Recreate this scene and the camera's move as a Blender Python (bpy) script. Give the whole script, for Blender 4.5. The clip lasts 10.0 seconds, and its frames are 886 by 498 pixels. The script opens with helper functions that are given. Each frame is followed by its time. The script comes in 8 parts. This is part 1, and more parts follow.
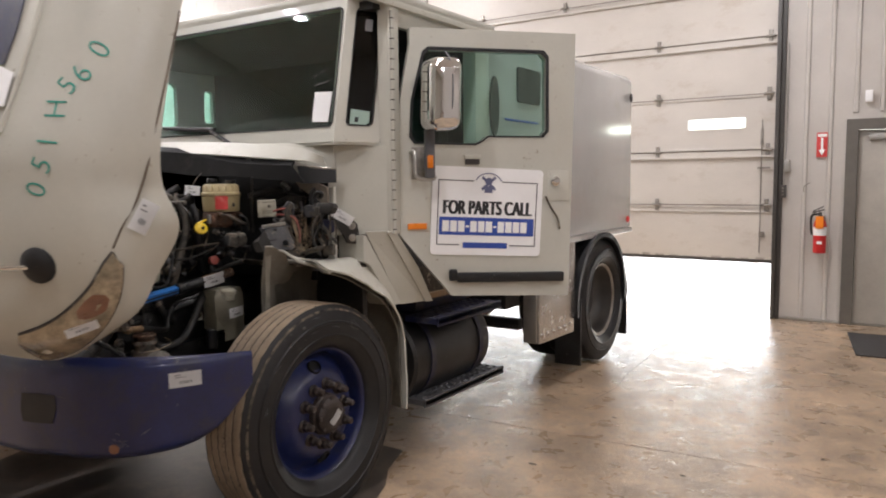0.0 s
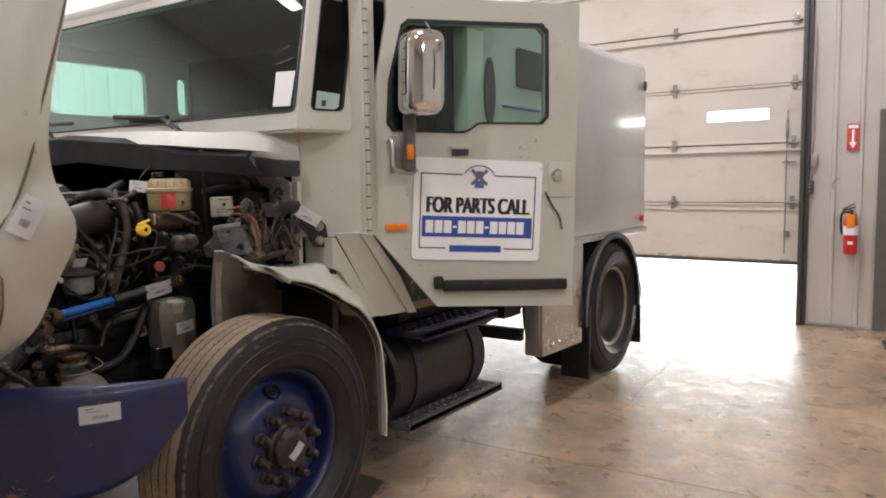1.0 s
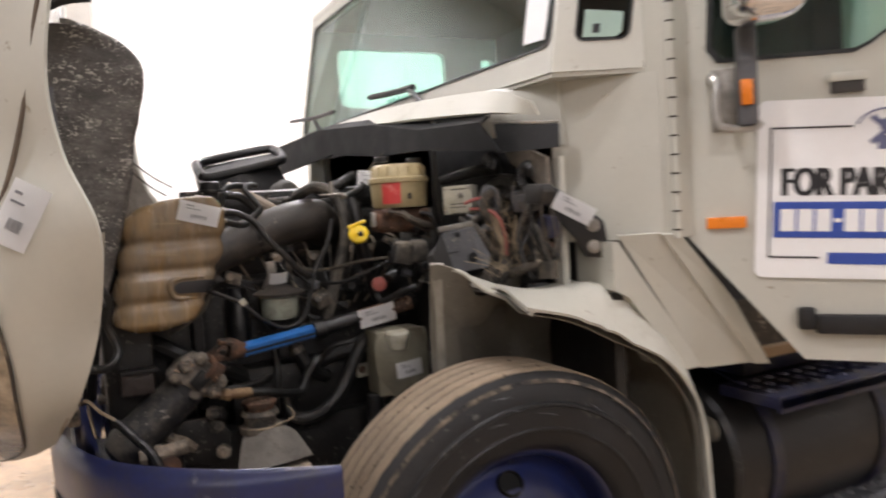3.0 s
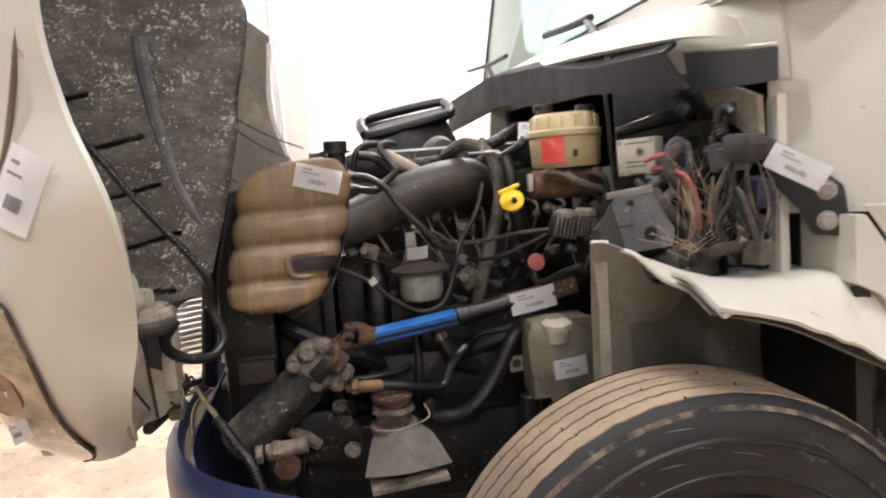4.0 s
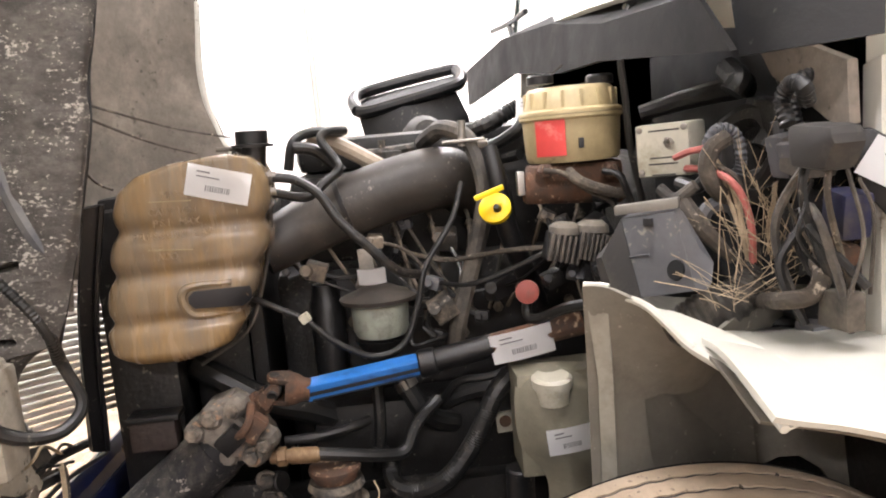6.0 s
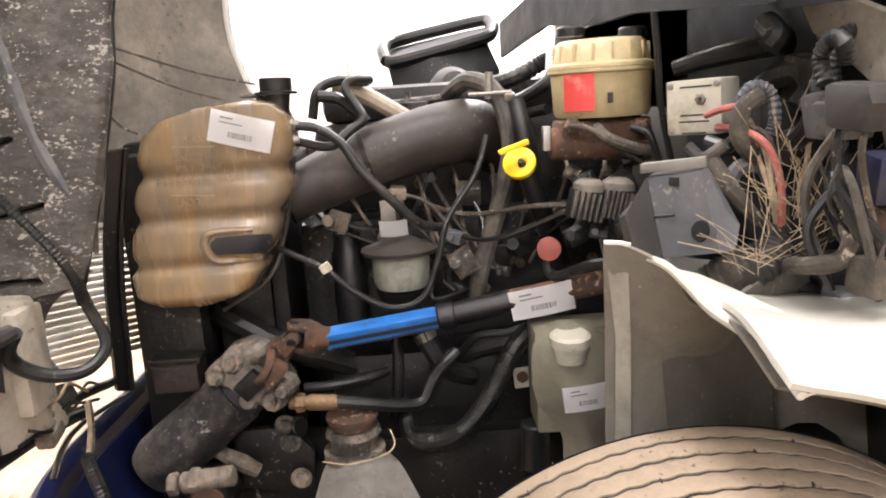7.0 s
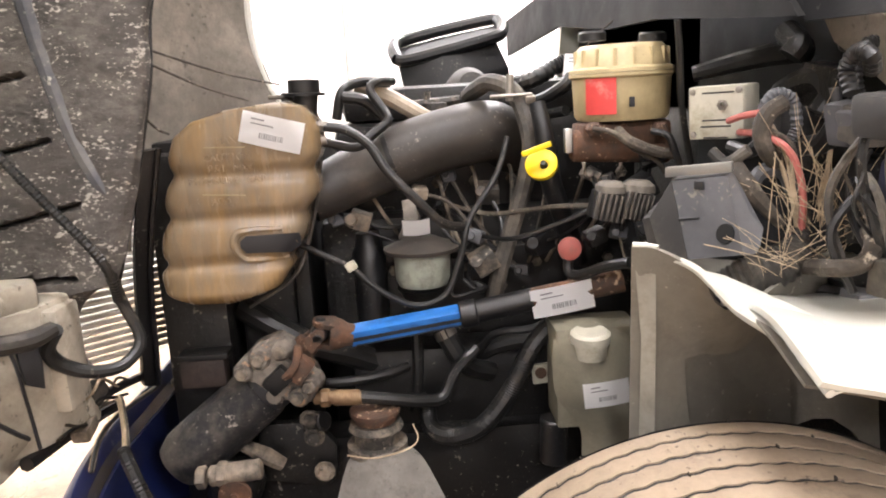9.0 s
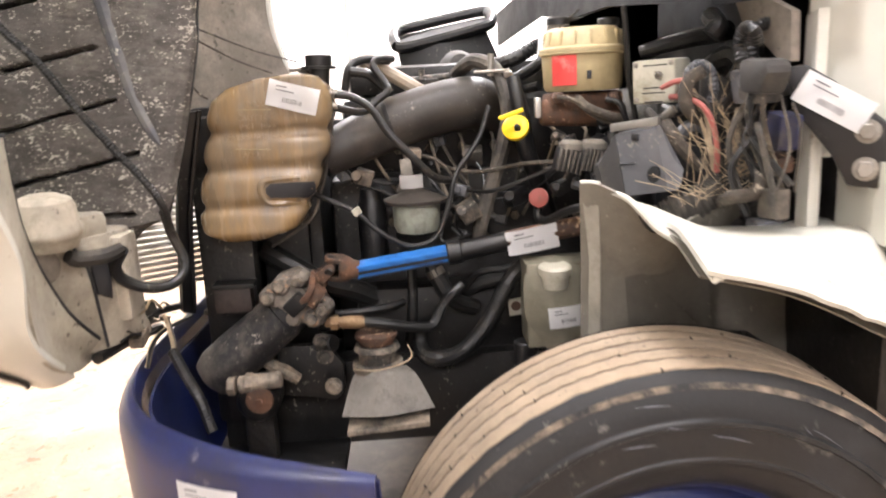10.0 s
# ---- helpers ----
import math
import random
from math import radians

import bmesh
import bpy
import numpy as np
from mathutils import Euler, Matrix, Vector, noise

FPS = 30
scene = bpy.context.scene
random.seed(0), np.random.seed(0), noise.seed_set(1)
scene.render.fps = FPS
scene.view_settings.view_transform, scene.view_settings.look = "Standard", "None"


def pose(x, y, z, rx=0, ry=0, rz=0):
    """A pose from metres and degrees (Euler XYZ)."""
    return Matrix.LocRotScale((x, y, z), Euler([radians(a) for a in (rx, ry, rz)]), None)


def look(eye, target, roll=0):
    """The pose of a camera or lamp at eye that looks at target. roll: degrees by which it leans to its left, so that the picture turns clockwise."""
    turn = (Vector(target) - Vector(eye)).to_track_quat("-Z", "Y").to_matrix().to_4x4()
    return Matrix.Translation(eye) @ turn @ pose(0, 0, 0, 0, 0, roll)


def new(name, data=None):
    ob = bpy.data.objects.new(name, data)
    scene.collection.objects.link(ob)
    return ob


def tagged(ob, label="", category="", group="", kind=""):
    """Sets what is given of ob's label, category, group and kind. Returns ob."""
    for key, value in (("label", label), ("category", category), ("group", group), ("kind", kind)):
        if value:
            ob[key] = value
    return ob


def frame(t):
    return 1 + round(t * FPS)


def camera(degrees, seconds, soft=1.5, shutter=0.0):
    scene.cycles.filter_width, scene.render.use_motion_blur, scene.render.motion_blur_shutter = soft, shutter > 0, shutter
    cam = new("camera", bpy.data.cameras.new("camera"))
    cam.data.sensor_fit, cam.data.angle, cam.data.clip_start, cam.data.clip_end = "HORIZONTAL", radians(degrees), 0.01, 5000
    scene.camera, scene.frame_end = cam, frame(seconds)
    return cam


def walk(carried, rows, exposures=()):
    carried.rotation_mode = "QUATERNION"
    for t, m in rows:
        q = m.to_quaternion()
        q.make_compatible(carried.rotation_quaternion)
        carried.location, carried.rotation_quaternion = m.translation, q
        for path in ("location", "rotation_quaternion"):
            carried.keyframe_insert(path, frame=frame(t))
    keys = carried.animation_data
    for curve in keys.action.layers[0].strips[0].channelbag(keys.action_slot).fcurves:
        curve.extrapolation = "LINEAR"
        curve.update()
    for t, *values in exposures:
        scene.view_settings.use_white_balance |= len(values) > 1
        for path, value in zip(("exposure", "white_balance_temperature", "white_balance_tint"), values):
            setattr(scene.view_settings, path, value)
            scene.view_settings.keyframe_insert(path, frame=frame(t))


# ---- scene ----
# ---------- camera ----------
cam = camera(62.0, 10.0, soft=1.9, shutter=0.45)
PATH = [
    (0, (0.048, 0.351, 1.55), (-1.042, 2.018, 1.369), -0.6),
    (0.5, (-0.001, 0.643, 1.564), (-1.102, 2.301, 1.373), -0.9),
    (1, (-0.115, 0.857, 1.524), (-1.238, 2.503, 1.341), -0.8),
    (1.5, (-0.296, 1.117, 1.544), (-1.43, 2.755, 1.358), -0.8),
    (2, (-0.401, 1.374, 1.48), (-1.665, 2.913, 1.306), -1.6),
    (2.5, (-0.509, 1.686, 1.465), (-2.076, 2.918, 1.306), -2.9),
    (3, (-0.724, 1.908, 1.431), (-2.51, 2.799, 1.297), -3.5),
    (3.2, (-0.812, 1.976, 1.444), (-2.66, 2.733, 1.328), -3.8),
    (4.3, (-1.148, 2.244, 1.43), (-3.113, 2.5, 1.162), -4.5),
    (4.5, (-1.207, 2.255, 1.438), (-3.168, 2.502, 1.135), -4.4),
    (5, (-1.343, 2.287, 1.488), (-3.307, 2.5, 1.178), -4.3),
    (5.5, (-1.478, 2.394, 1.479), (-3.447, 2.603, 1.202), -4.0),
    (5.7, (-1.506, 2.477, 1.478), (-3.482, 2.646, 1.213), -4.8),
    (6.8, (-1.532, 2.514, 1.47), (-3.493, 2.58, 1.084), -3.9),
    (7, (-1.53, 2.514, 1.471), (-3.487, 2.562, 1.063), -3.7),
    (7.5, (-1.539, 2.5, 1.47), (-3.493, 2.524, 1.046), -3.7),
    (8, (-1.522, 2.502, 1.473), (-3.477, 2.504, 1.051), -3.7),
    (8.5, (-1.529, 2.488, 1.483), (-3.483, 2.516, 1.06), -3.4),
    (9, (-1.504, 2.454, 1.491), (-3.457, 2.524, 1.065), -3.3),
    (9.5, (-1.416, 2.445, 1.48), (-3.369, 2.51, 1.055), -3.2),
    (10, (-1.204, 2.459, 1.44), (-3.155, 2.529, 1.009), -3.0),
]
EXPOSURES = [(0.0, 1.75), (2.0, 1.85), (3.0, 2.2), (4.3, 2.9), (5.0, 3.1), (7.0, 3.48), (9.0, 3.53), (10.0, 3.6)]
walk(cam, [(t, look(eye, target, roll)) for t, eye, target, roll in PATH], EXPOSURES)

# ---------- sky, daylight ----------
world = bpy.data.worlds.new("sky")
scene.world = world
world.use_nodes = True
wn = world.node_tree.nodes
sky = wn.new("ShaderNodeTexSky")
sky.sky_type = "NISHITA"
sky.sun_disc = False
sky.sun_elevation, sky.sun_rotation = radians(38), radians(35)
wn["Background"].inputs[1].default_value = 0.15
world.node_tree.links.new(sky.outputs[0], wn["Background"].inputs[0])
sun = new("sun", bpy.data.lights.new("sun", "SUN"))
sun.data.energy, sun.data.angle, sun.data.color = 4.0, radians(0.6), (1.0, 0.95, 0.87)
sun.matrix_world = look((6, 40, 30), (0, 8, 0))


# ---------- materials ----------
def mat(name, color, rough=0.5, metal=0.0, var=0.12, scale=6.0, fine=60.0, bump=0.0, dirt=None, dirt_amt=0.0,
        dirt_scale=3.0, spec=0.5, coat=0.0, island=0.0, rough_var=0.15, stretch=None, speck=None, speck_amt=0.0, speck_scale=90.0, streak=0.0):
    """Noise at two scales over a base colour, with optional dirt of its own colour."""
    m = bpy.data.materials.new(name)
    m.use_nodes = True
    nt = m.node_tree
    n, l = nt.nodes, nt.links
    b = n["Principled BSDF"]
    co = n.new("ShaderNodeTexCoord")
    src = co.outputs["Object"]
    if stretch:
        mp = n.new("ShaderNodeMapping")
        mp.inputs["Scale"].default_value = stretch
        l.new(src, mp.inputs[0])
        src = mp.outputs[0]

    def nz(s, detail, r=0.6):
        t = n.new("ShaderNodeTexNoise")
        t.inputs["Scale"].default_value, t.inputs["Detail"].default_value = s, detail
        t.inputs["Roughness"].default_value = r
        l.new(src, t.inputs["Vector"])
        return t.outputs[0]

    def mix(kind, fac, a, c):
        k = n.new("ShaderNodeMix")
        k.data_type, k.blend_type = "RGBA", kind
        for sock, v in ((k.inputs[0], fac), (k.inputs[6], a), (k.inputs[7], c)):
            if hasattr(v, "links"):
                l.new(v, sock)
            elif isinstance(v, tuple):
                sock.default_value = (*v, 1)[:4]
            else:
                sock.default_value = v
        return k.outputs[2]

    def ramp(v, a, c):
        k = n.new("ShaderNodeMapRange")
        k.inputs[1].default_value, k.inputs[2].default_value = a, c
        l.new(v, k.inputs[0])
        return k.outputs[0]

    big, small = nz(scale, 4), nz(fine, 6, 0.7)
    lo = tuple(max(0, c * (1 - var)) for c in color)
    hi = tuple(min(1, c * (1 + var)) for c in color)
    col = mix("MIX", ramp(big, 0.3, 0.7), lo, hi)
    col = mix("MULTIPLY", min(1.0, var * 2.0), col, mix("MIX", ramp(small, 0.3, 0.7), (0.6, 0.6, 0.6), (1.0, 1.0, 1.0)))
    if island:
        g = n.new("ShaderNodeObjectInfo")
        k = n.new("ShaderNodeMapRange")
        k.inputs[3].default_value, k.inputs[4].default_value = 1 - island, 1 + island
        l.new(g.outputs["Random"], k.inputs[0])
        vm = n.new("ShaderNodeVectorMath")
        vm.operation = "SCALE"
        l.new(col, vm.inputs[0])
        l.new(k.outputs[0], vm.inputs["Scale"])
        col = vm.outputs[0]
    rsock = None
    if dirt:
        d = n.new("ShaderNodeMath")
        d.operation = "ADD"
        l.new(nz(dirt_scale, 8, 0.72), d.inputs[0])
        d.inputs[1].default_value = dirt_amt - 0.5
        fac = ramp(d.outputs[0], 0.42, 0.62)
        col = mix("MIX", fac, col, dirt)
    if speck:
        s1 = nz(speck_scale, 3, 0.6)
        s2 = nz(speck_scale * 0.13, 4, 0.6)
        sm = n.new("ShaderNodeMath")
        sm.operation = "MULTIPLY_ADD"
        l.new(s2, sm.inputs[0])
        sm.inputs[1].default_value = 0.6
        l.new(s1, sm.inputs[2])
        col = mix("MIX", ramp(sm.outputs[0], 1.02 - speck_amt * 0.5, 1.12 - speck_amt * 0.5), col, speck)
    l.new(col, b.inputs["Base Color"])
    rr = n.new("ShaderNodeMapRange")
    rr.inputs[1].default_value, rr.inputs[2].default_value = 0.3, 0.7
    rr.inputs[3].default_value, rr.inputs[4].default_value = max(0.02, rough * (1 - rough_var)), min(1, rough * (1 + rough_var))
    l.new(big, rr.inputs[0])
    l.new(rr.outputs[0], b.inputs["Roughness"])
    b.inputs["Metallic"].default_value = metal
    b.inputs["Specular IOR Level"].default_value = spec
    b.inputs["Coat Weight"].default_value = coat
    if bump:
        bp = n.new("ShaderNodeBump")
        bp.inputs["Strength"].default_value, bp.inputs["Distance"].default_value = min(1, bump), 0.01
        l.new(small, bp.inputs["Height"])
        l.new(bp.outputs[0], b.inputs["Normal"])
    return m


def glow(name, color, strength):
    m = bpy.data.materials.new(name)
    m.use_nodes = True
    b = m.node_tree.nodes["Principled BSDF"]
    b.inputs["Base Color"].default_value = (*color, 1)
    b.inputs["Emission Color"].default_value = (*color, 1)
    b.inputs["Emission Strength"].default_value = strength
    return m


def glass(name, color, rough=0.0, ior=1.45):
    m = bpy.data.materials.new(name)
    m.use_nodes = True
    b = m.node_tree.nodes["Principled BSDF"]
    b.inputs["Base Color"].default_value = (*color, 1)
    b.inputs["Transmission Weight"].default_value = 1.0
    b.inputs["Roughness"].default_value, b.inputs["IOR"].default_value = rough, ior
    return m


M = dict(
    concrete=mat("concrete", (0.43, 0.312, 0.205), 0.3, var=0.24, scale=0.8, fine=45, bump=0.25, dirt=(0.25, 0.185, 0.13), dirt_amt=0.44, dirt_scale=5.5, rough_var=0.55, spec=0.75, speck=(0.16, 0.12, 0.09), speck_amt=0.12, speck_scale=35),
    # Lit copy of the wall liner: strong light on the west wall put into colour.
    liner_west=mat("white_wall_lit", (0.88, 0.87, 0.84), 0.45, var=0.03, scale=1.2, fine=20),
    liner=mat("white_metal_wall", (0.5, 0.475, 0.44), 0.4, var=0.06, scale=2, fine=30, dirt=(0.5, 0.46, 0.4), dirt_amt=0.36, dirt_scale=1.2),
    door_panel=mat("overhead_door_steel", (0.58, 0.545, 0.495), 0.4, var=0.05, scale=1.5, fine=40, dirt=(0.46, 0.405, 0.34), dirt_amt=0.37, dirt_scale=2.2, stretch=(1, 1, 2)),
    ceiling=mat("ceiling_white", (0.75, 0.74, 0.7), 0.6, var=0.05),
    dark_frame=mat("dark_grey_frame", (0.06, 0.055, 0.05), 0.5, var=0.2),
    door_grey=mat("man_door_grey", (0.4, 0.375, 0.33), 0.45, var=0.08),
    galv=mat("galvanised_steel", (0.5, 0.49, 0.46), 0.4, metal=0.8, var=0.15, scale=12, fine=80),
    paint=mat("off_white_paint", (0.52, 0.515, 0.455), 0.36, var=0.05, scale=2.5, fine=50, dirt=(0.36, 0.33, 0.27), dirt_amt=0.3, dirt_scale=2.5, coat=0.15, speck=(0.3, 0.26, 0.2), speck_amt=0.035, speck_scale=40),
    paint_dusty=mat("dusty_off_white_paint", (0.6, 0.59, 0.53), 0.5, var=0.08, scale=4, fine=60, dirt=(0.3, 0.25, 0.19), dirt_amt=0.36, dirt_scale=6, speck=(0.22, 0.18, 0.13), speck_amt=0.09, speck_scale=60),
    box=mat("silver_white_box_body", (0.48, 0.48, 0.47), 0.22, metal=0.15, var=0.05, scale=2, fine=60, dirt=(0.42, 0.41, 0.38), dirt_amt=0.33, coat=0.4),
    blue=mat("blue_paint", (0.011, 0.019, 0.09), 0.36, var=0.3, scale=4, fine=60, dirt=(0.022, 0.024, 0.05), dirt_amt=0.42, dirt_scale=9, coat=0.15, speck=(0.11, 0.11, 0.14), speck_amt=0.04, speck_scale=30),
    blue_worn=mat("worn_blue_frame_paint", (0.008, 0.011, 0.045), 0.55, var=0.3, scale=6, dirt=(0.05, 0.045, 0.04), dirt_amt=0.46, dirt_scale=8),
    shaft_blue=mat("bright_blue_shaft_paint", (0.022, 0.16, 0.5), 0.4, var=0.3, scale=14, dirt=(0.02, 0.022, 0.03), dirt_amt=0.44, dirt_scale=16, stretch=(1, 0.35, 1.6), speck=(0.2, 0.3, 0.42), speck_amt=0.06),
    rubber=mat("tyre_rubber", (0.006, 0.0065, 0.0075), 0.52, var=0.3, scale=5, fine=80, bump=0.12, dirt=(0.02, 0.02, 0.021), dirt_amt=0.4, dirt_scale=5, speck=(0.12, 0.11, 0.1), speck_amt=0.05, speck_scale=30),
    tread=mat("dusty_tyre_tread", (0.34, 0.265, 0.19), 0.85, var=0.22, scale=7, fine=70, bump=0.3, dirt=(0.11, 0.09, 0.07), dirt_amt=0.36, dirt_scale=9, speck=(0.1, 0.08, 0.06), speck_amt=0.1),
    joint=mat("dirty_floor_joint", (0.13, 0.1, 0.075), 0.9, var=0.3, scale=9),
    groove=mat("tread_groove", (0.05, 0.04, 0.03), 0.9, var=0.3),
    plastic=mat("black_plastic", (0.007, 0.007, 0.0075), 0.42, var=0.25, scale=8, fine=70, bump=0.1, dirt=(0.045, 0.04, 0.034), dirt_amt=0.32, dirt_scale=7, speck=(0.13, 0.12, 0.105), speck_amt=0.08, speck_scale=140),
    plastic_grey=mat("grey_plastic", (0.098, 0.1, 0.108), 0.5, var=0.2, scale=9, dirt=(0.1, 0.088, 0.07), dirt_amt=0.34, dirt_scale=9, speck=(0.2, 0.185, 0.16), speck_amt=0.1),
    hose=mat("rubber_hose", (0.01, 0.01, 0.0095), 0.45, var=0.3, scale=14, fine=90, dirt=(0.06, 0.05, 0.04), dirt_amt=0.36, dirt_scale=11, speck=(0.15, 0.13, 0.11), speck_amt=0.1, speck_scale=120),
    hose_dusty=mat("dusty_rubber_pipe", (0.04, 0.036, 0.031), 0.7, var=0.25, scale=8, fine=80, dirt=(0.15, 0.13, 0.103), dirt_amt=0.45, dirt_scale=7),
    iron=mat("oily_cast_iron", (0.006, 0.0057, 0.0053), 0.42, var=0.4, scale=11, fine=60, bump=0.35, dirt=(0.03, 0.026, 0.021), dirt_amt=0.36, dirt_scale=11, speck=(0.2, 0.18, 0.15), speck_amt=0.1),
    iron_dusty=mat("dusty_cast_iron", (0.05, 0.045, 0.038), 0.65, var=0.4, scale=13, fine=70, bump=0.4, dirt=(0.3, 0.245, 0.185), dirt_amt=0.5, dirt_scale=10, speck=(0.34, 0.29, 0.23), speck_amt=0.13),
    rust=mat("rusty_steel", (0.13, 0.062, 0.034), 0.85, var=0.35, scale=22, fine=90, bump=0.4, dirt=(0.05, 0.036, 0.027), dirt_amt=0.5, dirt_scale=16, speck=(0.36, 0.25, 0.16), speck_amt=0.2),
    steel=mat("dull_steel", (0.32, 0.3, 0.27), 0.45, metal=0.7, var=0.25, scale=15, dirt=(0.16, 0.12, 0.08), dirt_amt=0.4, dirt_scale=12),
    alu=mat("polished_aluminium", (0.62, 0.6, 0.57), 0.25, metal=0.9, var=0.12, scale=9),
    chrome=mat("chrome", (0.8, 0.8, 0.8), 0.06, metal=1.0, var=0.03),
    amber_tank=mat("amber_plastic_tank", (0.3, 0.195, 0.09), 0.27, var=0.25, scale=5, fine=40, bump=0.1, dirt=(0.185, 0.145, 0.1), dirt_amt=0.52, dirt_scale=3.5, stretch=(1, 3.5, 0.7), coat=0.25, speck=(0.42, 0.34, 0.24), speck_amt=0.05),
    cream=mat("yellowed_plastic", (0.44, 0.36, 0.2), 0.42, var=0.22, scale=9, dirt=(0.3, 0.235, 0.125), dirt_amt=0.38, dirt_scale=9, speck=(0.16, 0.12, 0.07), speck_amt=0.06, speck_scale=50),
    milky=mat("milky_white_plastic", (0.5, 0.48, 0.39), 0.45, var=0.14, scale=7, dirt=(0.2, 0.17, 0.1), dirt_amt=0.4, dirt_scale=7),
    bowl=mat("clouded_filter_bowl", (0.32, 0.34, 0.28), 0.3, var=0.2, scale=12, dirt=(0.1, 0.1, 0.08), dirt_amt=0.4, dirt_scale=14),
    paper=mat("white_paper_tag", (0.86, 0.86, 0.86), 0.6, var=0.03),
    # Near-black that puts the darkness of a hole into colour.
    pit=mat("black_hole_shade", (0.002, 0.002, 0.002), 0.95, var=0.1),
    # Black for print, and for painted shade in gaps and openings.
    ink=mat("black_ink_and_gap_shade", (0.02, 0.02, 0.022), 0.6, var=0.1),
    faint_ink=mat("faint_grey_print", (0.2, 0.2, 0.21), 0.6, var=0.1),
    pipe=mat("rubbed_black_pipe", (0.042, 0.036, 0.03), 0.52, var=0.35, scale=6, fine=70, dirt=(0.075, 0.062, 0.048), dirt_amt=0.4, dirt_scale=5, speck=(0.17, 0.15, 0.12), speck_amt=0.08, speck_scale=110),
    amber_lens=mat("amber_turn_lens", (0.22, 0.095, 0.05), 0.3, var=0.2, scale=18, coat=0.5),
    washer=mat("dirty_washer_bottle", (0.21, 0.195, 0.145), 0.42, var=0.2, scale=8, dirt=(0.13, 0.12, 0.085), dirt_amt=0.45, dirt_scale=8, speck=(0.3, 0.28, 0.22), speck_amt=0.08),
    mud=mat("dried_mud", (0.36, 0.33, 0.29), 0.9, var=0.25, scale=40),
    frame_grey=mat("door_frame_grey", (0.13, 0.12, 0.105), 0.5, var=0.15, scale=5),
    matte_black=mat("matte_black_plastic", (0.006, 0.006, 0.006), 0.75, var=0.3, scale=8, fine=60, bump=0.1, spec=0.3, dirt=(0.03, 0.027, 0.023), dirt_amt=0.34, dirt_scale=6),
    # Dark floor colour: some oil, mostly the shadow below the truck painted in.
    oil_shadow=mat("oil_and_shadow_concrete", (0.075, 0.058, 0.045), 0.4, var=0.4, scale=3, fine=20, dirt=(0.14, 0.105, 0.08), dirt_amt=0.42, dirt_scale=3),
    marker=mat("green_marker_ink", (0.05, 0.34, 0.27), 0.5, var=0.2, scale=40),
    sign_blue=mat("sign_blue_ink", (0.03, 0.075, 0.36), 0.45, var=0.05),
    sign_grey=mat("sign_grey_ink", (0.13, 0.14, 0.25), 0.5, var=0.1),
    yellow=mat("yellow_plastic", (0.78, 0.55, 0.0), 0.4, var=0.1, scale=20),
    dull_red=mat("dull_red_plastic", (0.24, 0.045, 0.032), 0.5, var=0.2, scale=20, dirt=(0.1, 0.05, 0.035), dirt_amt=0.4, dirt_scale=20),
    mount=mat("dusty_grey_casting", (0.2, 0.185, 0.16), 0.7, var=0.25, scale=12, fine=60, bump=0.25, dirt=(0.08, 0.07, 0.06), dirt_amt=0.42, dirt_scale=12, speck=(0.05, 0.045, 0.04), speck_amt=0.13),
    gear=mat("dusty_black_casting", (0.017, 0.017, 0.019), 0.5, var=0.35, scale=9, fine=50, bump=0.3, dirt=(0.12, 0.105, 0.085), dirt_amt=0.45, dirt_scale=7, speck=(0.3, 0.27, 0.23), speck_amt=0.16),
    pod=mat("dusty_beige_plastic", (0.5, 0.455, 0.37), 0.6, var=0.25, scale=8, dirt=(0.27, 0.235, 0.18), dirt_amt=0.42, dirt_scale=9, speck=(0.08, 0.07, 0.055), speck_amt=0.12, speck_scale=50),
    return_dust=mat("dusty_tan_moulding", (0.4, 0.365, 0.295), 0.6, var=0.2, scale=6, dirt=(0.24, 0.205, 0.155), dirt_amt=0.46, dirt_scale=7, speck=(0.12, 0.1, 0.08), speck_amt=0.1, speck_scale=70),
    sticker=mat("pale_green_sticker", (0.34, 0.47, 0.41), 0.5, var=0.06),
    scratch=mat("scraped_grey_paint", (0.16, 0.16, 0.19), 0.6, var=0.3, scale=60),
    ridge_grey=mat("rubbed_ridge_plastic", (0.066, 0.069, 0.079), 0.45, var=0.2, scale=9, dirt=(0.13, 0.125, 0.12), dirt_amt=0.45, dirt_scale=9, speck=(0.36, 0.34, 0.3), speck_amt=0.12),
    # Darker dusty copy of the grey plastic, with the flank's shade put in.
    fuse_side=mat("dusty_shaded_box_side", (0.026, 0.024, 0.022), 0.7, var=0.25, scale=9, dirt=(0.065, 0.057, 0.046), dirt_amt=0.42, dirt_scale=9),
    guard_light=mat("worn_guard_flange", (0.3, 0.285, 0.24), 0.65, var=0.2, scale=9, dirt=(0.15, 0.135, 0.105), dirt_amt=0.44, dirt_scale=10),
    # Slat colour raised to white, replacing light that does not reach the grille.
    grille_lit=mat("brightened_grille_plastic", (0.8, 0.74, 0.66), 0.4, var=0.08, scale=9),
    gear_dust=mat("dust_caked_casting", (0.23, 0.2, 0.165), 0.75, var=0.35, scale=16, fine=80, bump=0.45, dirt=(0.045, 0.04, 0.035), dirt_amt=0.46, dirt_scale=14, speck=(0.33, 0.2, 0.12), speck_amt=0.16, speck_scale=60),
    pipe_tan=mat("dusty_tan_pipe", (0.4, 0.335, 0.26), 0.6, var=0.25, scale=12, dirt=(0.2, 0.165, 0.12), dirt_amt=0.42, dirt_scale=12),
    fitting=mat("brassy_rusted_fitting", (0.26, 0.17, 0.09), 0.6, metal=0.3, var=0.3, scale=25, dirt=(0.12, 0.06, 0.03), dirt_amt=0.42, dirt_scale=20),
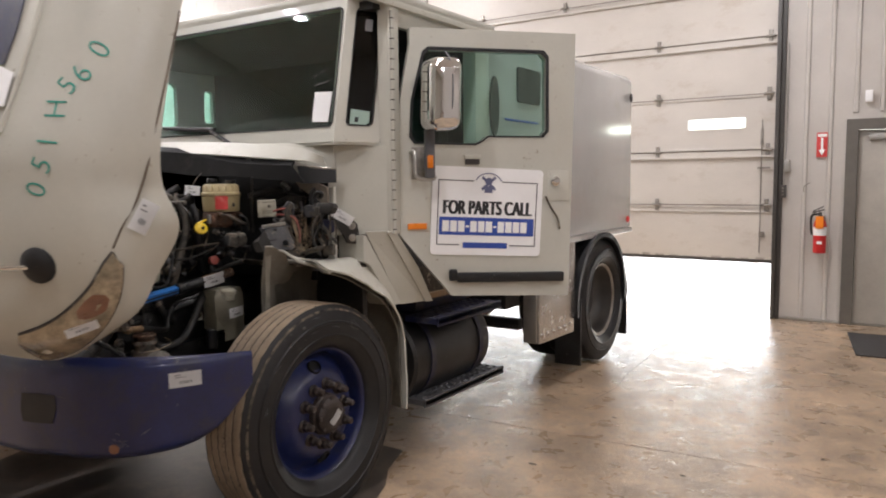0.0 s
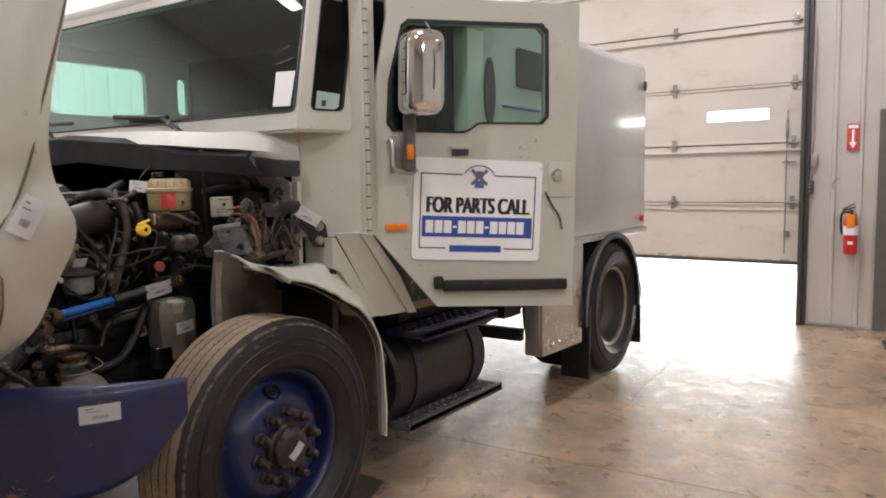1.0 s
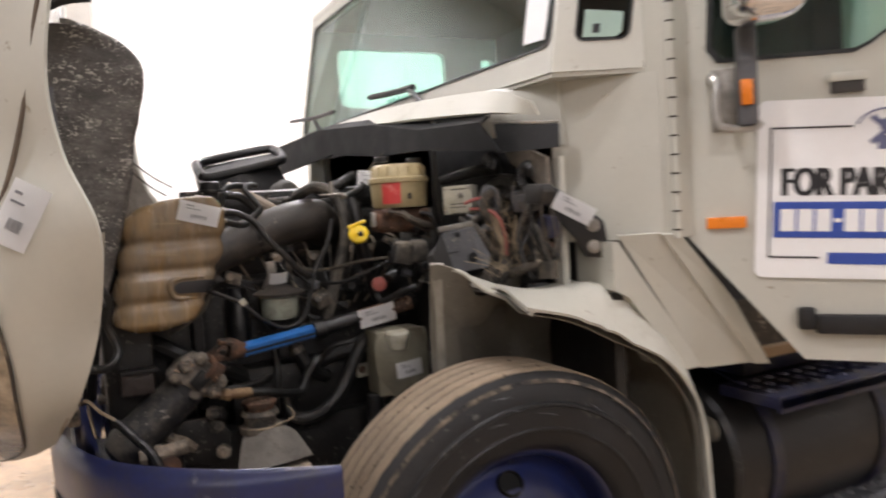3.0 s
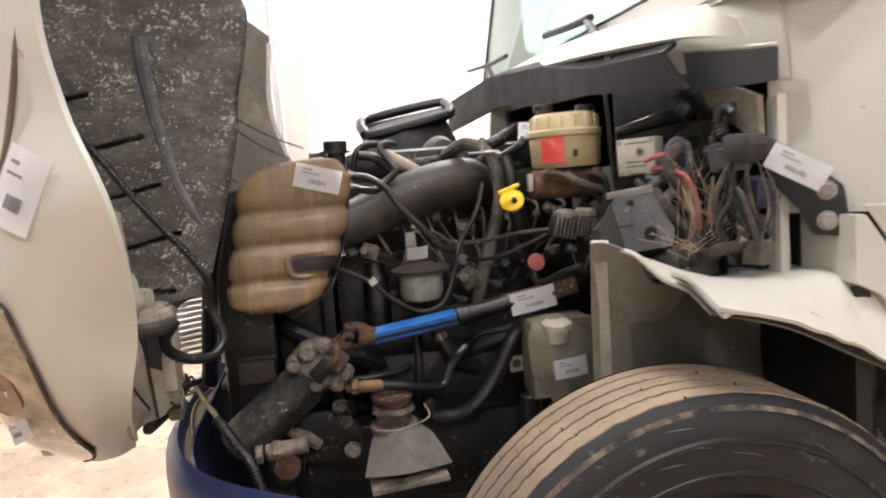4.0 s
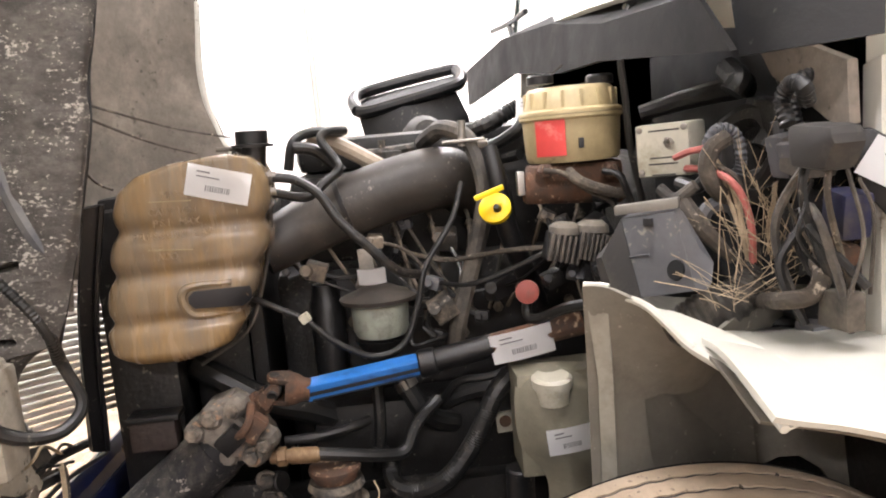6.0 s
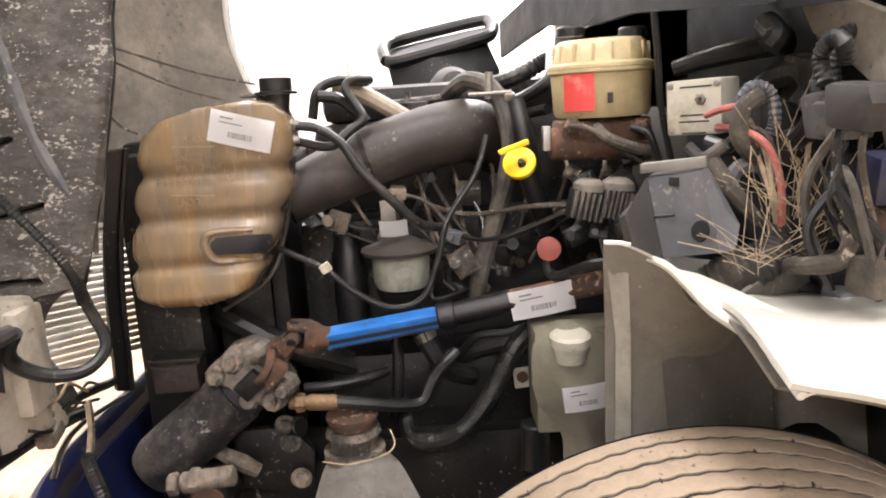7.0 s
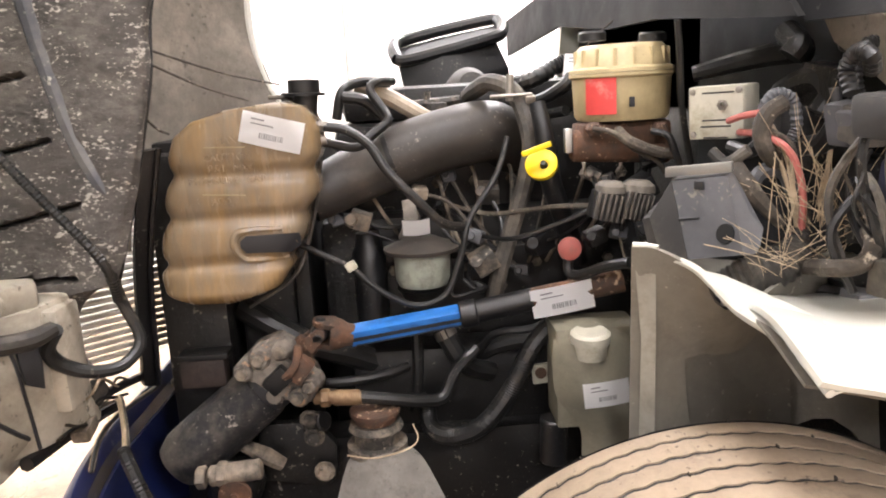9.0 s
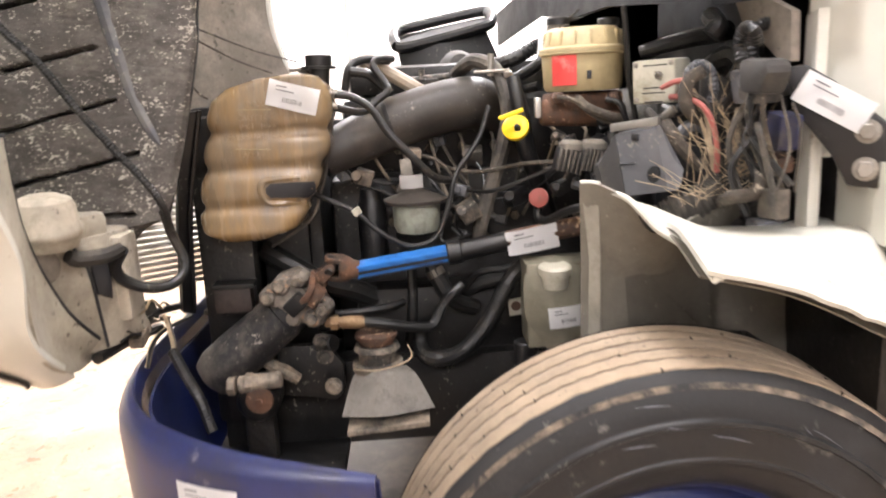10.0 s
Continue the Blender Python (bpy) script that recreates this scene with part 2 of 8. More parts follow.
    mud_dark=mat("dark_dirt_fleck", (0.07, 0.05, 0.035), 0.9, var=0.3, scale=60),
    shoulder=mat("dusty_tyre_shoulder", (0.17, 0.135, 0.1), 0.9, var=0.4, scale=30, dirt=(0.015, 0.015, 0.016), dirt_amt=0.52, dirt_scale=22),
    nut=mat("greasy_rusty_nut", (0.035, 0.024, 0.02), 0.5, var=0.35, scale=30, bump=0.3),
    red=mat("red_decal", (0.6, 0.06, 0.055), 0.45, var=0.1, scale=14, dirt=(0.7, 0.3, 0.26), dirt_amt=0.36, dirt_scale=30),
    red_paint=mat("red_enamel", (0.5, 0.02, 0.02), 0.3, var=0.06),
    orange=mat("orange_lens", (0.85, 0.24, 0.02), 0.3, var=0.08),
    wire_red=mat("faded_red_wire", (0.46, 0.14, 0.12), 0.55, var=0.2, scale=30),
    straw=mat("frayed_tan_strands", (0.42, 0.33, 0.22), 0.7, var=0.3, scale=30),
    tape=mat("dusty_cloth_tape", (0.07, 0.058, 0.045), 0.85, var=0.35, scale=30, bump=0.4, dirt=(0.2, 0.17, 0.125), dirt_amt=0.4, dirt_scale=20, speck=(0.36, 0.31, 0.24), speck_amt=0.14),
    liner_black=mat("hood_liner_black", (0.074, 0.066, 0.059), 0.6, var=0.35, scale=10, fine=70, bump=0.5, dirt=(0.15, 0.137, 0.121), dirt_amt=0.45, dirt_scale=14, speck=(0.42, 0.39, 0.345), speck_amt=0.26, speck_scale=150, stretch=(0.75, 0.75, 1.3)),
    nose=mat("dusty_inner_nose", (0.26, 0.228, 0.19), 0.8, var=0.45, scale=6, fine=50, bump=0.3, dirt=(0.17, 0.148, 0.122), dirt_amt=0.44, dirt_scale=5, speck=(0.1, 0.088, 0.072), speck_amt=0.14, speck_scale=60),
    splash=mat("splash_guard_grey", (0.17, 0.158, 0.128), 0.7, var=0.2, scale=5, fine=50, dirt=(0.1, 0.09, 0.072), dirt_amt=0.42, dirt_scale=5, speck=(0.3, 0.275, 0.225), speck_amt=0.08),
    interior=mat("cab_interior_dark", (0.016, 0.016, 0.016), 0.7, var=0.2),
    interior_light=mat("cab_interior_grey", (0.4, 0.43, 0.39), 0.6, var=0.1),
    wood=mat("worn_plank", (0.3, 0.2, 0.11), 0.7, var=0.3, scale=14, stretch=(1, 6, 1)),
    mat_black=mat("rubber_mat", (0.035, 0.032, 0.03), 0.8, var=0.2, scale=30, bump=0.3),
    lens=mat("yellowed_headlamp_lens", (0.42, 0.345, 0.235), 0.12, var=0.5, scale=11, coat=1.0),
    snow=mat("bright_concrete_yard", (0.8, 0.8, 0.8), 0.8, var=0.05, scale=0.6, fine=5),
    glass_green=glass("thick_green_glass", (0.52, 0.78, 0.7)),
    glass_dark=glass("tinted_glass", (0.02, 0.035, 0.035)),
    glass_clear=glass("clear_glass", (0.97, 0.98, 0.98)),
    lamp=glow("led_strip", (1.0, 0.97, 0.93), 5.0),
)


# ---------- mesh helpers ----------
def merge(*bms):
    out = bmesh.new()
    for b in bms:
        me = bpy.data.meshes.new("t")
        b.to_mesh(me)
        b.free()
        out.from_mesh(me)
        bpy.data.meshes.remove(me)
    return out


def bevelled(bm, w, seg=2):
    if w:
        es = [e for e in bm.edges if len(e.link_faces) == 2 and e.calc_face_angle(0) > 0.4]
        bmesh.ops.bevel(bm, geom=es, offset=w, segments=seg, affect="EDGES", profile=0.6, clamp_overlap=True)
    return bm


def box(x0, x1, y0, y1, z0, z1, bev=0.004, m=None):
    bm = bmesh.new()
    bmesh.ops.create_cube(bm, size=1)
    for v in bm.verts:
        v.co = Vector((x0 + (v.co.x + 0.5) * (x1 - x0), y0 + (v.co.y + 0.5) * (y1 - y0), z0 + (v.co.z + 0.5) * (z1 - z0)))
    bevelled(bm, bev)
    if m is not None:
        bmesh.ops.transform(bm, matrix=m, verts=bm.verts)
    return bm


def brick(c, size, rot=(0, 0, 0), bev=0.004):
    """A bevelled block of a size round a centre, turned by degrees."""
    x, y, z = (s / 2 for s in size)
    return box(-x, x, -y, y, -z, z, bev, pose(*c, *rot))


def prism(pts, axis, a, b, bev=0.0, m=None):
    """A polygon of (u, v) pairs drawn out along an axis from a to b. x: (y, z); y: (x, z); z: (x, y)."""
    bm = bmesh.new()

    def at(u, v, w):
        return {"x": (w, u, v), "y": (u, w, v), "z": (u, v, w)}[axis]

    lo = [bm.verts.new(at(u, v, a)) for u, v in pts]
    hi = [bm.verts.new(at(u, v, b)) for u, v in pts]
    bm.faces.new(lo)
    bm.faces.new(hi[::-1])
    for i in range(len(pts)):
        j = (i + 1) % len(pts)
        bm.faces.new((lo[i], hi[i], hi[j], lo[j]))
    bmesh.ops.recalc_face_normals(bm, faces=bm.faces)
    bevelled(bm, bev)
    if m is not None:
        bmesh.ops.transform(bm, matrix=m, verts=bm.verts)
    return bm


def spline(pts, steps=8):
    """Catmull-Rom through the points."""
    p = [Vector(q) for q in pts]
    if len(p) < 3:
        return p
    p = [2 * p[0] - p[1], *p, 2 * p[-1] - p[-2]]
    out = []
    for i in range(1, len(p) - 2):
        for k in range(steps):
            t = k / steps
            a, b, c, d = p[i - 1:i + 3]
            out.append(0.5 * (2 * b + (c - a) * t + (2 * a - 5 * b + 4 * c - d) * t * t + (3 * b - a - 3 * c + d) * t ** 3))
    out.append(p[-2])
    return out


def tube(pts, r, sides=10, steps=7, rib=0.0, pitch=0.012, wob=0.0, straight=False):
    """A hose through the points; r may be one radius or one for each point; rib: depth of corrugation."""
    n0 = len(pts)
    path = [Vector(p) for p in pts] if straight or n0 < 3 else spline(pts, steps)
    if wob:
        path = [q + wob * noise.noise_vector(q * 9) for q in path]
    rs = r if isinstance(r, (list, tuple)) else [r] * n0
    if rib:
        fine, d = [path[0]], 0.0
        for a, b in zip(path, path[1:]):
            k = max(1, int((b - a).length / (pitch / 2)))
            fine += [a.lerp(b, (i + 1) / k) for i in range(k)]
        path = fine
    bm = bmesh.new()
    rings, nrm = [], None
    for i, q in enumerate(path):
        tan = (path[min(i + 1, len(path) - 1)] - path[max(i - 1, 0)]).normalized()
        if nrm is None:
            nrm = tan.orthogonal().normalized()
        nrm = (nrm - tan * nrm.dot(tan)).normalized()
        bn = tan.cross(nrm)
        u = i / (len(path) - 1) * (len(rs) - 1)
        k = min(int(u), len(rs) - 2) if len(rs) > 1 else 0
        rad = rs[k] + (rs[k + 1] - rs[k]) * (u - k) if len(rs) > 1 else rs[0]
        if rib and i % 2:
            rad -= rib
        rings.append([bm.verts.new(q + rad * (math.cos(a) * nrm + math.sin(a) * bn)) for a in (2 * math.pi * s / sides for s in range(sides))])
    for a, b in zip(rings, rings[1:]):
        for s in range(sides):
            bm.faces.new((a[s], a[(s + 1) % sides], b[(s + 1) % sides], b[s]))
    bm.faces.new(rings[0][::-1])
    bm.faces.new(rings[-1])
    return bm


def lathe(profile, origin, axis, n=32, closed=False, open_start=False):
    """A profile of (along, radius) turned round an axis through the origin."""
    bm = bmesh.new()
    ax = Vector(axis).normalized()
    u = ax.orthogonal().normalized() if abs(ax.z) > 0.9 else Vector((0, 0, 1)).cross(ax).normalized()
    v = ax.cross(u)
    o = Vector(origin)
    rings = [[bm.verts.new(o + ax * a + max(r, 0.0004) * (math.cos(t) * u + math.sin(t) * v)) for t in (2 * math.pi * k / n for k in range(n))] for a, r in profile]
    pairs = list(zip(rings, rings[1:])) + ([(rings[-1], rings[0])] if closed else [])
    for a, b in pairs:
        for k in range(n):
            bm.faces.new((a[k], a[(k + 1) % n], b[(k + 1) % n], b[k]))
    if not closed:
        if not open_start:
            bm.faces.new(rings[0][::-1])
        bm.faces.new(rings[-1])
    bmesh.ops.recalc_face_normals(bm, faces=bm.faces)
    return bm


def rod(a, b, r, n=14, bev=0.0):
    a, b = Vector(a), Vector(b)
    L = (b - a).length
    e = min(bev, L / 3, r / 2)
    prof = [(0, r), (L, r)] if not e else [(0, r - e), (e, r), (L - e, r), (L, r - e)]
    return lathe(prof, a, b - a, n)


def hexnut(c, axis, r, h):
    return rod(Vector(c), Vector(c) + Vector(axis).normalized() * h, r, 6, bev=h * 0.15)


def sheet(grid, thick=0.0):
    """A surface through rows of points, given a thickness."""
    bm = bmesh.new()
    vs = [[bm.verts.new(p) for p in row] for row in grid]
    for a, b in zip(vs, vs[1:]):
        for i in range(len(a) - 1):
            bm.faces.new((a[i], a[i + 1], b[i + 1], b[i]))
    bmesh.ops.recalc_face_normals(bm, faces=bm.faces)
    if thick:
        bmesh.ops.solidify(bm, geom=bm.faces[:] + bm.edges[:] + bm.verts[:], thickness=thick)
    return bm


def loft(rows, steps=5, thick=0.0, across=5, wob=0.0, seed=0.0):
    """A smooth skin over a few section lines of equal length."""
    rows = [spline(r, across) for r in rows]
    cols = [spline([r[i] for r in rows], steps) for i in range(len(rows[0]))]
    if wob:
        cols = [[q + wob * noise.noise_vector(q * 7 + Vector((seed, 0, 0))) for q in c] for c in cols]
    return sheet(cols, thick)


def part(name, bm, material, parent, label="", smooth=True, angle=0.6):
    """Links a bmesh as one mesh under a thing or a part."""
    me = bpy.data.meshes.new(name)
    bm.normal_update()
    bm.to_mesh(me)
    bm.free()
    me.materials.append(M[material] if isinstance(material, str) else material)
    if smooth:
        me.shade_smooth()
        me.set_sharp_from_angle(angle=angle)
    ob = new(name, me)
    if parent is not None:
        ob.parent = parent
        ob.matrix_parent_inverse = Matrix.Translation(-Vector(parent.get("base", (0, 0, 0))))
    if label:
        ob["label"] = label
    return ob


def thing(name, base, label, category, group="", kind=""):
    """An empty at the base of a thing that carries its parts."""
    ob = new(name)
    ob.empty_display_size = 0.1
    ob.location = base
    ob["base"] = tuple(base)
    return tagged(ob, label, category, group, kind)


def solid(name, bm, material, label, category, kind="", group="", smooth=True):
    return tagged(part(name, bm, material, None, smooth=smooth), label, category, group, kind)


def letters(name, text, size, m, material, parent, label="", extrude=0.0006, bold=0.0, thin=0.0):
    """Lettering in the built-in font, centred, lying in the x-y plane of m."""
    cu = bpy.data.curves.new("t", "FONT")
    cu.body, cu.size, cu.extrude = text, size, extrude
    cu.align_x, cu.align_y = "CENTER", "CENTER"
    cu.offset = -thin
    ob = bpy.data.objects.new("t", cu)
    me = bpy.data.meshes.new_from_object(ob)
    bpy.data.objects.remove(ob)
    bm = bmesh.new()
    for k in ((-1, 0, 1) if bold else (0,)):
        c = me.copy()
        c.transform(m @ Matrix.Translation((k * bold, 0, abs(k) * 0.0001)))
        bm.from_mesh(c)
        bpy.data.meshes.remove(c)
    bpy.data.meshes.remove(me)
    return part(name, bm, material, parent, label, smooth=False)


def frame_of(origin, u, v):
    """A frame with x along u, y along v and z out of the face."""
    u, v = Vector(u).normalized(), Vector(v)
    w = u.cross(v).normalized()
    v = w.cross(u)
    return Matrix(((u.x, v.x, w.x, origin[0]), (u.y, v.y, w.y, origin[1]), (u.z, v.z, w.z, origin[2]), (0, 0, 0, 1)))


def tag_on(parent, c, u, v, w, h, bars=True, name="paper_tag", label="white paper parts tag with a printed code"):
    """A paper tag centred at c, with sides along u and v, and bars for its small print."""
    m = frame_of(c, u, v)
    bm = bmesh.new()
    n = 5
    vs = [[bm.verts.new(m @ Vector(((i / n - 0.5) * w, (j - 0.5) * h, 0.004 * math.sin(i / n * 3.1)))) for i in range(n + 1)] for j in (0, 1)]
    for i in range(n):
        bm.faces.new((vs[0][i], vs[0][i + 1], vs[1][i + 1], vs[1][i]))
    bmesh.ops.solidify(bm, geom=bm.faces[:] + bm.edges[:] + bm.verts[:], thickness=0.0008)
    t = part(name, bm, "paper", parent, label)
    if bars:
        bars_at = [(-0.34, 0.02, 0.15, 0.185, 0.0040), (-0.34, -0.14, 0.29, 0.335, 0.0036)]
        rnd = random.Random(int(c[0] * 1000 + c[2] * 777))
        x = -0.18
        while x < 0.2:
            b = rnd.uniform(0.008, 0.022)
            bars_at.append((x, x + b, -0.26, -0.08, 0.0042))
            x += b + rnd.uniform(0.012, 0.026)
        for x0, x1, y0, y1, d in bars_at:
            part("print_bar", box(x0 * w, x1 * w, y0 * h, y1 * h, d, d + 0.0007, 0, m), "faint_ink", t, smooth=False)
    return t


def plate(outer, holes, thick, m, bev=0.0):
    """A flat panel with openings: loops of (u, v) in the plane of m, thickness towards its back."""
    bm = bmesh.new()
    edges = []
    for loop in (outer, *holes):
        vs = [bm.verts.new((u, v, 0)) for u, v in loop]
        edges += [bm.edges.new((vs[i], vs[(i + 1) % len(vs)])) for i in range(len(vs))]
    bmesh.ops.triangle_fill(bm, use_beauty=True, use_dissolve=False, edges=edges, normal=(0, 0, 1))
    ret = bmesh.ops.extrude_face_region(bm, geom=bm.faces[:])
    for v in [g for g in ret["geom"] if isinstance(g, bmesh.types.BMVert)]:
        v.co.z -= thick
    bmesh.ops.recalc_face_normals(bm, faces=bm.faces)
    bmesh.ops.transform(bm, matrix=m, verts=bm.verts)
    return bm


def rrect(u0, u1, v0, v1, r, n=4):
    """A rectangle with rounded corners as a loop."""
    out = []
    for cu, cv, a0 in ((u1 - r, v1 - r, 0), (u0 + r, v1 - r, 90), (u0 + r, v0 + r, 180), (u1 - r, v0 + r, 270)):
        for k in range(n + 1):
            a = radians(a0 + 90 * k / n)
            out.append((cu + r * math.cos(a), cv + r * math.sin(a)))
    return out


def rring(loop, grow):
    cu = sum(p[0] for p in loop) / len(loop)
    cv = sum(p[1] for p in loop) / len(loop)
    hu = max(abs(p[0] - cu) for p in loop)
    hv = max(abs(p[1] - cv) for p in loop)
    return [(cu + (p[0] - cu) * (hu + grow) / hu, cv + (p[1] - cv) * (hv + grow) / hv) for p in loop]


# ---------- the hall ----------
def worn_floor():
    """Trowel mottling, scuffs and uneven polish over the bare concrete."""
    nt = M["concrete"].node_tree
    n, l = nt.nodes, nt.links
    b = n["Principled BSDF"]
    co = n.new("ShaderNodeTexCoord")
    base = b.inputs["Base Color"].links[0].from_socket
    for sc, detail, dist, lo, hi, dark, light in ((2.2, 7, 0.8, 0.36, 0.64, 0.72, 1.16), (14.0, 6, 1.5, 0.36, 0.64, 0.84, 1.1), (55.0, 3, 0.0, 0.2, 0.36, 0.45, 1.0)):
        t = n.new("ShaderNodeTexNoise")
        t.inputs["Scale"].default_value, t.inputs["Detail"].default_value, t.inputs["Distortion"].default_value = sc, detail, dist
        l.new(co.outputs["Object"], t.inputs["Vector"])
        r = n.new("ShaderNodeMapRange")
        for k, v in zip((1, 2, 3, 4), (lo, hi, dark, light)):
            r.inputs[k].default_value = v
        l.new(t.outputs[0], r.inputs[0])
        vm = n.new("ShaderNodeVectorMath")
        vm.operation = "SCALE"
        l.new(base, vm.inputs[0])
        l.new(r.outputs[0], vm.inputs["Scale"])
        base = vm.outputs[0]
    l.new(base, b.inputs["Base Color"])
    wave = n.new("ShaderNodeTexNoise")
    wave.inputs["Scale"].default_value, wave.inputs["Detail"].default_value = 20.0, 5
    l.new(co.outputs["Object"], wave.inputs["Vector"])
    bp = n.new("ShaderNodeBump")
    bp.inputs["Strength"].default_value, bp.inputs["Distance"].default_value = 0.11, 0.02
    fine = n.new("ShaderNodeTexNoise")
    fine.inputs["Scale"].default_value, fine.inputs["Detail"].default_value, fine.inputs["Distortion"].default_value = 55.0, 5, 1.0
    l.new(co.outputs["Object"], fine.inputs["Vector"])
    both = n.new("ShaderNodeMath")
    both.operation = "MULTIPLY_ADD"
    both.inputs[1].default_value = 0.45
    l.new(fine.outputs[0], both.inputs[0])
    l.new(wave.outputs[0], both.inputs[2])
    l.new(both.outputs[0], bp.inputs["Height"])
    patch = n.new("ShaderNodeMapRange")
    for k, v in zip((1, 2, 3, 4), (0.35, 0.65, 0.24, 0.42)):
        patch.inputs[k].default_value = v
    damp = n.new("ShaderNodeTexNoise")
    damp.inputs["Scale"].default_value, damp.inputs["Detail"].default_value, damp.inputs["Distortion"].default_value = 7.0, 9, 0.8
    l.new(co.outputs["Object"], damp.inputs["Vector"])
    l.new(damp.outputs[0], patch.inputs[0])
    l.new(patch.outputs[0], b.inputs["Roughness"])
    if b.inputs["Normal"].links:
        l.new(b.inputs["Normal"].links[0].from_socket, bp.inputs["Normal"])
    l.new(bp.outputs[0], b.inputs["Normal"])


worn_floor()
WN, WW, WE, WS, HZ = 9.165, -8.6, 6.5, -6.0, 4.9
floor = solid("floor", box(WW - 0.2, WE + 0.2, WS - 0.2, WN + 0.3, -0.2, 0, 0), "concrete", "polished stained brown concrete workshop floor", "floor", "structure", smooth=False)
ground = solid("ground", box(-60, 60, WN + 0.3, 120, -0.25, -0.02, 0), "snow", "bright pale concrete yard outside the open door", "ground", "structure", smooth=False)
part("floor_joint", tube([(-5.0 + k * 0.6, 4.27 + 0.053 * (k * 0.6) + 0.006 * math.sin(k * 2.1), -0.0035) for k in range(19)], 0.0045, 6, 3), "joint", floor, "thin saw-cut joint")
part("floor_crack", tube([(-1.87, 5.2, -0.003), (-1.84, 5.6, -0.003), (-1.9, 6.0, -0.003), (-1.93, 6.6, -0.003), (-2.0, 7.2, -0.003), (-2.06, 8.1, -0.003)], 0.0042, 6, 5), "joint", floor, "hairline crack")
def blob(cx, cy, rx, ry, seed, z=0.0015):
    """An uneven flat patch on the floor."""
    bm = bmesh.new()
    vs = []
    for k in range(40):
        a = 2 * math.pi * k / 40
        d = Vector((math.cos(a), math.sin(a), seed))
        w = 1 + 0.35 * noise.noise(d * 1.3) + 0.2 * noise.noise(d * 3.7)
        vs.append(bm.verts.new((cx + rx * w * d.x, cy + ry * w * d.y, z)))
    bm.faces.new(vs)
    return bm


for k, (cx, cy) in enumerate(((-1.389, 5.461), (-0.927, 5.443), (-0.441, 5.469), (-0.959, 4.165), (-0.362, 4.791), (-0.656, 4.955), (-1.05, 6.267), (-1.6, 4.9), (-1.2, 3.6), (-0.8, 6.9), (-0.2, 4.2), (-1.7, 3.9))):
    cr = random.Random(k + 9)
    part("dirt_chip", blob(cx, cy, cr.uniform(0.012, 0.03), cr.uniform(0.008, 0.016), k * 1.7, 0.003), "mud_dark", floor, "small fleck of dirt")
# This patch paints the shadow under the truck front, together with oil.
part("oil_stain", blob(-3.15, 2.35, 1.2, 1.15, 3.1), "oil_shadow", floor, "dark oily patch under the engine with the truck shadow painted in")
solid("wall_west", box(WW - 0.2, WW, WS, WN, 0, HZ, 0), "liner_west", "white ribbed metal wall panels, lightened as if strongly lit", "wall", "structure", smooth=False)
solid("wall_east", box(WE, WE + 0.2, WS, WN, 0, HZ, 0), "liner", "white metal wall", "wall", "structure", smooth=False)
# South wall is out of view; its grey is chosen to reduce bounced light.
solid("wall_south", box(WW, WE, WS - 0.2, WS, 0, HZ, 0), "door_grey", "unseen closing wall, darkened to cut bounce light", "wall", "structure", smooth=False)
solid("ceiling", box(WW - 0.2, WE + 0.2, WS - 0.2, WN + 0.2, HZ, HZ + 0.2, 0), "ceiling", "white workshop ceiling", "ceiling", "structure", smooth=False)
OL, OR, OT = -5.95, -1.295, 4.4
MD0, MD1, MDT = -0.612, 0.35, 2.1
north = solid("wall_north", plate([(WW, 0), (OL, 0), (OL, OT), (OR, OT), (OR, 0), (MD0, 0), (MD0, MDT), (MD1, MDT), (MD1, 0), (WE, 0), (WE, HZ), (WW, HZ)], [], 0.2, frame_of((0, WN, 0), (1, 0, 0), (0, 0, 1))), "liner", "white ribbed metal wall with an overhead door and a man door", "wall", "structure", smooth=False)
x = -1.049
ribs = []
while x < 6.4:
    if not (MD0 - 0.1 < x < MD1 + 0.1):
        ribs.append((x, 0.02, HZ - 0.02))
    else:
        ribs.append((x, MDT + 0.13, HZ - 0.02))
    x += 0.232
for x, z0, z1 in ribs:
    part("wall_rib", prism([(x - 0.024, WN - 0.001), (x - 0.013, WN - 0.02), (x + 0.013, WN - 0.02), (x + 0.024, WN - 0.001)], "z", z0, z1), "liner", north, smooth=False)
ww = bpy.data.objects["wall_west"]
for k in range(48):
    y = -5.45 + k * 0.305
    part("wall_rib", prism([(WW + 0.001, y - 0.03), (WW + 0.006, y - 0.02), (WW + 0.006, y + 0.02), (WW + 0.001, y + 0.03)], "z", 0.02, HZ - 0.02), "liner_west", ww, smooth=False)
col = thing("steel_column", (-8.4, 2.12, 0), "grey painted steel column against the white wall", "column", kind="structure")
part("flange", box(-8.33, -8.312, 2.01, 2.23, 0, HZ, 0.002), "door_grey", col)
part("web", box(-8.59, -8.33, 2.11, 2.13, 0, HZ, 0), "door_grey", col)
part("conduit", rod((-8.35, 1.95, 0.0), (-8.35, 1.95, HZ - 0.01), 0.024), "galv", col, "thin grey conduit pipe")

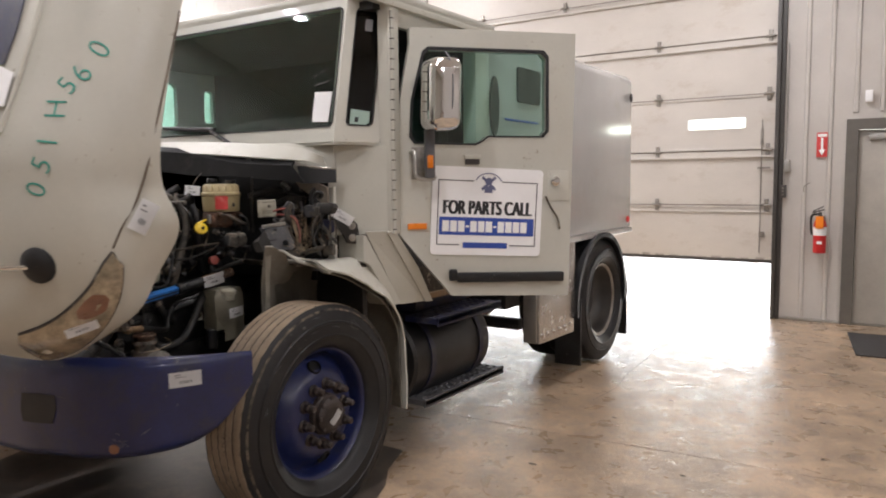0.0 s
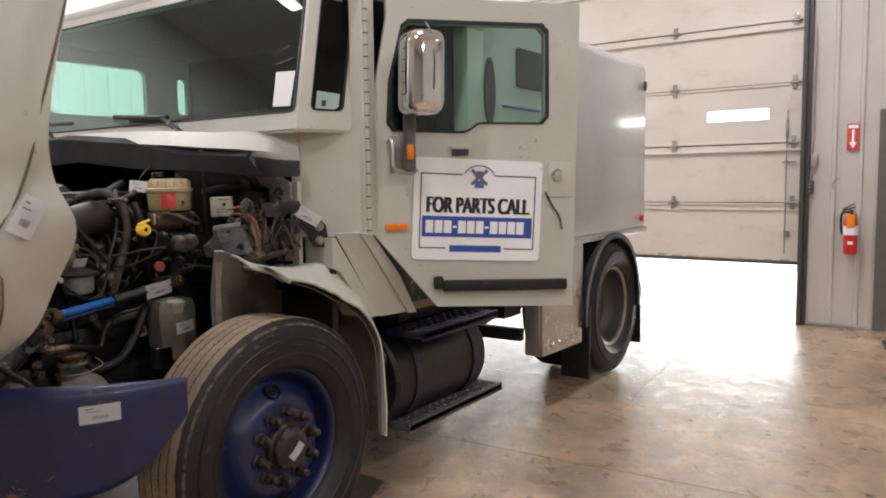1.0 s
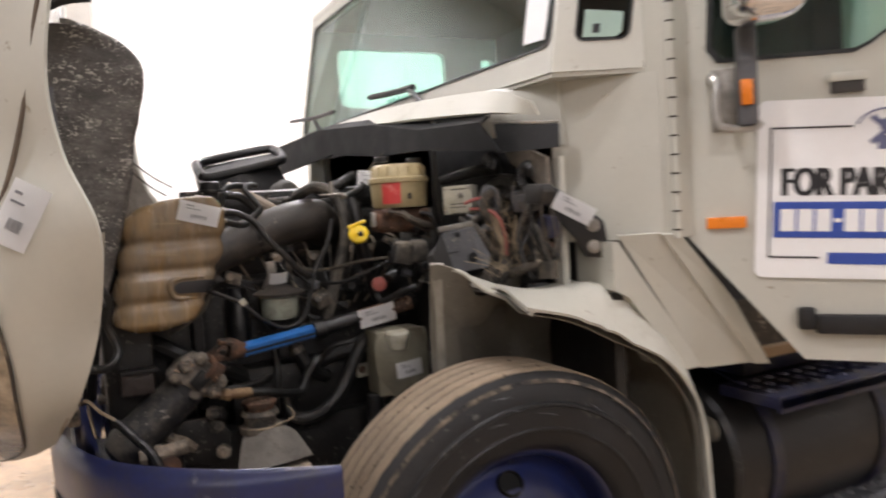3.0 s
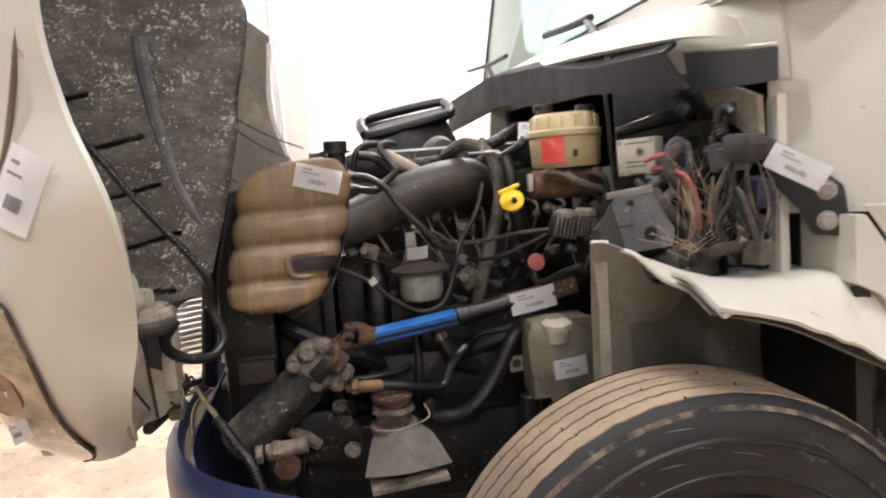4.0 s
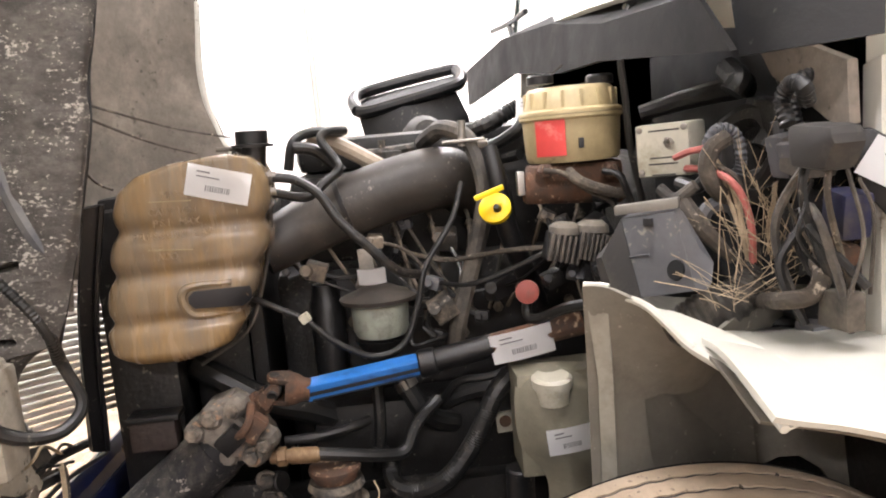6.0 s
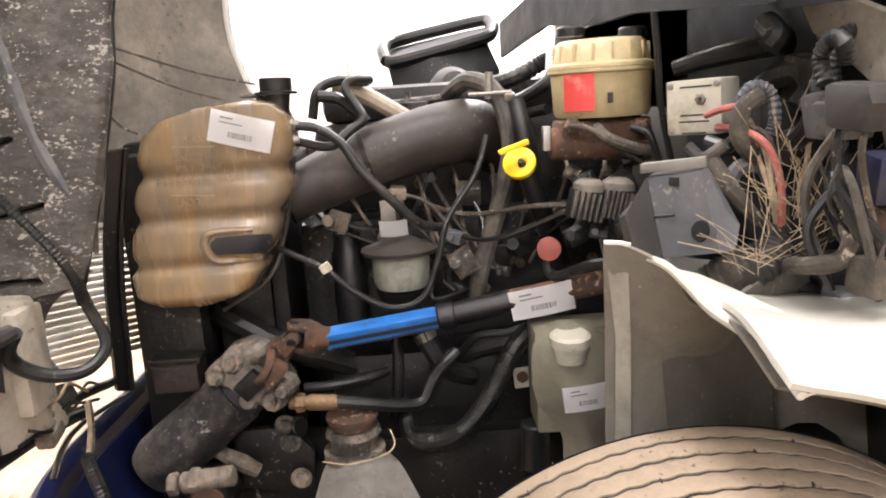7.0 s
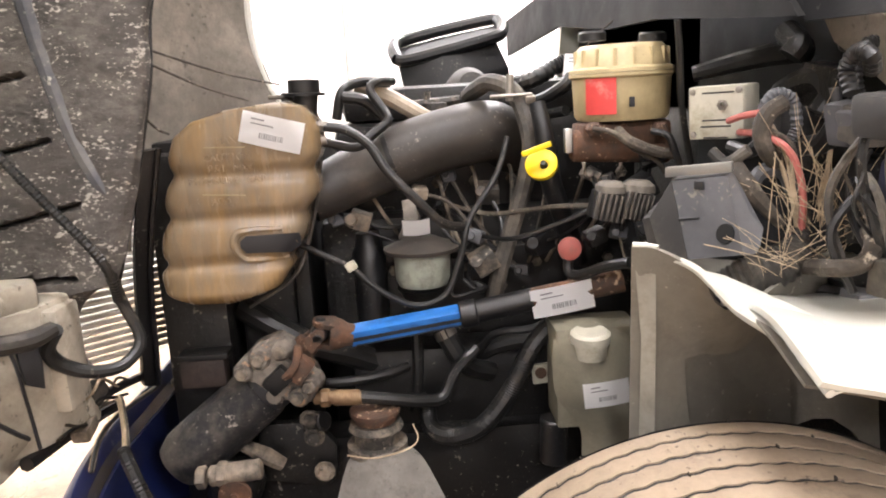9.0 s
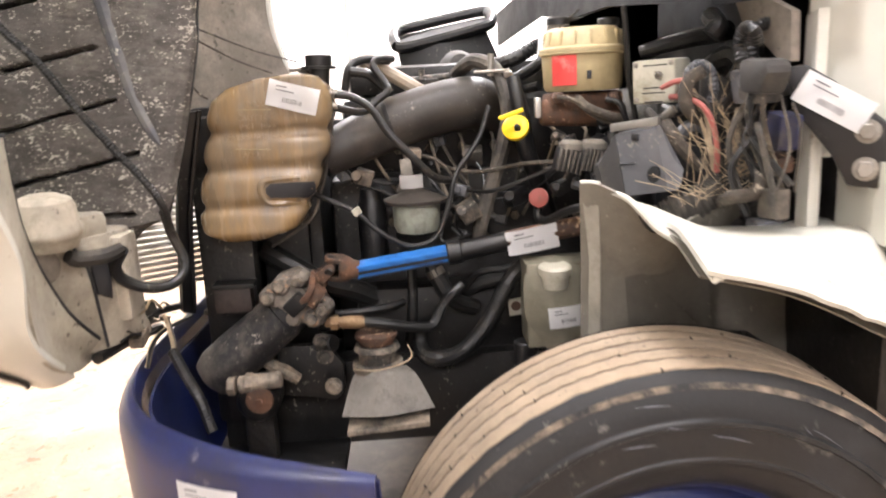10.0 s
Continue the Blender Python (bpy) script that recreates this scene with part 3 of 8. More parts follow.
# overhead door, part way up
od = thing("overhead_door", (-3.62, WN + 0.05, 0.6), "white sectional overhead door raised knee high", "garage door", kind="structure")
Z0, PH, DY = 0.642, 0.6135, WN + 0.03
for k in range(28):
    dr = random.Random(k + 40)
    x = OL + 0.05 + k * 0.162
    part("door_edge_dirt", box(x, x + dr.uniform(0.08, 0.15), DY - 0.0035, DY + 0.002, Z0 - 0.004, Z0 + dr.uniform(0.008, 0.03), 0), "mud", od)
for k in range(7):
    z0 = Z0 + k * PH
    win = [rrect(-2.305, -1.67, 2.12, 2.236, 0.02)] if k == 2 else []
    p = part("panel", plate([(OL - 0.05, z0 + 0.004), (OR + 0.05, z0 + 0.004), (OR + 0.05, z0 + PH - 0.004), (OL - 0.05, z0 + PH - 0.004)], win, 0.045, frame_of((0, DY, 0), (1, 0, 0), (0, 0, 1))), "door_panel", od, smooth=False)
    if k:
        part("seam_strip", box(OL - 0.05, OR + 0.03, DY - 0.012, DY - 0.002, z0 + (-0.03 if k % 2 else 0.008), z0 + (-0.008 if k % 2 else 0.03), 0.002), "door_panel", p)
        if k != 3:
            part("panel_strut", box(OL, OR - 0.02, DY - (0.02 if k == 1 else 0.035), DY - 0.002, z0 - 0.082, z0 - (0.072 if k == 1 else 0.058), 0.002), "door_panel", p, "thin steel strut below the joint")
        part("joint_line", box(OL - 0.05, OR + 0.05, DY - 0.004, DY + 0.002, z0 - 0.0035, z0 + 0.0035, 0), "joint", p)
        part("joint_seal", box(OL - 0.05, OR + 0.05, DY + 0.012, DY + 0.03, z0 - 0.02, z0 + 0.02, 0), "dark_frame", p)
        for x in (-1.43, -2.65, -3.85, -5.05):
            h = part("hinge", merge(box(x - 0.022, x + 0.022, DY - 0.02, DY - 0.003, z0 - 0.07, z0 + 0.07, 0.003), rod((x - 0.05, DY - 0.02, z0), (x + 0.05, DY - 0.02, z0), 0.014)), "steel", p)
    if win:
        part("pane", box(-2.315, -1.66, DY + 0.012, DY + 0.02, 2.11, 2.246, 0), "glass_clear", p, "narrow clear window strip")
        part("window_frame", plate(rrect(-2.33, -1.645, 2.095, 2.26, 0.03), [rrect(-2.305, -1.67, 2.12, 2.236, 0.02)], 0.012, frame_of((0, DY - 0.004, 0), (1, 0, 0), (0, 0, 1))), "door_panel", p)
part("bottom_seal", box(OL, OR, DY - 0.005, DY + 0.05, Z0 - 0.035, Z0 + 0.004, 0.004), "dark_frame", od)
part("lock_bar", merge(rod((-1.49, DY - 0.025, 0.72), (-1.49, DY - 0.025, 2.2), 0.006), box(-1.53, -1.4, DY - 0.03, DY - 0.02, 1.66, 1.68, 0), box(-1.505, -1.475, DY - 0.03, DY - 0.015, 1.92, 2.1, 0.004), box(-1.5, -1.44, DY - 0.028, DY - 0.015, 0.9, 0.96, 0.004)), "steel", od)
trk = thing("door_track", (OR, WN - 0.05, 0), "dark steel roller door track and jamb", "door track", kind="structure")
part("track_rail", merge(box(OR - 0.055, OR - 0.012, WN - 0.07, WN - 0.02, 0.0, 4.2, 0.003), box(OR - 0.012, OR + 0.03, WN - 0.035, WN - 0.003, 0.0, 4.25, 0.002)), "dark_frame", trk)
part("jamb_face", box(OR - 0.03, OR - 0.002, WN + 0.001, WN + 0.2, 0, 4.25, 0), "rust", trk)

# man door
md = thing("door_1", (-0.13, WN, 0), "grey steel man door in a dark frame", "door", kind="structure")
part("door_frame", plate([(MD0 - 0.055, 0.0), (MD0 + 0.055, 0.0), (MD0 + 0.055, MDT - 0.055), (MD1 - 0.055, MDT - 0.055), (MD1 - 0.055, 0), (MD1 + 0.055, 0), (MD1 + 0.055, MDT + 0.055), (MD0 - 0.055, MDT + 0.055)], [], 0.13, frame_of((0, WN - 0.03, 0), (1, 0, 0), (0, 0, 1))), "frame_grey", md, smooth=False)
part("door_leaf", box(MD0 + 0.056, MD1 - 0.056, WN + 0.03, WN + 0.075, 0.02, MDT - 0.06, 0.003), "door_grey", md)
part("threshold", box(MD0, MD1, WN - 0.02, WN + 0.12, 0.001, 0.018, 0.003), "steel", md)
part("door_closer", box(-0.46, -0.16, WN - 0.01, WN + 0.029, 1.94, 2.0, 0.006), "galv", md)
bb = solid("baseboard", box(OR + 0.035, MD0 - 0.06, WN - 0.03, WN - 0.002, 0.001, 0.03, 0.003), "galv", "dull metal base trim along the wall", "trim", "structure")

fe = thing("fire_extinguisher", (-0.875, WN - 0.1, 0.75), "red fire extinguisher with an orange inspection tag hung on the wall", "fire extinguisher")
fx, fy = -0.875, WN - 0.1
part("cylinder", lathe([(0.0, 0.05), (0.008, 0.062), (0.3, 0.064), (0.345, 0.05), (0.37, 0.022), (0.385, 0.02)], (fx, fy, 0.755), (0, 0, 1), 24), "red_paint", fe)
part("label_band", lathe([(0.19, 0.0645), (0.191, 0.0655), (0.279, 0.0655), (0.28, 0.0645)], (fx, fy, 0.755), (0, 0, 1), 24), "paper", fe, "pale printed label band")
part("warning_mark", brick((fx + 0.005, fy - 0.065, 0.87), (0.05, 0.004, 0.03), (0, 0, 0), 0.01), "paper", fe)
part("inspection_tag", box(fx - 0.035, fx + 0.04, fy - 0.078, fy - 0.074, 1.02, 1.15, 0.003), "orange", fe, "orange inspection tag")
part("valve", merge(rod((fx, fy, 1.13), (fx, fy, 1.19), 0.018), brick((fx - 0.02, fy, 1.2), (0.12, 0.022, 0.016), (0, -18, 0)), brick((fx - 0.02, fy, 1.225), (0.12, 0.02, 0.012), (0, -28, 0))), "dark_frame", fe)
part("discharge_hose", tube([(fx - 0.01, fy - 0.01, 1.17), (fx - 0.08, fy, 1.15), (fx - 0.085, fy, 1.02), (fx - 0.075, fy, 0.95)], 0.012), "hose", fe)
part("wall_bracket", box(fx - 0.03, fx + 0.03, fy + 0.064, WN - 0.002, 0.85, 1.15, 0.003), "steel", fe)
fs = thing("extinguisher_sign", (-0.889, WN - 0.03, 1.77), "red and white arrow sign above the extinguisher", "sign")
part("sign_plate", box(-0.942, -0.838, WN - 0.033, WN - 0.027, 1.772, 2.03, 0.002), "red", fs)
part("arrow", prism([(-0.9, 1.975), (-0.878, 1.975), (-0.878, 1.85), (-0.857, 1.85), (-0.889, 1.787), (-0.921, 1.85), (-0.9, 1.85)], "y", WN - 0.0365, WN - 0.0335), "paper", fs, "white downward arrow", smooth=False)
part("sign_bar", box(-0.932, -0.846, WN - 0.0365, WN - 0.0335, 1.985, 2.015, 0), "paper", fs, smooth=False)
sw = thing("door_switch", (-1.25, WN - 0.05, 1.34), "small black door opener switch on the wall", "switch")
part("switch_box", box(-1.283, -1.225, WN - 0.06, WN - 0.003, 1.342, 1.48, 0.006), "dark_frame", sw)
for z in (1.375, 1.41, 1.445):
    part("switch_button", rod((-1.254, WN - 0.06, z), (-1.254, WN - 0.068, z), 0.01), "steel", sw)
part("switch_cable", tube([(-1.25, WN - 0.03, 1.48), (-1.246, WN - 0.03, 1.6), (-1.24, WN - 0.03, 2.1), (-1.24, WN - 0.03, 3.0)], 0.007), "galv", sw)
jb = thing("junction_box", (-1.222, WN - 0.05, 1.62), "small grey conduit junction box on the wall", "junction box")
part("box_body", box(-1.252, -1.195, WN - 0.06, WN - 0.003, 1.62, 1.75, 0.004), "galv", jb)
wl = thing("wall_sensor", (-0.473, WN - 0.05, 2.32), "small white sensor box on the wall above the door", "sensor")
part("sensor_body", box(-0.508, -0.44, WN - 0.06, WN - 0.02, 2.322, 2.44, 0.008), "paper", wl)
solid("door_mat", prism([(-0.553, 8.647), (0.29, 8.68), (0.4, 7.63), (-0.403, 7.617)], "z", 0.001, 0.014, 0.003), "mat_black", "black rubber mat on the floor before the door", "mat")
pk = thing("wall_hook", (-1.03, WN - 0.05, 1.43), "small steel hook on the wall above the extinguisher", "hook")
part("hook_bar", tube([(-1.05, WN - 0.03, 1.4), (-1.05, WN - 0.045, 1.45), (-1.03, WN - 0.06, 1.475), (-0.99, WN - 0.06, 1.5)], 0.006), "steel", pk)
for x in (-3.42, -1.79):
    f = solid("door_foot_block", prism([(x - 0.07, -0.018), (x + 0.07, -0.018), (x + 0.055, 0.5), (x - 0.055, 0.5)], "y", 10.5, 10.7, 0.01), "snow", "pale concrete block in the bright yard outside", "block")

# ceiling lights, out of view; west row placed and strengthened to whiten its wall
for x, rows in ((-6.3, (0.6, 3.9, 7.2)), (-1.7, (0.2, 2.9, 7.0)), (3.4, (-1.5, 2.2, 5.9))):
    for y in rows:
        lt = thing("ceiling_light", (x, y, HZ - 0.1), "long white strip light under the ceiling", "lamp", group="ceiling strip lights")
        part("lamp_body", box(x - 0.09, x + 0.09, y - 0.62, y + 0.62, HZ - 0.1, HZ - 0.004, 0.01), "ceiling", lt)
        part("diffuser", box(x - 0.075, x + 0.075, y - 0.6, y + 0.6, HZ - 0.125, HZ - 0.102, 0.004), "lamp", lt, "glowing white tube cover")
        a = new("strip_light", bpy.data.lights.new("strip_light", "AREA"))
        a.data.shape, a.data.size, a.data.size_y, a.data.energy, a.data.color = "RECTANGLE", 0.15, 1.2, {(-1.7, 0.2): 20.0, (-1.7, 2.9): 11.0, (-1.7, 7.0): 24.0}.get((x, y), 40.0 if x < -5 else 26.0), (0.985, 0.94, 0.99)
        a.matrix_world = pose(x, y, HZ - 0.13)

da = new("doorway_daylight", bpy.data.lights.new("doorway_daylight", "AREA"))
da.data.shape, da.data.size, da.data.size_y, da.data.energy, da.data.color = "RECTANGLE", 4.5, 0.55, 16.0, (1.0, 0.98, 0.97)
da.matrix_world = look((-3.62, 9.4, 0.33), (-3.3, 5.0, -0.6))

# ---------- the truck ----------
truck = thing("armoured_truck", (-3.25, 4.4, 0), "off-white armoured truck with its hood tilted open, being sold for parts", "truck")


# box body
BX, BF, BR, BB, BT = -2.24, 4.38, 7.035, 1.12, 2.5
prof = [(-4.76, BB), (BX, BB), (BX, BT - 0.09)] + [(BX - 0.09 + 0.09 * math.cos(radians(a)), BT - 0.09 + 0.09 * math.sin(radians(a))) for a in (22, 45, 68, 90)] + [(-4.67, BT), (-4.76, BT - 0.09)]
body = part("box_body", prism(prof, "y", BF, BR, 0.012), "box", truck, "silver-white smooth box body")
part("lower_rail", box(BX - 0.02, BX + 0.02, BF, BR - 0.005, BB - 0.045, BB - 0.001, 0.004), "galv", body)
part("rear_marker_lamp", lathe([(0, 0.03), (0.012, 0.03), (0.02, 0.02)], (BX - 0.002, BR - 0.08, BB + 0.07), (1, 0, 0), 16), "red_paint", body)
part("rear_latch", box(BX - 0.002, BX + 0.014, BR - 0.05, BR - 0.015, 2.26, 2.33, 0.004), "dark_frame", body)
# side window, slot and strip on the body beside the cab
part("side_vision_panel", plate(rrect(4.748, 5.088, 2.07, 2.3, 0.03), [], 0.01, frame_of((BX + 0.012, 0, 0), (0, 1, 0), (0, 0, 1))), "dark_frame", body, "dark side vision block")
part("side_slot", prism([(4.44 + 0.058 * math.cos(a), 2.02 + 0.185 * math.sin(a)) for a in [i * math.pi / 8 for i in range(16)]], "x", BX + 0.002, BX + 0.012), "dark_frame", body, "dark oval opening")
part("side_strip", brick((BX + 0.006, 4.82, 1.948), (0.008, 0.47, 0.012), (0, 0, 0), 0.001), "sign_blue", body, "thin blue strip")

# cab: outer skins with openings
FY0, FY1, SZ, TZ = 3.077, 3.213, 1.75, 2.5
lean = Vector((0, FY1 - FY0, TZ - SZ)).normalized()
mF = frame_of((0, FY0, SZ), (1, 0, 0), lean)
ws_hole = rrect(-4.72, -2.383, 0.08, 0.668, 0.03)
front = part("cab_front", plate([(-4.79, 0), (-2.36, 0), (-2.36, 0.76), (-4.79, 0.76)], [ws_hole], 0.05, mF), "paint", truck, "off-white windscreen surround", smooth=False)
part("windscreen", plate(rrect(-4.73, -2.373, 0.07, 0.678, 0.04), [], 0.025, frame_of(mF @ Vector((0, 0, -0.004)), (1, 0, 0), lean)), "glass_green", front, "thick green-tinted armoured windscreen", smooth=False)
part("windscreen_gasket", plate(rring(ws_hole, 0.007), [ws_hole], 0.008, frame_of(mF @ Vector((0, 0, 0.004)), (1, 0, 0), lean)), "rubber", front, smooth=False)
cu = Vector((0.1, 0.229, 0)).normalized()
cw = cu.cross(lean).normalized()
mC = Matrix(((cu.x, lean.x, cw.x, -2.36), (cu.y, lean.y, cw.y, FY0), (cu.z, lean.z, cw.z, SZ), (0, 0, 0, 1)))
L = math.hypot(0.1, 0.229)
q_hole = rrect(0.058, 0.2, 0.085, 0.668, 0.026)
corner = part("cab_corner", plate([(0, 0), (L, 0), (L, 0.76), (0, 0.76)], [q_hole], 0.05, mC), "paint", truck, "off-white angled corner pillar", smooth=False)
part("corner_window", plate(rrect(0.048, 0.21, 0.075, 0.678, 0.03), [], 0.02, mC @ Matrix.Translation((0, 0, -0.003))), "glass_dark", corner, "narrow green corner window", smooth=False)
part("corner_gasket", plate(rring(q_hole, 0.005), [q_hole], 0.007, mC @ Matrix.Translation((0, 0, 0.003))), "rubber", corner, smooth=False)
part("sill_underside", prism([(-4.78, 3.085), (-2.365, 3.082), (-2.262, 3.308), (-2.262, 3.5), (-4.78, 3.5)], "z", SZ - 0.012, SZ + 0.001), "paint", corner, smooth=False)
part("hinge_pillar", prism([(-2.262, 3.31), (-2.215, 3.335), (-2.205, 3.36), (-2.215, 3.42), (-2.3, 3.42)], "z", 1.29, 2.47, 0.004), "paint", truck, "off-white hinge pillar")
hp = part("piano_hinge", rod((-2.207, 3.352, 1.29), (-2.207, 3.352, 2.4), 0.011, 10), "paint", truck, "long painted piano hinge")
for k in range(22):
    part("knuckle_gap", rod((-2.207, 3.352, 1.31 + k * 0.05), (-2.207, 3.352, 1.315 + k * 0.05), 0.0118, 10), "groove", hp)
part("cab_roof", box(-4.8, -2.2, 3.2, BF + 0.02, TZ - 0.05, TZ, 0.02), "paint", truck)
part("door_header", box(-2.262, -2.228, 3.43, BF, 2.335, 2.468, 0.004), "paint", truck, "off-white panel above the door opening")
part("drip_rail", box(-2.235, -2.195, 3.18, BF, 2.42, 2.452, 0.004), "paint", truck)
part("rear_pillar", prism([(-2.25, 4.24), (BX, 4.3), (BX - 0.0, 4.385), (-2.34, 4.385), (-2.34, 4.24)], "z", 0.98, 2.46, 0.003), "paint", truck, "off-white pillar behind the door opening")
part("cab_far_side", plate([(3.05, 0.95), (4.38, 0.95), (4.38, 2.46), (3.2, 2.46)], [rrect(3.34, 4.02, 1.98, 2.31, 0.05), rrect(4.27, 4.36, 2.03, 2.28, 0.03)], 0.05, frame_of((-4.79, 0, 0), (0, -1, 0), (0, 0, 1)) @ Matrix.Diagonal((-1, 1, 1, 1))), "paint", truck, smooth=False)
part("far_window", box(-4.78, -4.765, 3.31, 4.37, 1.95, 2.34, 0), "glass_green", truck, "pale green passenger window", smooth=False)
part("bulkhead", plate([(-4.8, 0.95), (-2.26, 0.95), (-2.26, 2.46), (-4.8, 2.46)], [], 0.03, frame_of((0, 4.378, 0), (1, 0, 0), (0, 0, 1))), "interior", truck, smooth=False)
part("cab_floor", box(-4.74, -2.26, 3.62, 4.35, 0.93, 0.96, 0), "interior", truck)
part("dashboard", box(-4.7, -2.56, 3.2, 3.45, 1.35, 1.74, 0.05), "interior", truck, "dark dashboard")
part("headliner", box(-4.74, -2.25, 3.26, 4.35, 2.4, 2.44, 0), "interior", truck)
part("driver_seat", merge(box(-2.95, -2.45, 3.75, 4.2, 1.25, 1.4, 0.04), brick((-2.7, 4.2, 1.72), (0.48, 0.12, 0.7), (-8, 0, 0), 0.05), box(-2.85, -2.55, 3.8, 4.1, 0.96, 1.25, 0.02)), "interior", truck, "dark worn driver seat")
part("steering_wheel", tube([(-2.75 + 0.22 * math.cos(a), 3.62 - 0.08 * math.sin(a), 1.62 + 0.2 * math.sin(a)) for a in [i * math.pi / 8 for i in range(17)]], 0.014, 8, 2), "rubber", truck)
# lower cab
part("cowl", loft([[(-4.76, 3.02, 1.78), (-3.5, 2.99, 1.78), (-2.6, 3.0, 1.73), (-2.4, 3.04, 1.68)], [(-4.76, 2.95, 1.72), (-3.5, 2.92, 1.72), (-2.6, 2.95, 1.665), (-2.4, 3.06, 1.645)]], 3, 0.01, 4), "paint", truck, "off-white curved cowl below the windscreen")
part("cowl_corner", loft([[(-2.9, 3.07, 1.752), (-2.6, 3.09, 1.75), (-2.42, 3.14, 1.748)], [(-2.9, 3.01, 1.7), (-2.6, 3.06, 1.67), (-2.415, 3.15, 1.64)], [(-2.9, 3.02, 1.64), (-2.6, 3.07, 1.6), (-2.415, 3.16, 1.56)]], 3, 0.008, 3), "paint", truck, "off-white cowl corner under the sill")
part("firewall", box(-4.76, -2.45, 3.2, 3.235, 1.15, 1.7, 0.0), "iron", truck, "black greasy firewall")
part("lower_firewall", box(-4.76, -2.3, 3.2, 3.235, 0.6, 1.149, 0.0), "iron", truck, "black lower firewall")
part("corner_panel", prism([(-2.449, 3.13), (-2.24, 3.318), (-2.222, 3.335), (-2.222, 3.41), (-2.3, 3.41), (-2.449, 3.199)], "z", 1.29, SZ - 0.013, 0.0), "paint", truck, "off-white lower corner panel", smooth=False)
part("kick_panel", sheet([[(-2.232, 3.315, 1.305), (-2.212, 3.36, 1.305)], [(-2.236, 3.49, 1.1), (-2.216, 3.56, 1.1)], [(-2.238, 3.655, 0.9), (-2.218, 3.695, 0.9)]], 0.012), "paint", truck, "off-white slanted kick panel", smooth=False)
part("toe_board", sheet([[(-2.28, 3.21, 1.305), (-2.232, 3.318, 1.305)], [(-2.28, 3.5, 0.9), (-2.238, 3.66, 0.9)]], 0.01), "paint", truck, "off-white sloping toe board", smooth=False)
part("lower_corner_panel", prism([(3.19, 1.289), (3.21, 1.289), (3.5, 0.905), (3.42, 0.905), (3.36, 0.99), (3.24, 1.135), (3.19, 1.16)], "x", -2.44, -2.28), "paint", truck, "off-white panel behind the fender", smooth=False)
# Black sheet fills the door gap with painted shade; foot below is dirty brown.
jamb = part("door_jamb", sheet([[(-2.27, 3.32, 1.32), (-2.26, 3.44, 1.32)], [(-2.27, 3.46, 1.08), (-2.26, 3.77, 1.08)]], 0.01), "ink", truck, "black sheet standing for the shade in the door gap", smooth=False)
part("jamb_foot", sheet([[(-2.275, 3.45, 1.085), (-2.255, 3.79, 1.085)], [(-2.265, 3.62, 0.9), (-2.24, 3.98, 0.9)]], 0.008), "tape", jamb, "dirty brown door jamb", smooth=False)
part("door_step_plate", box(-2.45, -2.22, 3.66, 4.34, 0.908, 0.94, 0.004), "wood", truck, "worn tan door sill")
mK = frame_of((-2.43, 3.085, 0), (0.075, 0.115, 0), (0, 0, 1))
hb = part("hood_latch_bracket", prism([(0.0, 1.44), (0.03, 1.445), (0.075, 1.415), (0.155, 1.345), (0.165, 1.27), (0.15, 1.245), (0.1, 1.25), (0.075, 1.3), (0.02, 1.37)], "z", 0.0, 0.03, 0.006, mK), "plastic", truck, "black hood latch bracket")
for u, v in ((0.125, 1.337), (0.125, 1.278)):
    part("bracket_bolt", merge(hexnut(mK @ Vector((u, v, 0.03)), mK.to_3x3() @ Vector((0, 0, 1)), 0.014, 0.012), lathe([(0.0, 0.019), (0.003, 0.019), (0.0035, 0.012)], mK @ Vector((u, v, 0.03)), mK.to_3x3() @ Vector((0, 0, 1)), 14)), "steel", hb)
tag_on(hb, mK @ Vector((0.075, 1.385, 0.036)), mK.to_3x3() @ Vector((0.86, -0.5, 0)), mK.to_3x3() @ Vector((0.5, 0.86, 0)), 0.115, 0.052)
# papers behind the glass
part("windscreen_note", plate([(-2.515, 0.105), (-2.41, 0.1), (-2.40, 0.25), (-2.515, 0.255)], [], 0.002, mF @ Matrix.Translation((0, 0, 0.0005))), "paper", front, "white note taped on the windscreen", smooth=False)
for k, (a, c, e) in enumerate(((-2.535, 0.33, 0.03), (-2.49, 0.35, 0.04), (-2.52, 0.285, 0.045), (-2.462, 0.295, 0.04))):
    part("chalk_bar", plate([(a, c), (a + e, c + 0.012), (a + e, c + 0.017), (a, c + 0.005)], [], 0.001, mF @ Matrix.Translation((0, 0, 0.001))), "faint_ink", front, "faint chalk writing on the glass", smooth=False)
part("corner_sticker", plate([(0.075, 0.09), (0.165, 0.088), (0.18, 0.1), (0.18, 0.155), (0.075, 0.165)], [], 0.002, mC @ Matrix.Translation((0, 0, 0.0015))), "sticker", corner, "small pale green sticker", smooth=False)
part("sticker_mark", plate([(0.1, 0.1), (0.12, 0.1), (0.12, 0.125), (0.1, 0.125)], [], 0.001, mC @ Matrix.Translation((0, 0, 0.0022))), "ink", corner, smooth=False)
part("upper_sticker", plate([(0.11, 0.56), (0.15, 0.56), (0.15, 0.62), (0.11, 0.62)], [], 0.001, mC @ Matrix.Translation((0, 0, 0.0012))), "faint_ink", corner, smooth=False)

# door, swung open on its hinge
DA = radians(43)
HX, HY = -2.24, 3.39
dU = Vector((math.sin(DA), math.cos(DA), 0))
mD = frame_of((HX, HY, 0), dU, (0, 0, 1))


def D(u, v, w=0.0):
    return mD @ Vector((u, v, w))


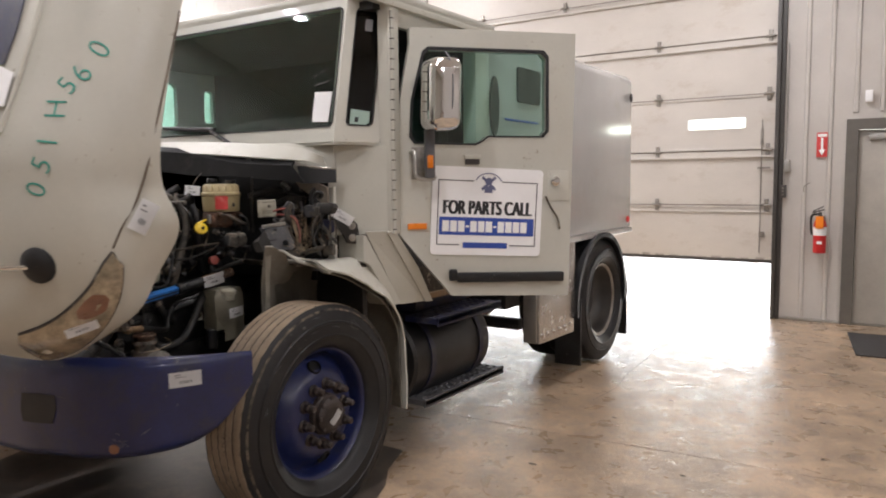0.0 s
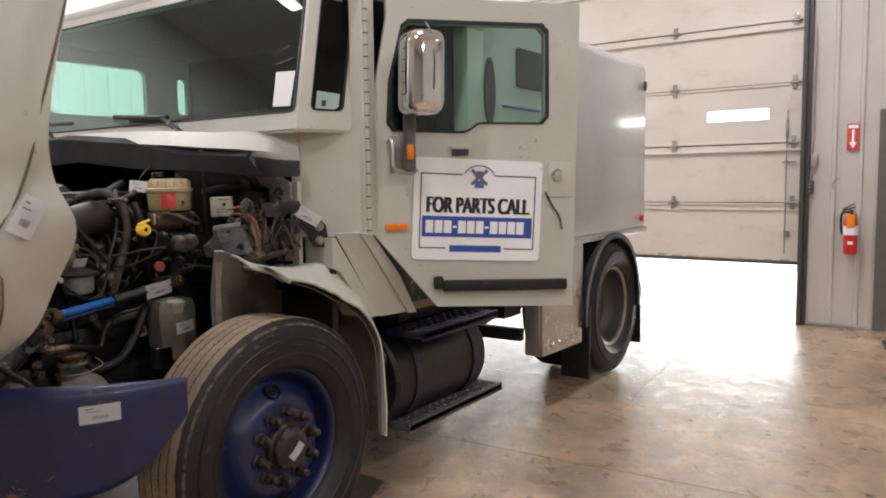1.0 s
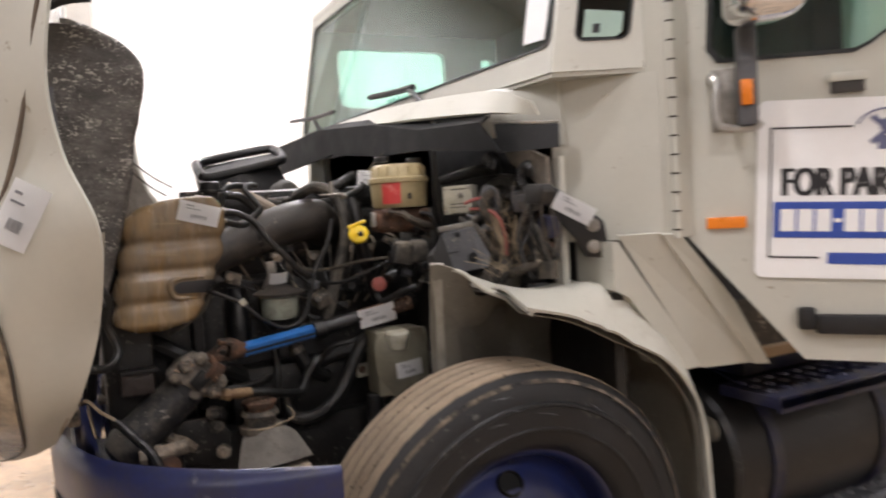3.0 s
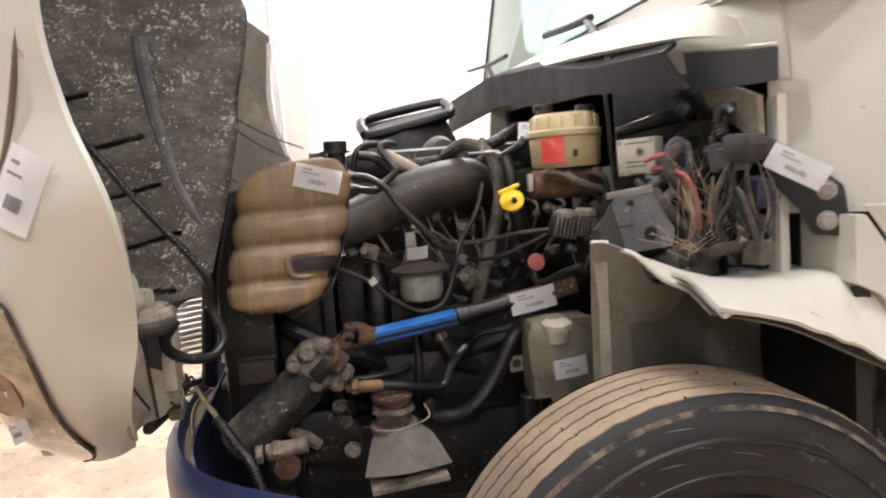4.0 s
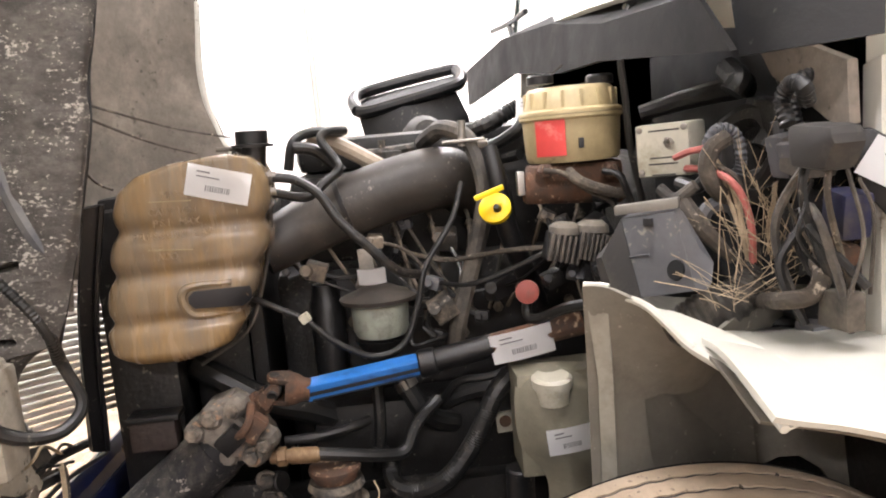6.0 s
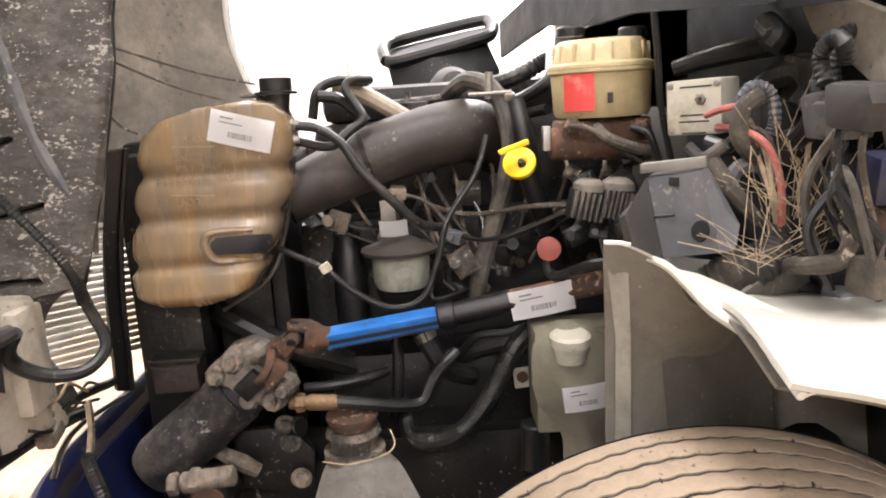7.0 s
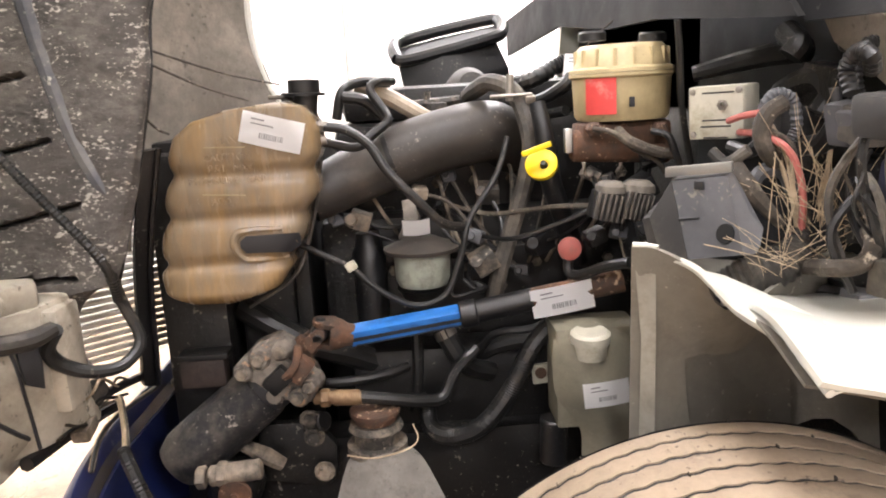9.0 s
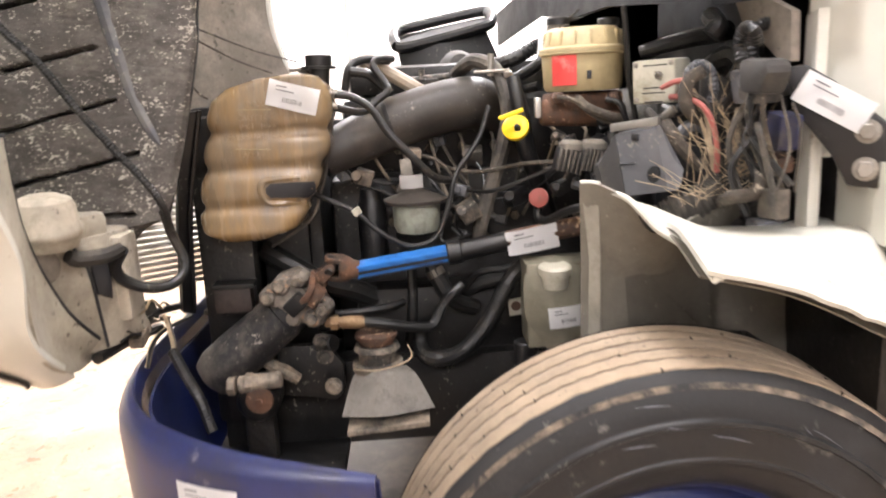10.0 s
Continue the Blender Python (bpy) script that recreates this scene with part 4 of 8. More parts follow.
dw = [(0.1, 1.79), (0.125, 1.757), (0.44, 1.75), (0.475, 1.765), (0.51, 1.79), (0.805, 1.79), (0.834, 1.82), (0.833, 2.195), (0.805, 2.224), (0.2, 2.224), (0.17, 2.2), (0.11, 1.965)]
d_out = [(0.02, 1.29), (0.306, 0.95), (0.968, 0.922), (1.003, 2.333), (0.095, 2.333), (0.095, 2.25), (0.03, 1.9)]
door = part("cab_door", plate(d_out, [dw], 0.06, mD), "paint", truck, "off-white armoured driver door standing open", smooth=False)
part("door_gasket", plate(rring(dw, 0.016), [dw], 0.012, mD @ Matrix.Translation((0, 0, 0.004))), "rubber", door, smooth=False)
part("door_glass", plate(rring(dw, 0.006), [], 0.02, mD @ Matrix.Translation((0, 0, -0.02))), "glass_green", door, "thick green door window", smooth=False)
part("grab_rail", merge(box(0.33, 0.931, 1.012, 1.064, 0.0, 0.03, 0.01, Matrix.Rotation(radians(-1.6), 4, "Z") @ Matrix.Translation((-0.028, 0.018, 0))), box(0.288, 0.332, 1.032, 1.092, 0.0, 0.032, 0.012)), "rubber", door, "black rubber rub rail")
bpy.data.objects["grab_rail"].data.transform(mD @ Matrix(((1, 0, 0, 0), (0, 1, 0, 0), (0, 0, 1, 0.0), (0, 0, 0, 1))))
lk = part("lock_plate", box(0.846, 0.965, 1.443, 1.606, 0.0, 0.004, 0.001, mD), "paint", door)
part("key_lock", lathe([(0, 0.026), (0.012, 0.026), (0.018, 0.02), (0.02, 0.012)], D(0.886, 1.549, 0.004), D(0, 0, 1) - D(0, 0, 0), 18), "chrome", lk, "round chrome key lock")
part("gun_port", merge(box(0.383, 0.46, 1.64, 1.674, 0, 0.012, 0.003, mD)), "dark_frame", door)
part("gun_port_flap", box(0.375, 0.465, 1.668, 1.69, 0.012, 0.02, 0.002, mD), "paint", door)
part("door_marker", box(0.072, 0.172, 1.307, 1.338, 0, 0.014, 0.004, mD), "orange", door, "orange side marker strip")
part("hanging_strap", tube([D(0.832, 1.466, 0.005), D(0.865, 1.4, 0.01), D(0.9, 1.35, 0.008), D(0.914, 1.29, 0.006)], 0.005, 6), "tape", door)
# mirror
mir = part("mirror", box(0.125, 0.285, 1.8, 2.15, 0.1, 0.26, 0.0, mD), "chrome", door, "chrome shell of the tall door mirror")
bm = bmesh.new()
bm.from_mesh(mir.data)
bmesh.ops.bevel(bm, geom=bm.edges[:], offset=0.055, segments=5, affect="EDGES", profile=0.55)
for v in bm.verts:
    k = (mD.inverted() @ v.co)
    v.co += (mD.to_3x3() @ Vector((0.25 * (k.z - 0.17) + 0.02 * (k.y - 2.0), 0, 0.03 * math.cos((k.y - 2.0) * 6))))
bm.to_mesh(mir.data)
bm.free()
mir.data.shade_smooth()
part("mirror_seam", tube([D(0.215, 1.810, 0.232), D(0.240, 1.880, 0.273), D(0.247, 2.000, 0.283), D(0.240, 2.120, 0.273), D(0.220, 2.180, 0.235)], 0.004, 6), "plastic_grey", mir)
part("mirror_arm", merge(box(0.150, 0.200, 1.570, 1.820, 0.055, 0.105, 0.012, mD)), "plastic_grey", mir, "dull grey mirror arm")
part("turn_lamp", box(0.157, 0.187, 1.620, 1.685, 0.105, 0.117, 0.006, mD), "orange", mir, "orange lamp on the mirror arm")
part("mirror_bracket", tube([D(0.095, 1.700, 0.000), D(0.095, 1.705, 0.050), D(0.100, 1.680, 0.075), D(0.100, 1.600, 0.080), D(0.120, 1.570, 0.080), D(0.185, 1.565, 0.080), D(0.205, 1.580, 0.080)], 0.011, 8), "galv", door)
part("mirror_base_plate", box(0.097, 0.185, 1.565, 1.730, 0.000, 0.006, 0.002, mD), "steel", door)

# magnetic sign on the door
sg = thing("magnetic_sign", D(0.5, 1.16, 0.004), "white magnetic sign reading for parts call, stuck on the truck door", "sign")
tilt = radians(-2.9)
mS = mD @ Matrix.Translation((0.503, 1.39, 0.004)) @ Matrix.Rotation(tilt, 4, "Z")
part("sign_sheet", plate(rrect(-0.305, 0.305, -0.232, 0.232, 0.022), [], 0.003, mS @ Matrix.Translation((0, 0, 0.003))), "paper", sg, smooth=False)


def sbar(u0, u1, v0, v1, material, name="sign_line", label="", w=0.0005):
    return part(name, box(u0, u1, v0, v1, 0.0032, 0.0038 + w, 0, mS), material, sg, label, smooth=False)


for a in ((-0.272, -0.08, 0.157, 0.162), (0.075, 0.272, 0.157, 0.162), (-0.274, -0.269, -0.178, 0.162), (0.269, 0.274, -0.178, 0.162), (-0.272, -0.15, -0.18, -0.175), (0.13, 0.272, -0.18, -0.175)):
    sbar(*a, "ink")
letters("sign_lettering", "FOR PARTS CALL", 0.094, mS @ Matrix.Translation((0, 0.0155, 0.0036)) @ Matrix.Diagonal((0.68, 1.1, 1, 1)), "ink", sg, "bold black words", 0.0004, 0.0075)
sbar(-0.262, 0.262, -0.126, -0.032, "sign_blue", "blue_band", "blue band")
x = -0.245
for k, ch in enumerate("mmm-mmm-mmmm"):
    w = 0.036 if ch == "m" else 0.018
    hgt = 0.029 if ch == "m" else 0.005
    sbar(x, x + w, -0.08 - hgt, -0.08 + hgt, "paper", "number_bar", w=0.0009)
    x += w + 0.0065
sbar(-0.13, 0.115, -0.194, -0.164, "sign_blue", "address_bar", w=0.0006)
part("sign_emblem", merge(brick((0, 0.15, 0.004), (0.1, 0.014, 0.001), (0, 0, 42), 0), brick((0, 0.15, 0.0045), (0.1, 0.014, 0.001), (0, 0, -42), 0), box(-0.022, 0.022, 0.1, 0.135, 0.0034, 0.0042, 0), lathe([(0.0034, 0.02), (0.0043, 0.02)], (0, 0.16, 0), (0, 0, 1), 14)), "sign_grey", sg, "small crossed grey emblem", smooth=False)
bpy.data.objects["sign_emblem"].data.transform(mS)
part("sign_emblem_arc", tube([(0.075 * math.cos(radians(a)), 0.145 + 0.058 * math.sin(radians(a)), 0.0038) for a in range(20, 161, 20)], 0.0028, 5), "sign_grey", sg)
bpy.data.objects["sign_emblem_arc"].data.transform(mS)
for u, v in ((0.29, 0.21),):
    part("sign_rivet", lathe([(0.003, 0.012), (0.005, 0.012), (0.006, 0.008)], (u, v, 0), (0, 0, 1), 12), "paper", sg)
    bpy.data.objects["sign_rivet"].data.transform(mS)

# ---------- wheels ----------


def wheel(name, xo, cy, cz, R, W, blue, sign=1, front=True, tread="tread"):
    """A wheel with its tyre, rim and hub; xo is the outer face."""
    w = part(name, lathe([(-0.046, 0.31), (-0.052, 0.3), (-0.075, 0.288), (-0.13, 0.28)] + ([(-0.125, 0.262), (-0.1, 0.24), (-0.06, 0.21), (-0.045, 0.185), (-0.042, 0.12), (-0.04, 0.09)] if front else [(-0.17, 0.255), (-0.2, 0.22), (-0.2, 0.1)]), (xo, cy, cz), (1, 0, 0), 40, open_start=True), blue, truck, "deep steel wheel")
    prof = [(-0.052, 0.306), (-0.034, 0.316), (-0.018, 0.335), (-0.004, 0.362), (0.0, 0.37), (0.003, 0.372), (0.003, 0.378), (0.0, 0.38), (0.0, 0.41), (-0.002, 0.43), (0.002, 0.433), (0.001, 0.44), (-0.006, 0.444), (-0.008, 0.455), (-0.022, R - 0.012)]
    back = [(-W + 0.03, R), (-W + 0.012, R - 0.02), (-W, 0.42), (-W + 0.01, 0.33), (-W + 0.04, 0.295)]
    t = part("tyre", lathe(prof + [(-0.03, R - 0.004), (-W + 0.03, R - 0.004)] + back, (xo, cy, cz), (1, 0, 0), 72, closed=True), "rubber", w, "worn black truck tyre with a dusty tread")
    ribs = [(-0.032, -0.075), (-0.083, -0.119), (-0.127, -0.163), (-0.171, -0.207), (-0.215, -W + 0.032)]
    for i, (a, b) in enumerate(ribs):
        bm = bmesh.new()
        n = 396 if front else 132
        rings = []
        for k in range(n):
            th = 2 * math.pi * k / n
            zig = (0.0022 * math.sin(2 * math.pi * k / 4.3) if front else 0.0028 * math.sin(k)) + 0.0016 * noise.noise((k * 0.23, i, 0.0))
            row = []
            for aa, rr in ((a, R - 0.016), (a, R - 0.002), ((a + b) / 2, R + 0.001), (b, R - 0.002), (b, R - 0.016)):
                s = zig if aa not in (-0.032, -W + 0.032) else 0
                if aa == -0.032 and rr > R - 0.01:
                    s = -0.005 * max(0.0, math.sin(k * 0.63)) - 0.003 * abs(noise.noise((k * 0.3, 4.0, 0.0)))
                row.append(bm.verts.new((xo + aa + s, cy + rr * math.cos(th), cz + rr * math.sin(th))))
            rings.append(row)
        for k in range(n):
            p, q = rings[k], rings[(k + 1) % n]
            for j in range(4):
                bm.faces.new((p[j], p[j + 1], q[j + 1], q[j]))
        bmesh.ops.recalc_face_normals(bm, faces=bm.faces)
        rib = part("tread_rib", bm, tread, t)
        for k in range(15 if front else 0):
            nr = random.Random(k * 5 + i)
            th = 2 * math.pi * (k + nr.uniform(0.0, 1.0)) / 15
            c = Vector((xo + (a if nr.random() < 0.5 else b), cy + (R - 0.001) * math.cos(th), cz + (R - 0.001) * math.sin(th)))
            part("sipe", brick(c, (nr.uniform(0.004, 0.01), nr.uniform(0.0012, 0.0025), 0.006), (math.degrees(th) - 90, 0, 0), 0), "groove", rib)
    if front:
        hub = part("hub", lathe([(-0.045, 0.1), (-0.02, 0.096), (-0.012, 0.088), (0.006, 0.085), (0.02, 0.07), (0.024, 0.05), (0.02, 0.03), (0.02, 0.0)], (xo, cy, cz), (1, 0, 0), 28), "nut", w, "greasy dark brown hub")
        for k in range(8):
            a = radians(45 * k)
            part("hub_bolt", hexnut((xo + 0.004, cy + 0.078 * math.cos(a), cz + 0.078 * math.sin(a)), (1, 0, 0), 0.011, 0.014), "nut", hub)
        for k in range(10):
            a = radians(36 * k + 10)
            c = Vector((xo - 0.043, cy + 0.14 * math.cos(a), cz + 0.14 * math.sin(a)))
            out = Vector((1, 0, 0))
            part("wheel_nut", merge(lathe([(0.0, 0.03), (0.006, 0.03), (0.012, 0.024)], c, out, 14), hexnut(c + out * 0.008, out, 0.023, 0.034), lathe([(0.042, 0.017), (0.06, 0.016), (0.066, 0.012), (0.067, 0.0)], c, out, 12)), "nut", w, "rusty wheel nut")
        for k in range(2):
            a = radians(180 * k + 96)
            c = Vector((xo - 0.074, cy + 0.222 * math.cos(a), cz + 0.222 * math.sin(a)))
            # A closed black disc gives the hole its shade.
            part("hand_hole", lathe([(0, 0.036), (0.012, 0.034), (0.013, 0.031), (0.002, 0.03), (0.002, 0.0)], c, (0.75, 0.6 * math.cos(a), 0.6 * math.sin(a)), 18), "pit", w, "black disc painted as the shaded hand hole")
    if front:
        part("shoulder_line", lathe([(-0.0185, R - 0.0215), (-0.0155, R - 0.0265), (-0.0125, R - 0.031), (-0.0165, R - 0.032)], (xo, cy, cz), (1, 0, 0), 96, closed=True), "shoulder", t, "dusty line along the tyre shoulder")
        for k in range(10):
            sr = random.Random(k + 300)
            r0, a0 = sr.uniform(0.4, 0.47), sr.uniform(0.2, 2.9)
            ln = sr.uniform(0.02, 0.09)
            part("tyre_scuff", tube([(xo + (0.0015 if r0 < 0.44 else -0.008 - (r0 - 0.455) * 0.26), cy + (r0 + 0.004 * q) * math.cos(a0 + ln * q), cz + (r0 + 0.004 * q) * math.sin(a0 + ln * q)) for q in (0, 1, 2)], [0.0003, 0.0009, 0.0003], 5, 4), "scratch", t, "pale scuff on the sidewall")
    for ob in w.children_recursive:
        for v in ob.data.vertices:
            v.co.z = max(v.co.z, 0.001)
    return w


fw = wheel("front_wheel", -2.245, 2.878, 0.47, 0.52, 0.275, "blue")
tag_on(fw, (-2.2, 2.866, 0.47), (0.1, 0.55, 0.6), (0.1, -0.7, 0.5), 0.075, 0.045, bars=False)
wheel("front_wheel", -4.51, 2.878, 0.47, 0.52, 0.275, "blue")
RY, RZ = 6.375, 0.525
rw = wheel("rear_wheel", -2.225, RY, RZ, 0.52, 0.275, "dark_frame", front=False, tread="rubber")
part("rim_flange", lathe([(-0.05, 0.288), (-0.04, 0.3), (-0.036, 0.31), (-0.044, 0.314), (-0.052, 0.31)], (-2.225, RY, RZ), (1, 0, 0), 40, closed=True), "steel", rw, "worn steel rim edge")
wheel("rear_wheel", -2.54, RY, RZ, 0.52, 0.275, "dark_frame", front=False, tread="rubber")
wheel("rear_wheel", -4.5, RY, RZ, 0.52, 0.275, "dark_frame", front=False, tread="rubber")
part("axle", merge(rod((-4.3, RY, RZ), (-2.4, RY, RZ), 0.09), lathe([(-0.3, 0.1), (-0.15, 0.2), (0.15, 0.2), (0.3, 0.1)], (-3.5, RY, RZ), (1, 0, 0), 20)), "iron", truck)
for x in (-2.58, -4.74):
    part("mud_flap", box(x + 0.13, x + 0.355, 5.83, 5.85, 0.06, 0.6, 0.003), "rubber", truck, "black rubber mud flap")
    part("mud_flap", box(x, x + 0.34, 6.955, 6.975, 0.12, 0.62, 0.003), "rubber", truck, "black rubber mud flap")
# Next three are unseen masses, added to keep light off the floor underneath.
part("transmission", merge(box(-3.75, -3.25, 3.0, 3.9, 0.36, 0.8, 0.05), rod((-3.5, 3.9, 0.55), (-3.5, 6.2, 0.52), 0.06)), "iron", truck, "unseen black transmission and drive shaft, added to block light")
part("inner_fender", box(-4.45, -4.43, 2.0, 3.1, 0.42, 1.3, 0.004), "iron", truck, "unseen black panel added to block light from the far side")
part("front_axle", box(-4.5, -2.5, 2.74, 2.9, 0.36, 0.46, 0.02), "iron", truck)

# rear fender and skirts
outer = [(6.26 + 0.565 * math.cos(radians(a)), 0.55 + 0.565 * math.sin(radians(a))) for a in range(-8, 189, 7)]
inner = [(6.26 + 0.525 * math.cos(radians(a)), 0.55 + 0.525 * math.sin(radians(a))) for a in range(-8, 189, 7)]
part("rear_fender", prism(outer + inner[::-1], "x", -2.5, -2.195, 0.0), "rubber", truck, "black rubber fender flare over the rear wheel", smooth=False)
sk = part("side_skirt", plate([(5.07, 0.385), (5.69, 0.37), (5.71, 1.1), (5.07, 1.1)], [], 0.012, frame_of((-2.225, 0, 0), (0, 1, 0), (0, 0, 1))), "alu", truck, "bright aluminium skirt panel", smooth=False)
part("skirt_side", box(-2.34, -2.238, 5.05, 5.068, 0.39, 1.1, 0.002), "galv", sk)
for k in range(6):
    part("skirt_rivet", lathe([(0, 0.02), (0.006, 0.016), (0.012, 0.006)], (-2.225, 5.12 + k * 0.1, 0.44), (1, 0, 0), 8), "alu", sk)

# frame, fuel tank, steps
for x in (-3.0, -3.95):
    part("frame_rail", box(x - 0.045, x + 0.045, 1.95, 6.95, 0.56, 0.78, 0.006), "iron", truck, "black greasy chassis rail")
for y in (3.5, 5.0, 6.8):
    part("crossmember", box(-3.9, -3.04, y, y + 0.08, 0.6, 0.74, 0.005), "blue_worn", truck)
ft = part("fuel_tank", lathe([(0, 0.2), (0.012, 0.25), (0.03, 0.265), (0.83, 0.265), (0.848, 0.25), (0.86, 0.2)], (-2.56, 3.64, 0.53), (0, 1, 0), 32), "plastic", truck, "black round fuel tank")
for y in (3.8, 4.34):
    part("tank_strap", lathe([(0, 0.267), (0.0, 0.274), (0.045, 0.274), (0.045, 0.267)], (-2.56, y, 0.53), (0, 1, 0), 32, closed=True), "blue_worn", ft, "dark blue tank strap")
part("tank_bracket", box(-2.95, -2.4, 3.8, 4.42, 0.8, 0.88, 0.01), "blue_worn", truck)
for nm, z, x0, x1, y0, y1 in (("upper_step", 0.8, -2.39, -2.165, 3.68, 4.4), ("lower_step", 0.31, -2.48, -2.285, 3.72, 4.65)):
    st = part(nm, merge(box(x0, x1, y0, y1, z - 0.035, z, 0.004), box(x1 - 0.012, x1, y0, y1, z - 0.045, z + 0.006, 0.002)), "blue_worn" if z > 0.5 else "plastic_grey", truck, "dark grip step plate")
    for i in range(3):
        for j in range(11 if z > 0.5 else 14):
            part("grip_stud", lathe([(0, 0.017), (0.006, 0.013), (0.006, 0.008), (0.001, 0.007)], (x0 + 0.04 + i * 0.055, y0 + 0.05 + j * 0.064, z), (0, 0, 1), 8), "blue_worn" if z > 0.5 else "plastic_grey", st)
part("step_hanger", box(-2.58, -2.4, 3.85, 3.91, 0.232, 0.272, 0.003), "plastic", truck)
part("step_hanger", box(-2.58, -2.4, 4.36, 4.42, 0.232, 0.272, 0.003), "plastic", truck)
part("exhaust_pipe", tube([(-3.0, 3.4, 0.5), (-2.9, 4.6, 0.55), (-2.8, 5.2, 0.56), (-2.9, 5.7, 0.6)], 0.06), "rust", truck)
part("underbody_box", box(-2.95, -2.36, 4.82, 5.04, 0.66, 1.05, 0.01), "plastic", truck)
part("underbody_beam", box(-2.95, -2.34, 4.98, 5.04, 0.49, 0.57, 0.008), "plastic", truck)
part("tank_plug", lathe([(0, 0.04), (-0.008, 0.04), (-0.012, 0.03), (-0.012, 0.0)], (-2.4, 3.643, 0.66), (0, 1, 0), 16), "splash", ft, "pale tank plug")

# front fender
def straight_panel(pts, thick):
    bm = bmesh.new()
    bm.faces.new([bm.verts.new(p) for p in pts])
    bmesh.ops.solidify(bm, geom=bm.faces[:] + bm.edges[:] + bm.verts[:], thickness=thick)
    return bevelled(bm, 0.004)


FR = [[(-2.56, 2.9, 1.19), (-2.45, 2.89, 1.19), (-2.33, 2.875, 1.195), (-2.24, 2.885, 1.152)],
      [(-2.56, 3.03, 1.145), (-2.45, 3.03, 1.16), (-2.33, 3.03, 1.165), (-2.24, 3.03, 1.112)],
      [(-2.56, 3.2, 1.12), (-2.45, 3.2, 1.135), (-2.33, 3.19, 1.13), (-2.238, 3.165, 1.045)],
      [(-2.56, 3.38, 1.04), (-2.42, 3.39, 1.05), (-2.31, 3.38, 1.03), (-2.235, 3.335, 0.945)],
      [(-2.56, 3.47, 0.75), (-2.42, 3.485, 0.75), (-2.3, 3.485, 0.75), (-2.235, 3.46, 0.75)],
      [(-2.56, 3.48, 0.34), (-2.42, 3.495, 0.34), (-2.3, 3.495, 0.34), (-2.235, 3.478, 0.34)]]
fd = part("front_fender", loft(FR, 8, 0.008, 6, 0.007, 5.0), "paint", truck, "crumpled off-white front fender", angle=0.22)
for v in fd.data.vertices:
    k = math.exp(-((v.co.y - 3.18) / 0.13) ** 2)
    q = Vector((v.co.x * 9, v.co.y * 13, v.co.z * 6))
    cell = abs(noise.noise(q)) + 0.6 * abs(noise.noise(q * 2.3))
    far = max(0.0, min(1.0, (-2.27 - v.co.x) / 0.06))
    v.co += Vector((0.25, 0.5, 0.75)) * k * (0.03 * far + 0.03 * cell * (0.35 + 0.65 * far))
FAR = lambda r: [tuple((-7.0 - p[0], p[1], p[2])) for p in r]
part("front_fender", loft([FAR(r) for r in FR], 6, 0.008, 4), "paint_dusty", truck, "dusty off-white far fender")
wc = Vector((0, 2.878, 0.48))
part("fender_liner", loft([[tuple(Vector((p[0] - (0.35 if k == 0 else 0.03), p[1], p[2])) + (wc - Vector((0, p[1], p[2]))) * 0.02) for k, p in enumerate(r)] for r in FR], 6, 0.004, 4), "splash", fd, "grey-black inner fender liner")
part("splash_guard", loft([[(-2.560, 2.767, 0.925), (-2.560, 2.769, 1.09), (-2.52, 2.761, 1.257)], [(-2.550, 2.807, 0.931), (-2.555, 2.805, 1.09), (-2.5, 2.791, 1.256)], [(-2.560, 2.858, 0.926), (-2.57, 2.862, 1.06), (-2.47, 2.842, 1.226)], [(-2.600, 2.996, 0.897), (-2.620, 2.982, 0.992), (-2.5, 2.904, 1.16)], [(-2.6, 3.15, 0.9), (-2.62, 3.15, 1.05), (-2.575, 3.12, 1.21)], [(-2.58, 3.36, 0.5), (-2.6, 3.36, 0.7), (-2.575, 3.33, 0.95)]], 5, 0.006, 5), "splash", fd, "grey-black inner splash guard")
part("guard_panel", straight_panel([(-2.562, 2.851, 1.116), (-2.550, 3.010, 1.115), (-2.570, 3.033, 0.924), (-2.560, 2.864, 0.943)], 0.012), "splash", fd, "raised panel pressed in the splash guard", smooth=False)
part("guard_edge", tube([(-2.518, 2.761, 1.258), (-2.506, 2.78, 1.2575), (-2.498, 2.791, 1.256)], 0.004, 6), "paint", fd)
LIP = [(-2.515, 2.786, 1.245), (-2.49, 2.808, 1.241), (-2.465, 2.831, 1.231), (-2.44, 2.852, 1.207), (-2.41, 2.87, 1.184), (-2.33, 2.897, 1.164), (-2.245, 2.899, 1.137)]
part("fender_lip", tube(LIP, [0.004, 0.005, 0.006, 0.007, 0.008, 0.008, 0.006], 8, 5), "paint", fd, "white torn front edge of the fender")
part("fender_corner", sheet([[LIP[k], Vector(LIP[k]).lerp(Vector(b), 0.5) + Vector((0, 0, 0.004)), b] for k, b in ((2, (-2.5, 2.925, 1.19)), (3, (-2.45, 2.935, 1.188)), (4, (-2.4, 2.94, 1.188)), (5, (-2.33, 2.95, 1.185)), (6, (-2.25, 2.95, 1.14)))], 0.004), "paint", fd, "white front corner of the fender")
part("guard_flange", sheet([[(-2.519, 2.763, 1.254), (-2.505, 2.79, 1.252)], [(-2.548, 2.783, 1.11), (-2.54, 2.803, 1.11)], [(-2.553, 2.781, 0.94), (-2.542, 2.802, 0.94)]], 0.005), "guard_light", fd, "light worn flange of the splash guard")

from mathutils.bvhtree import BVHTree

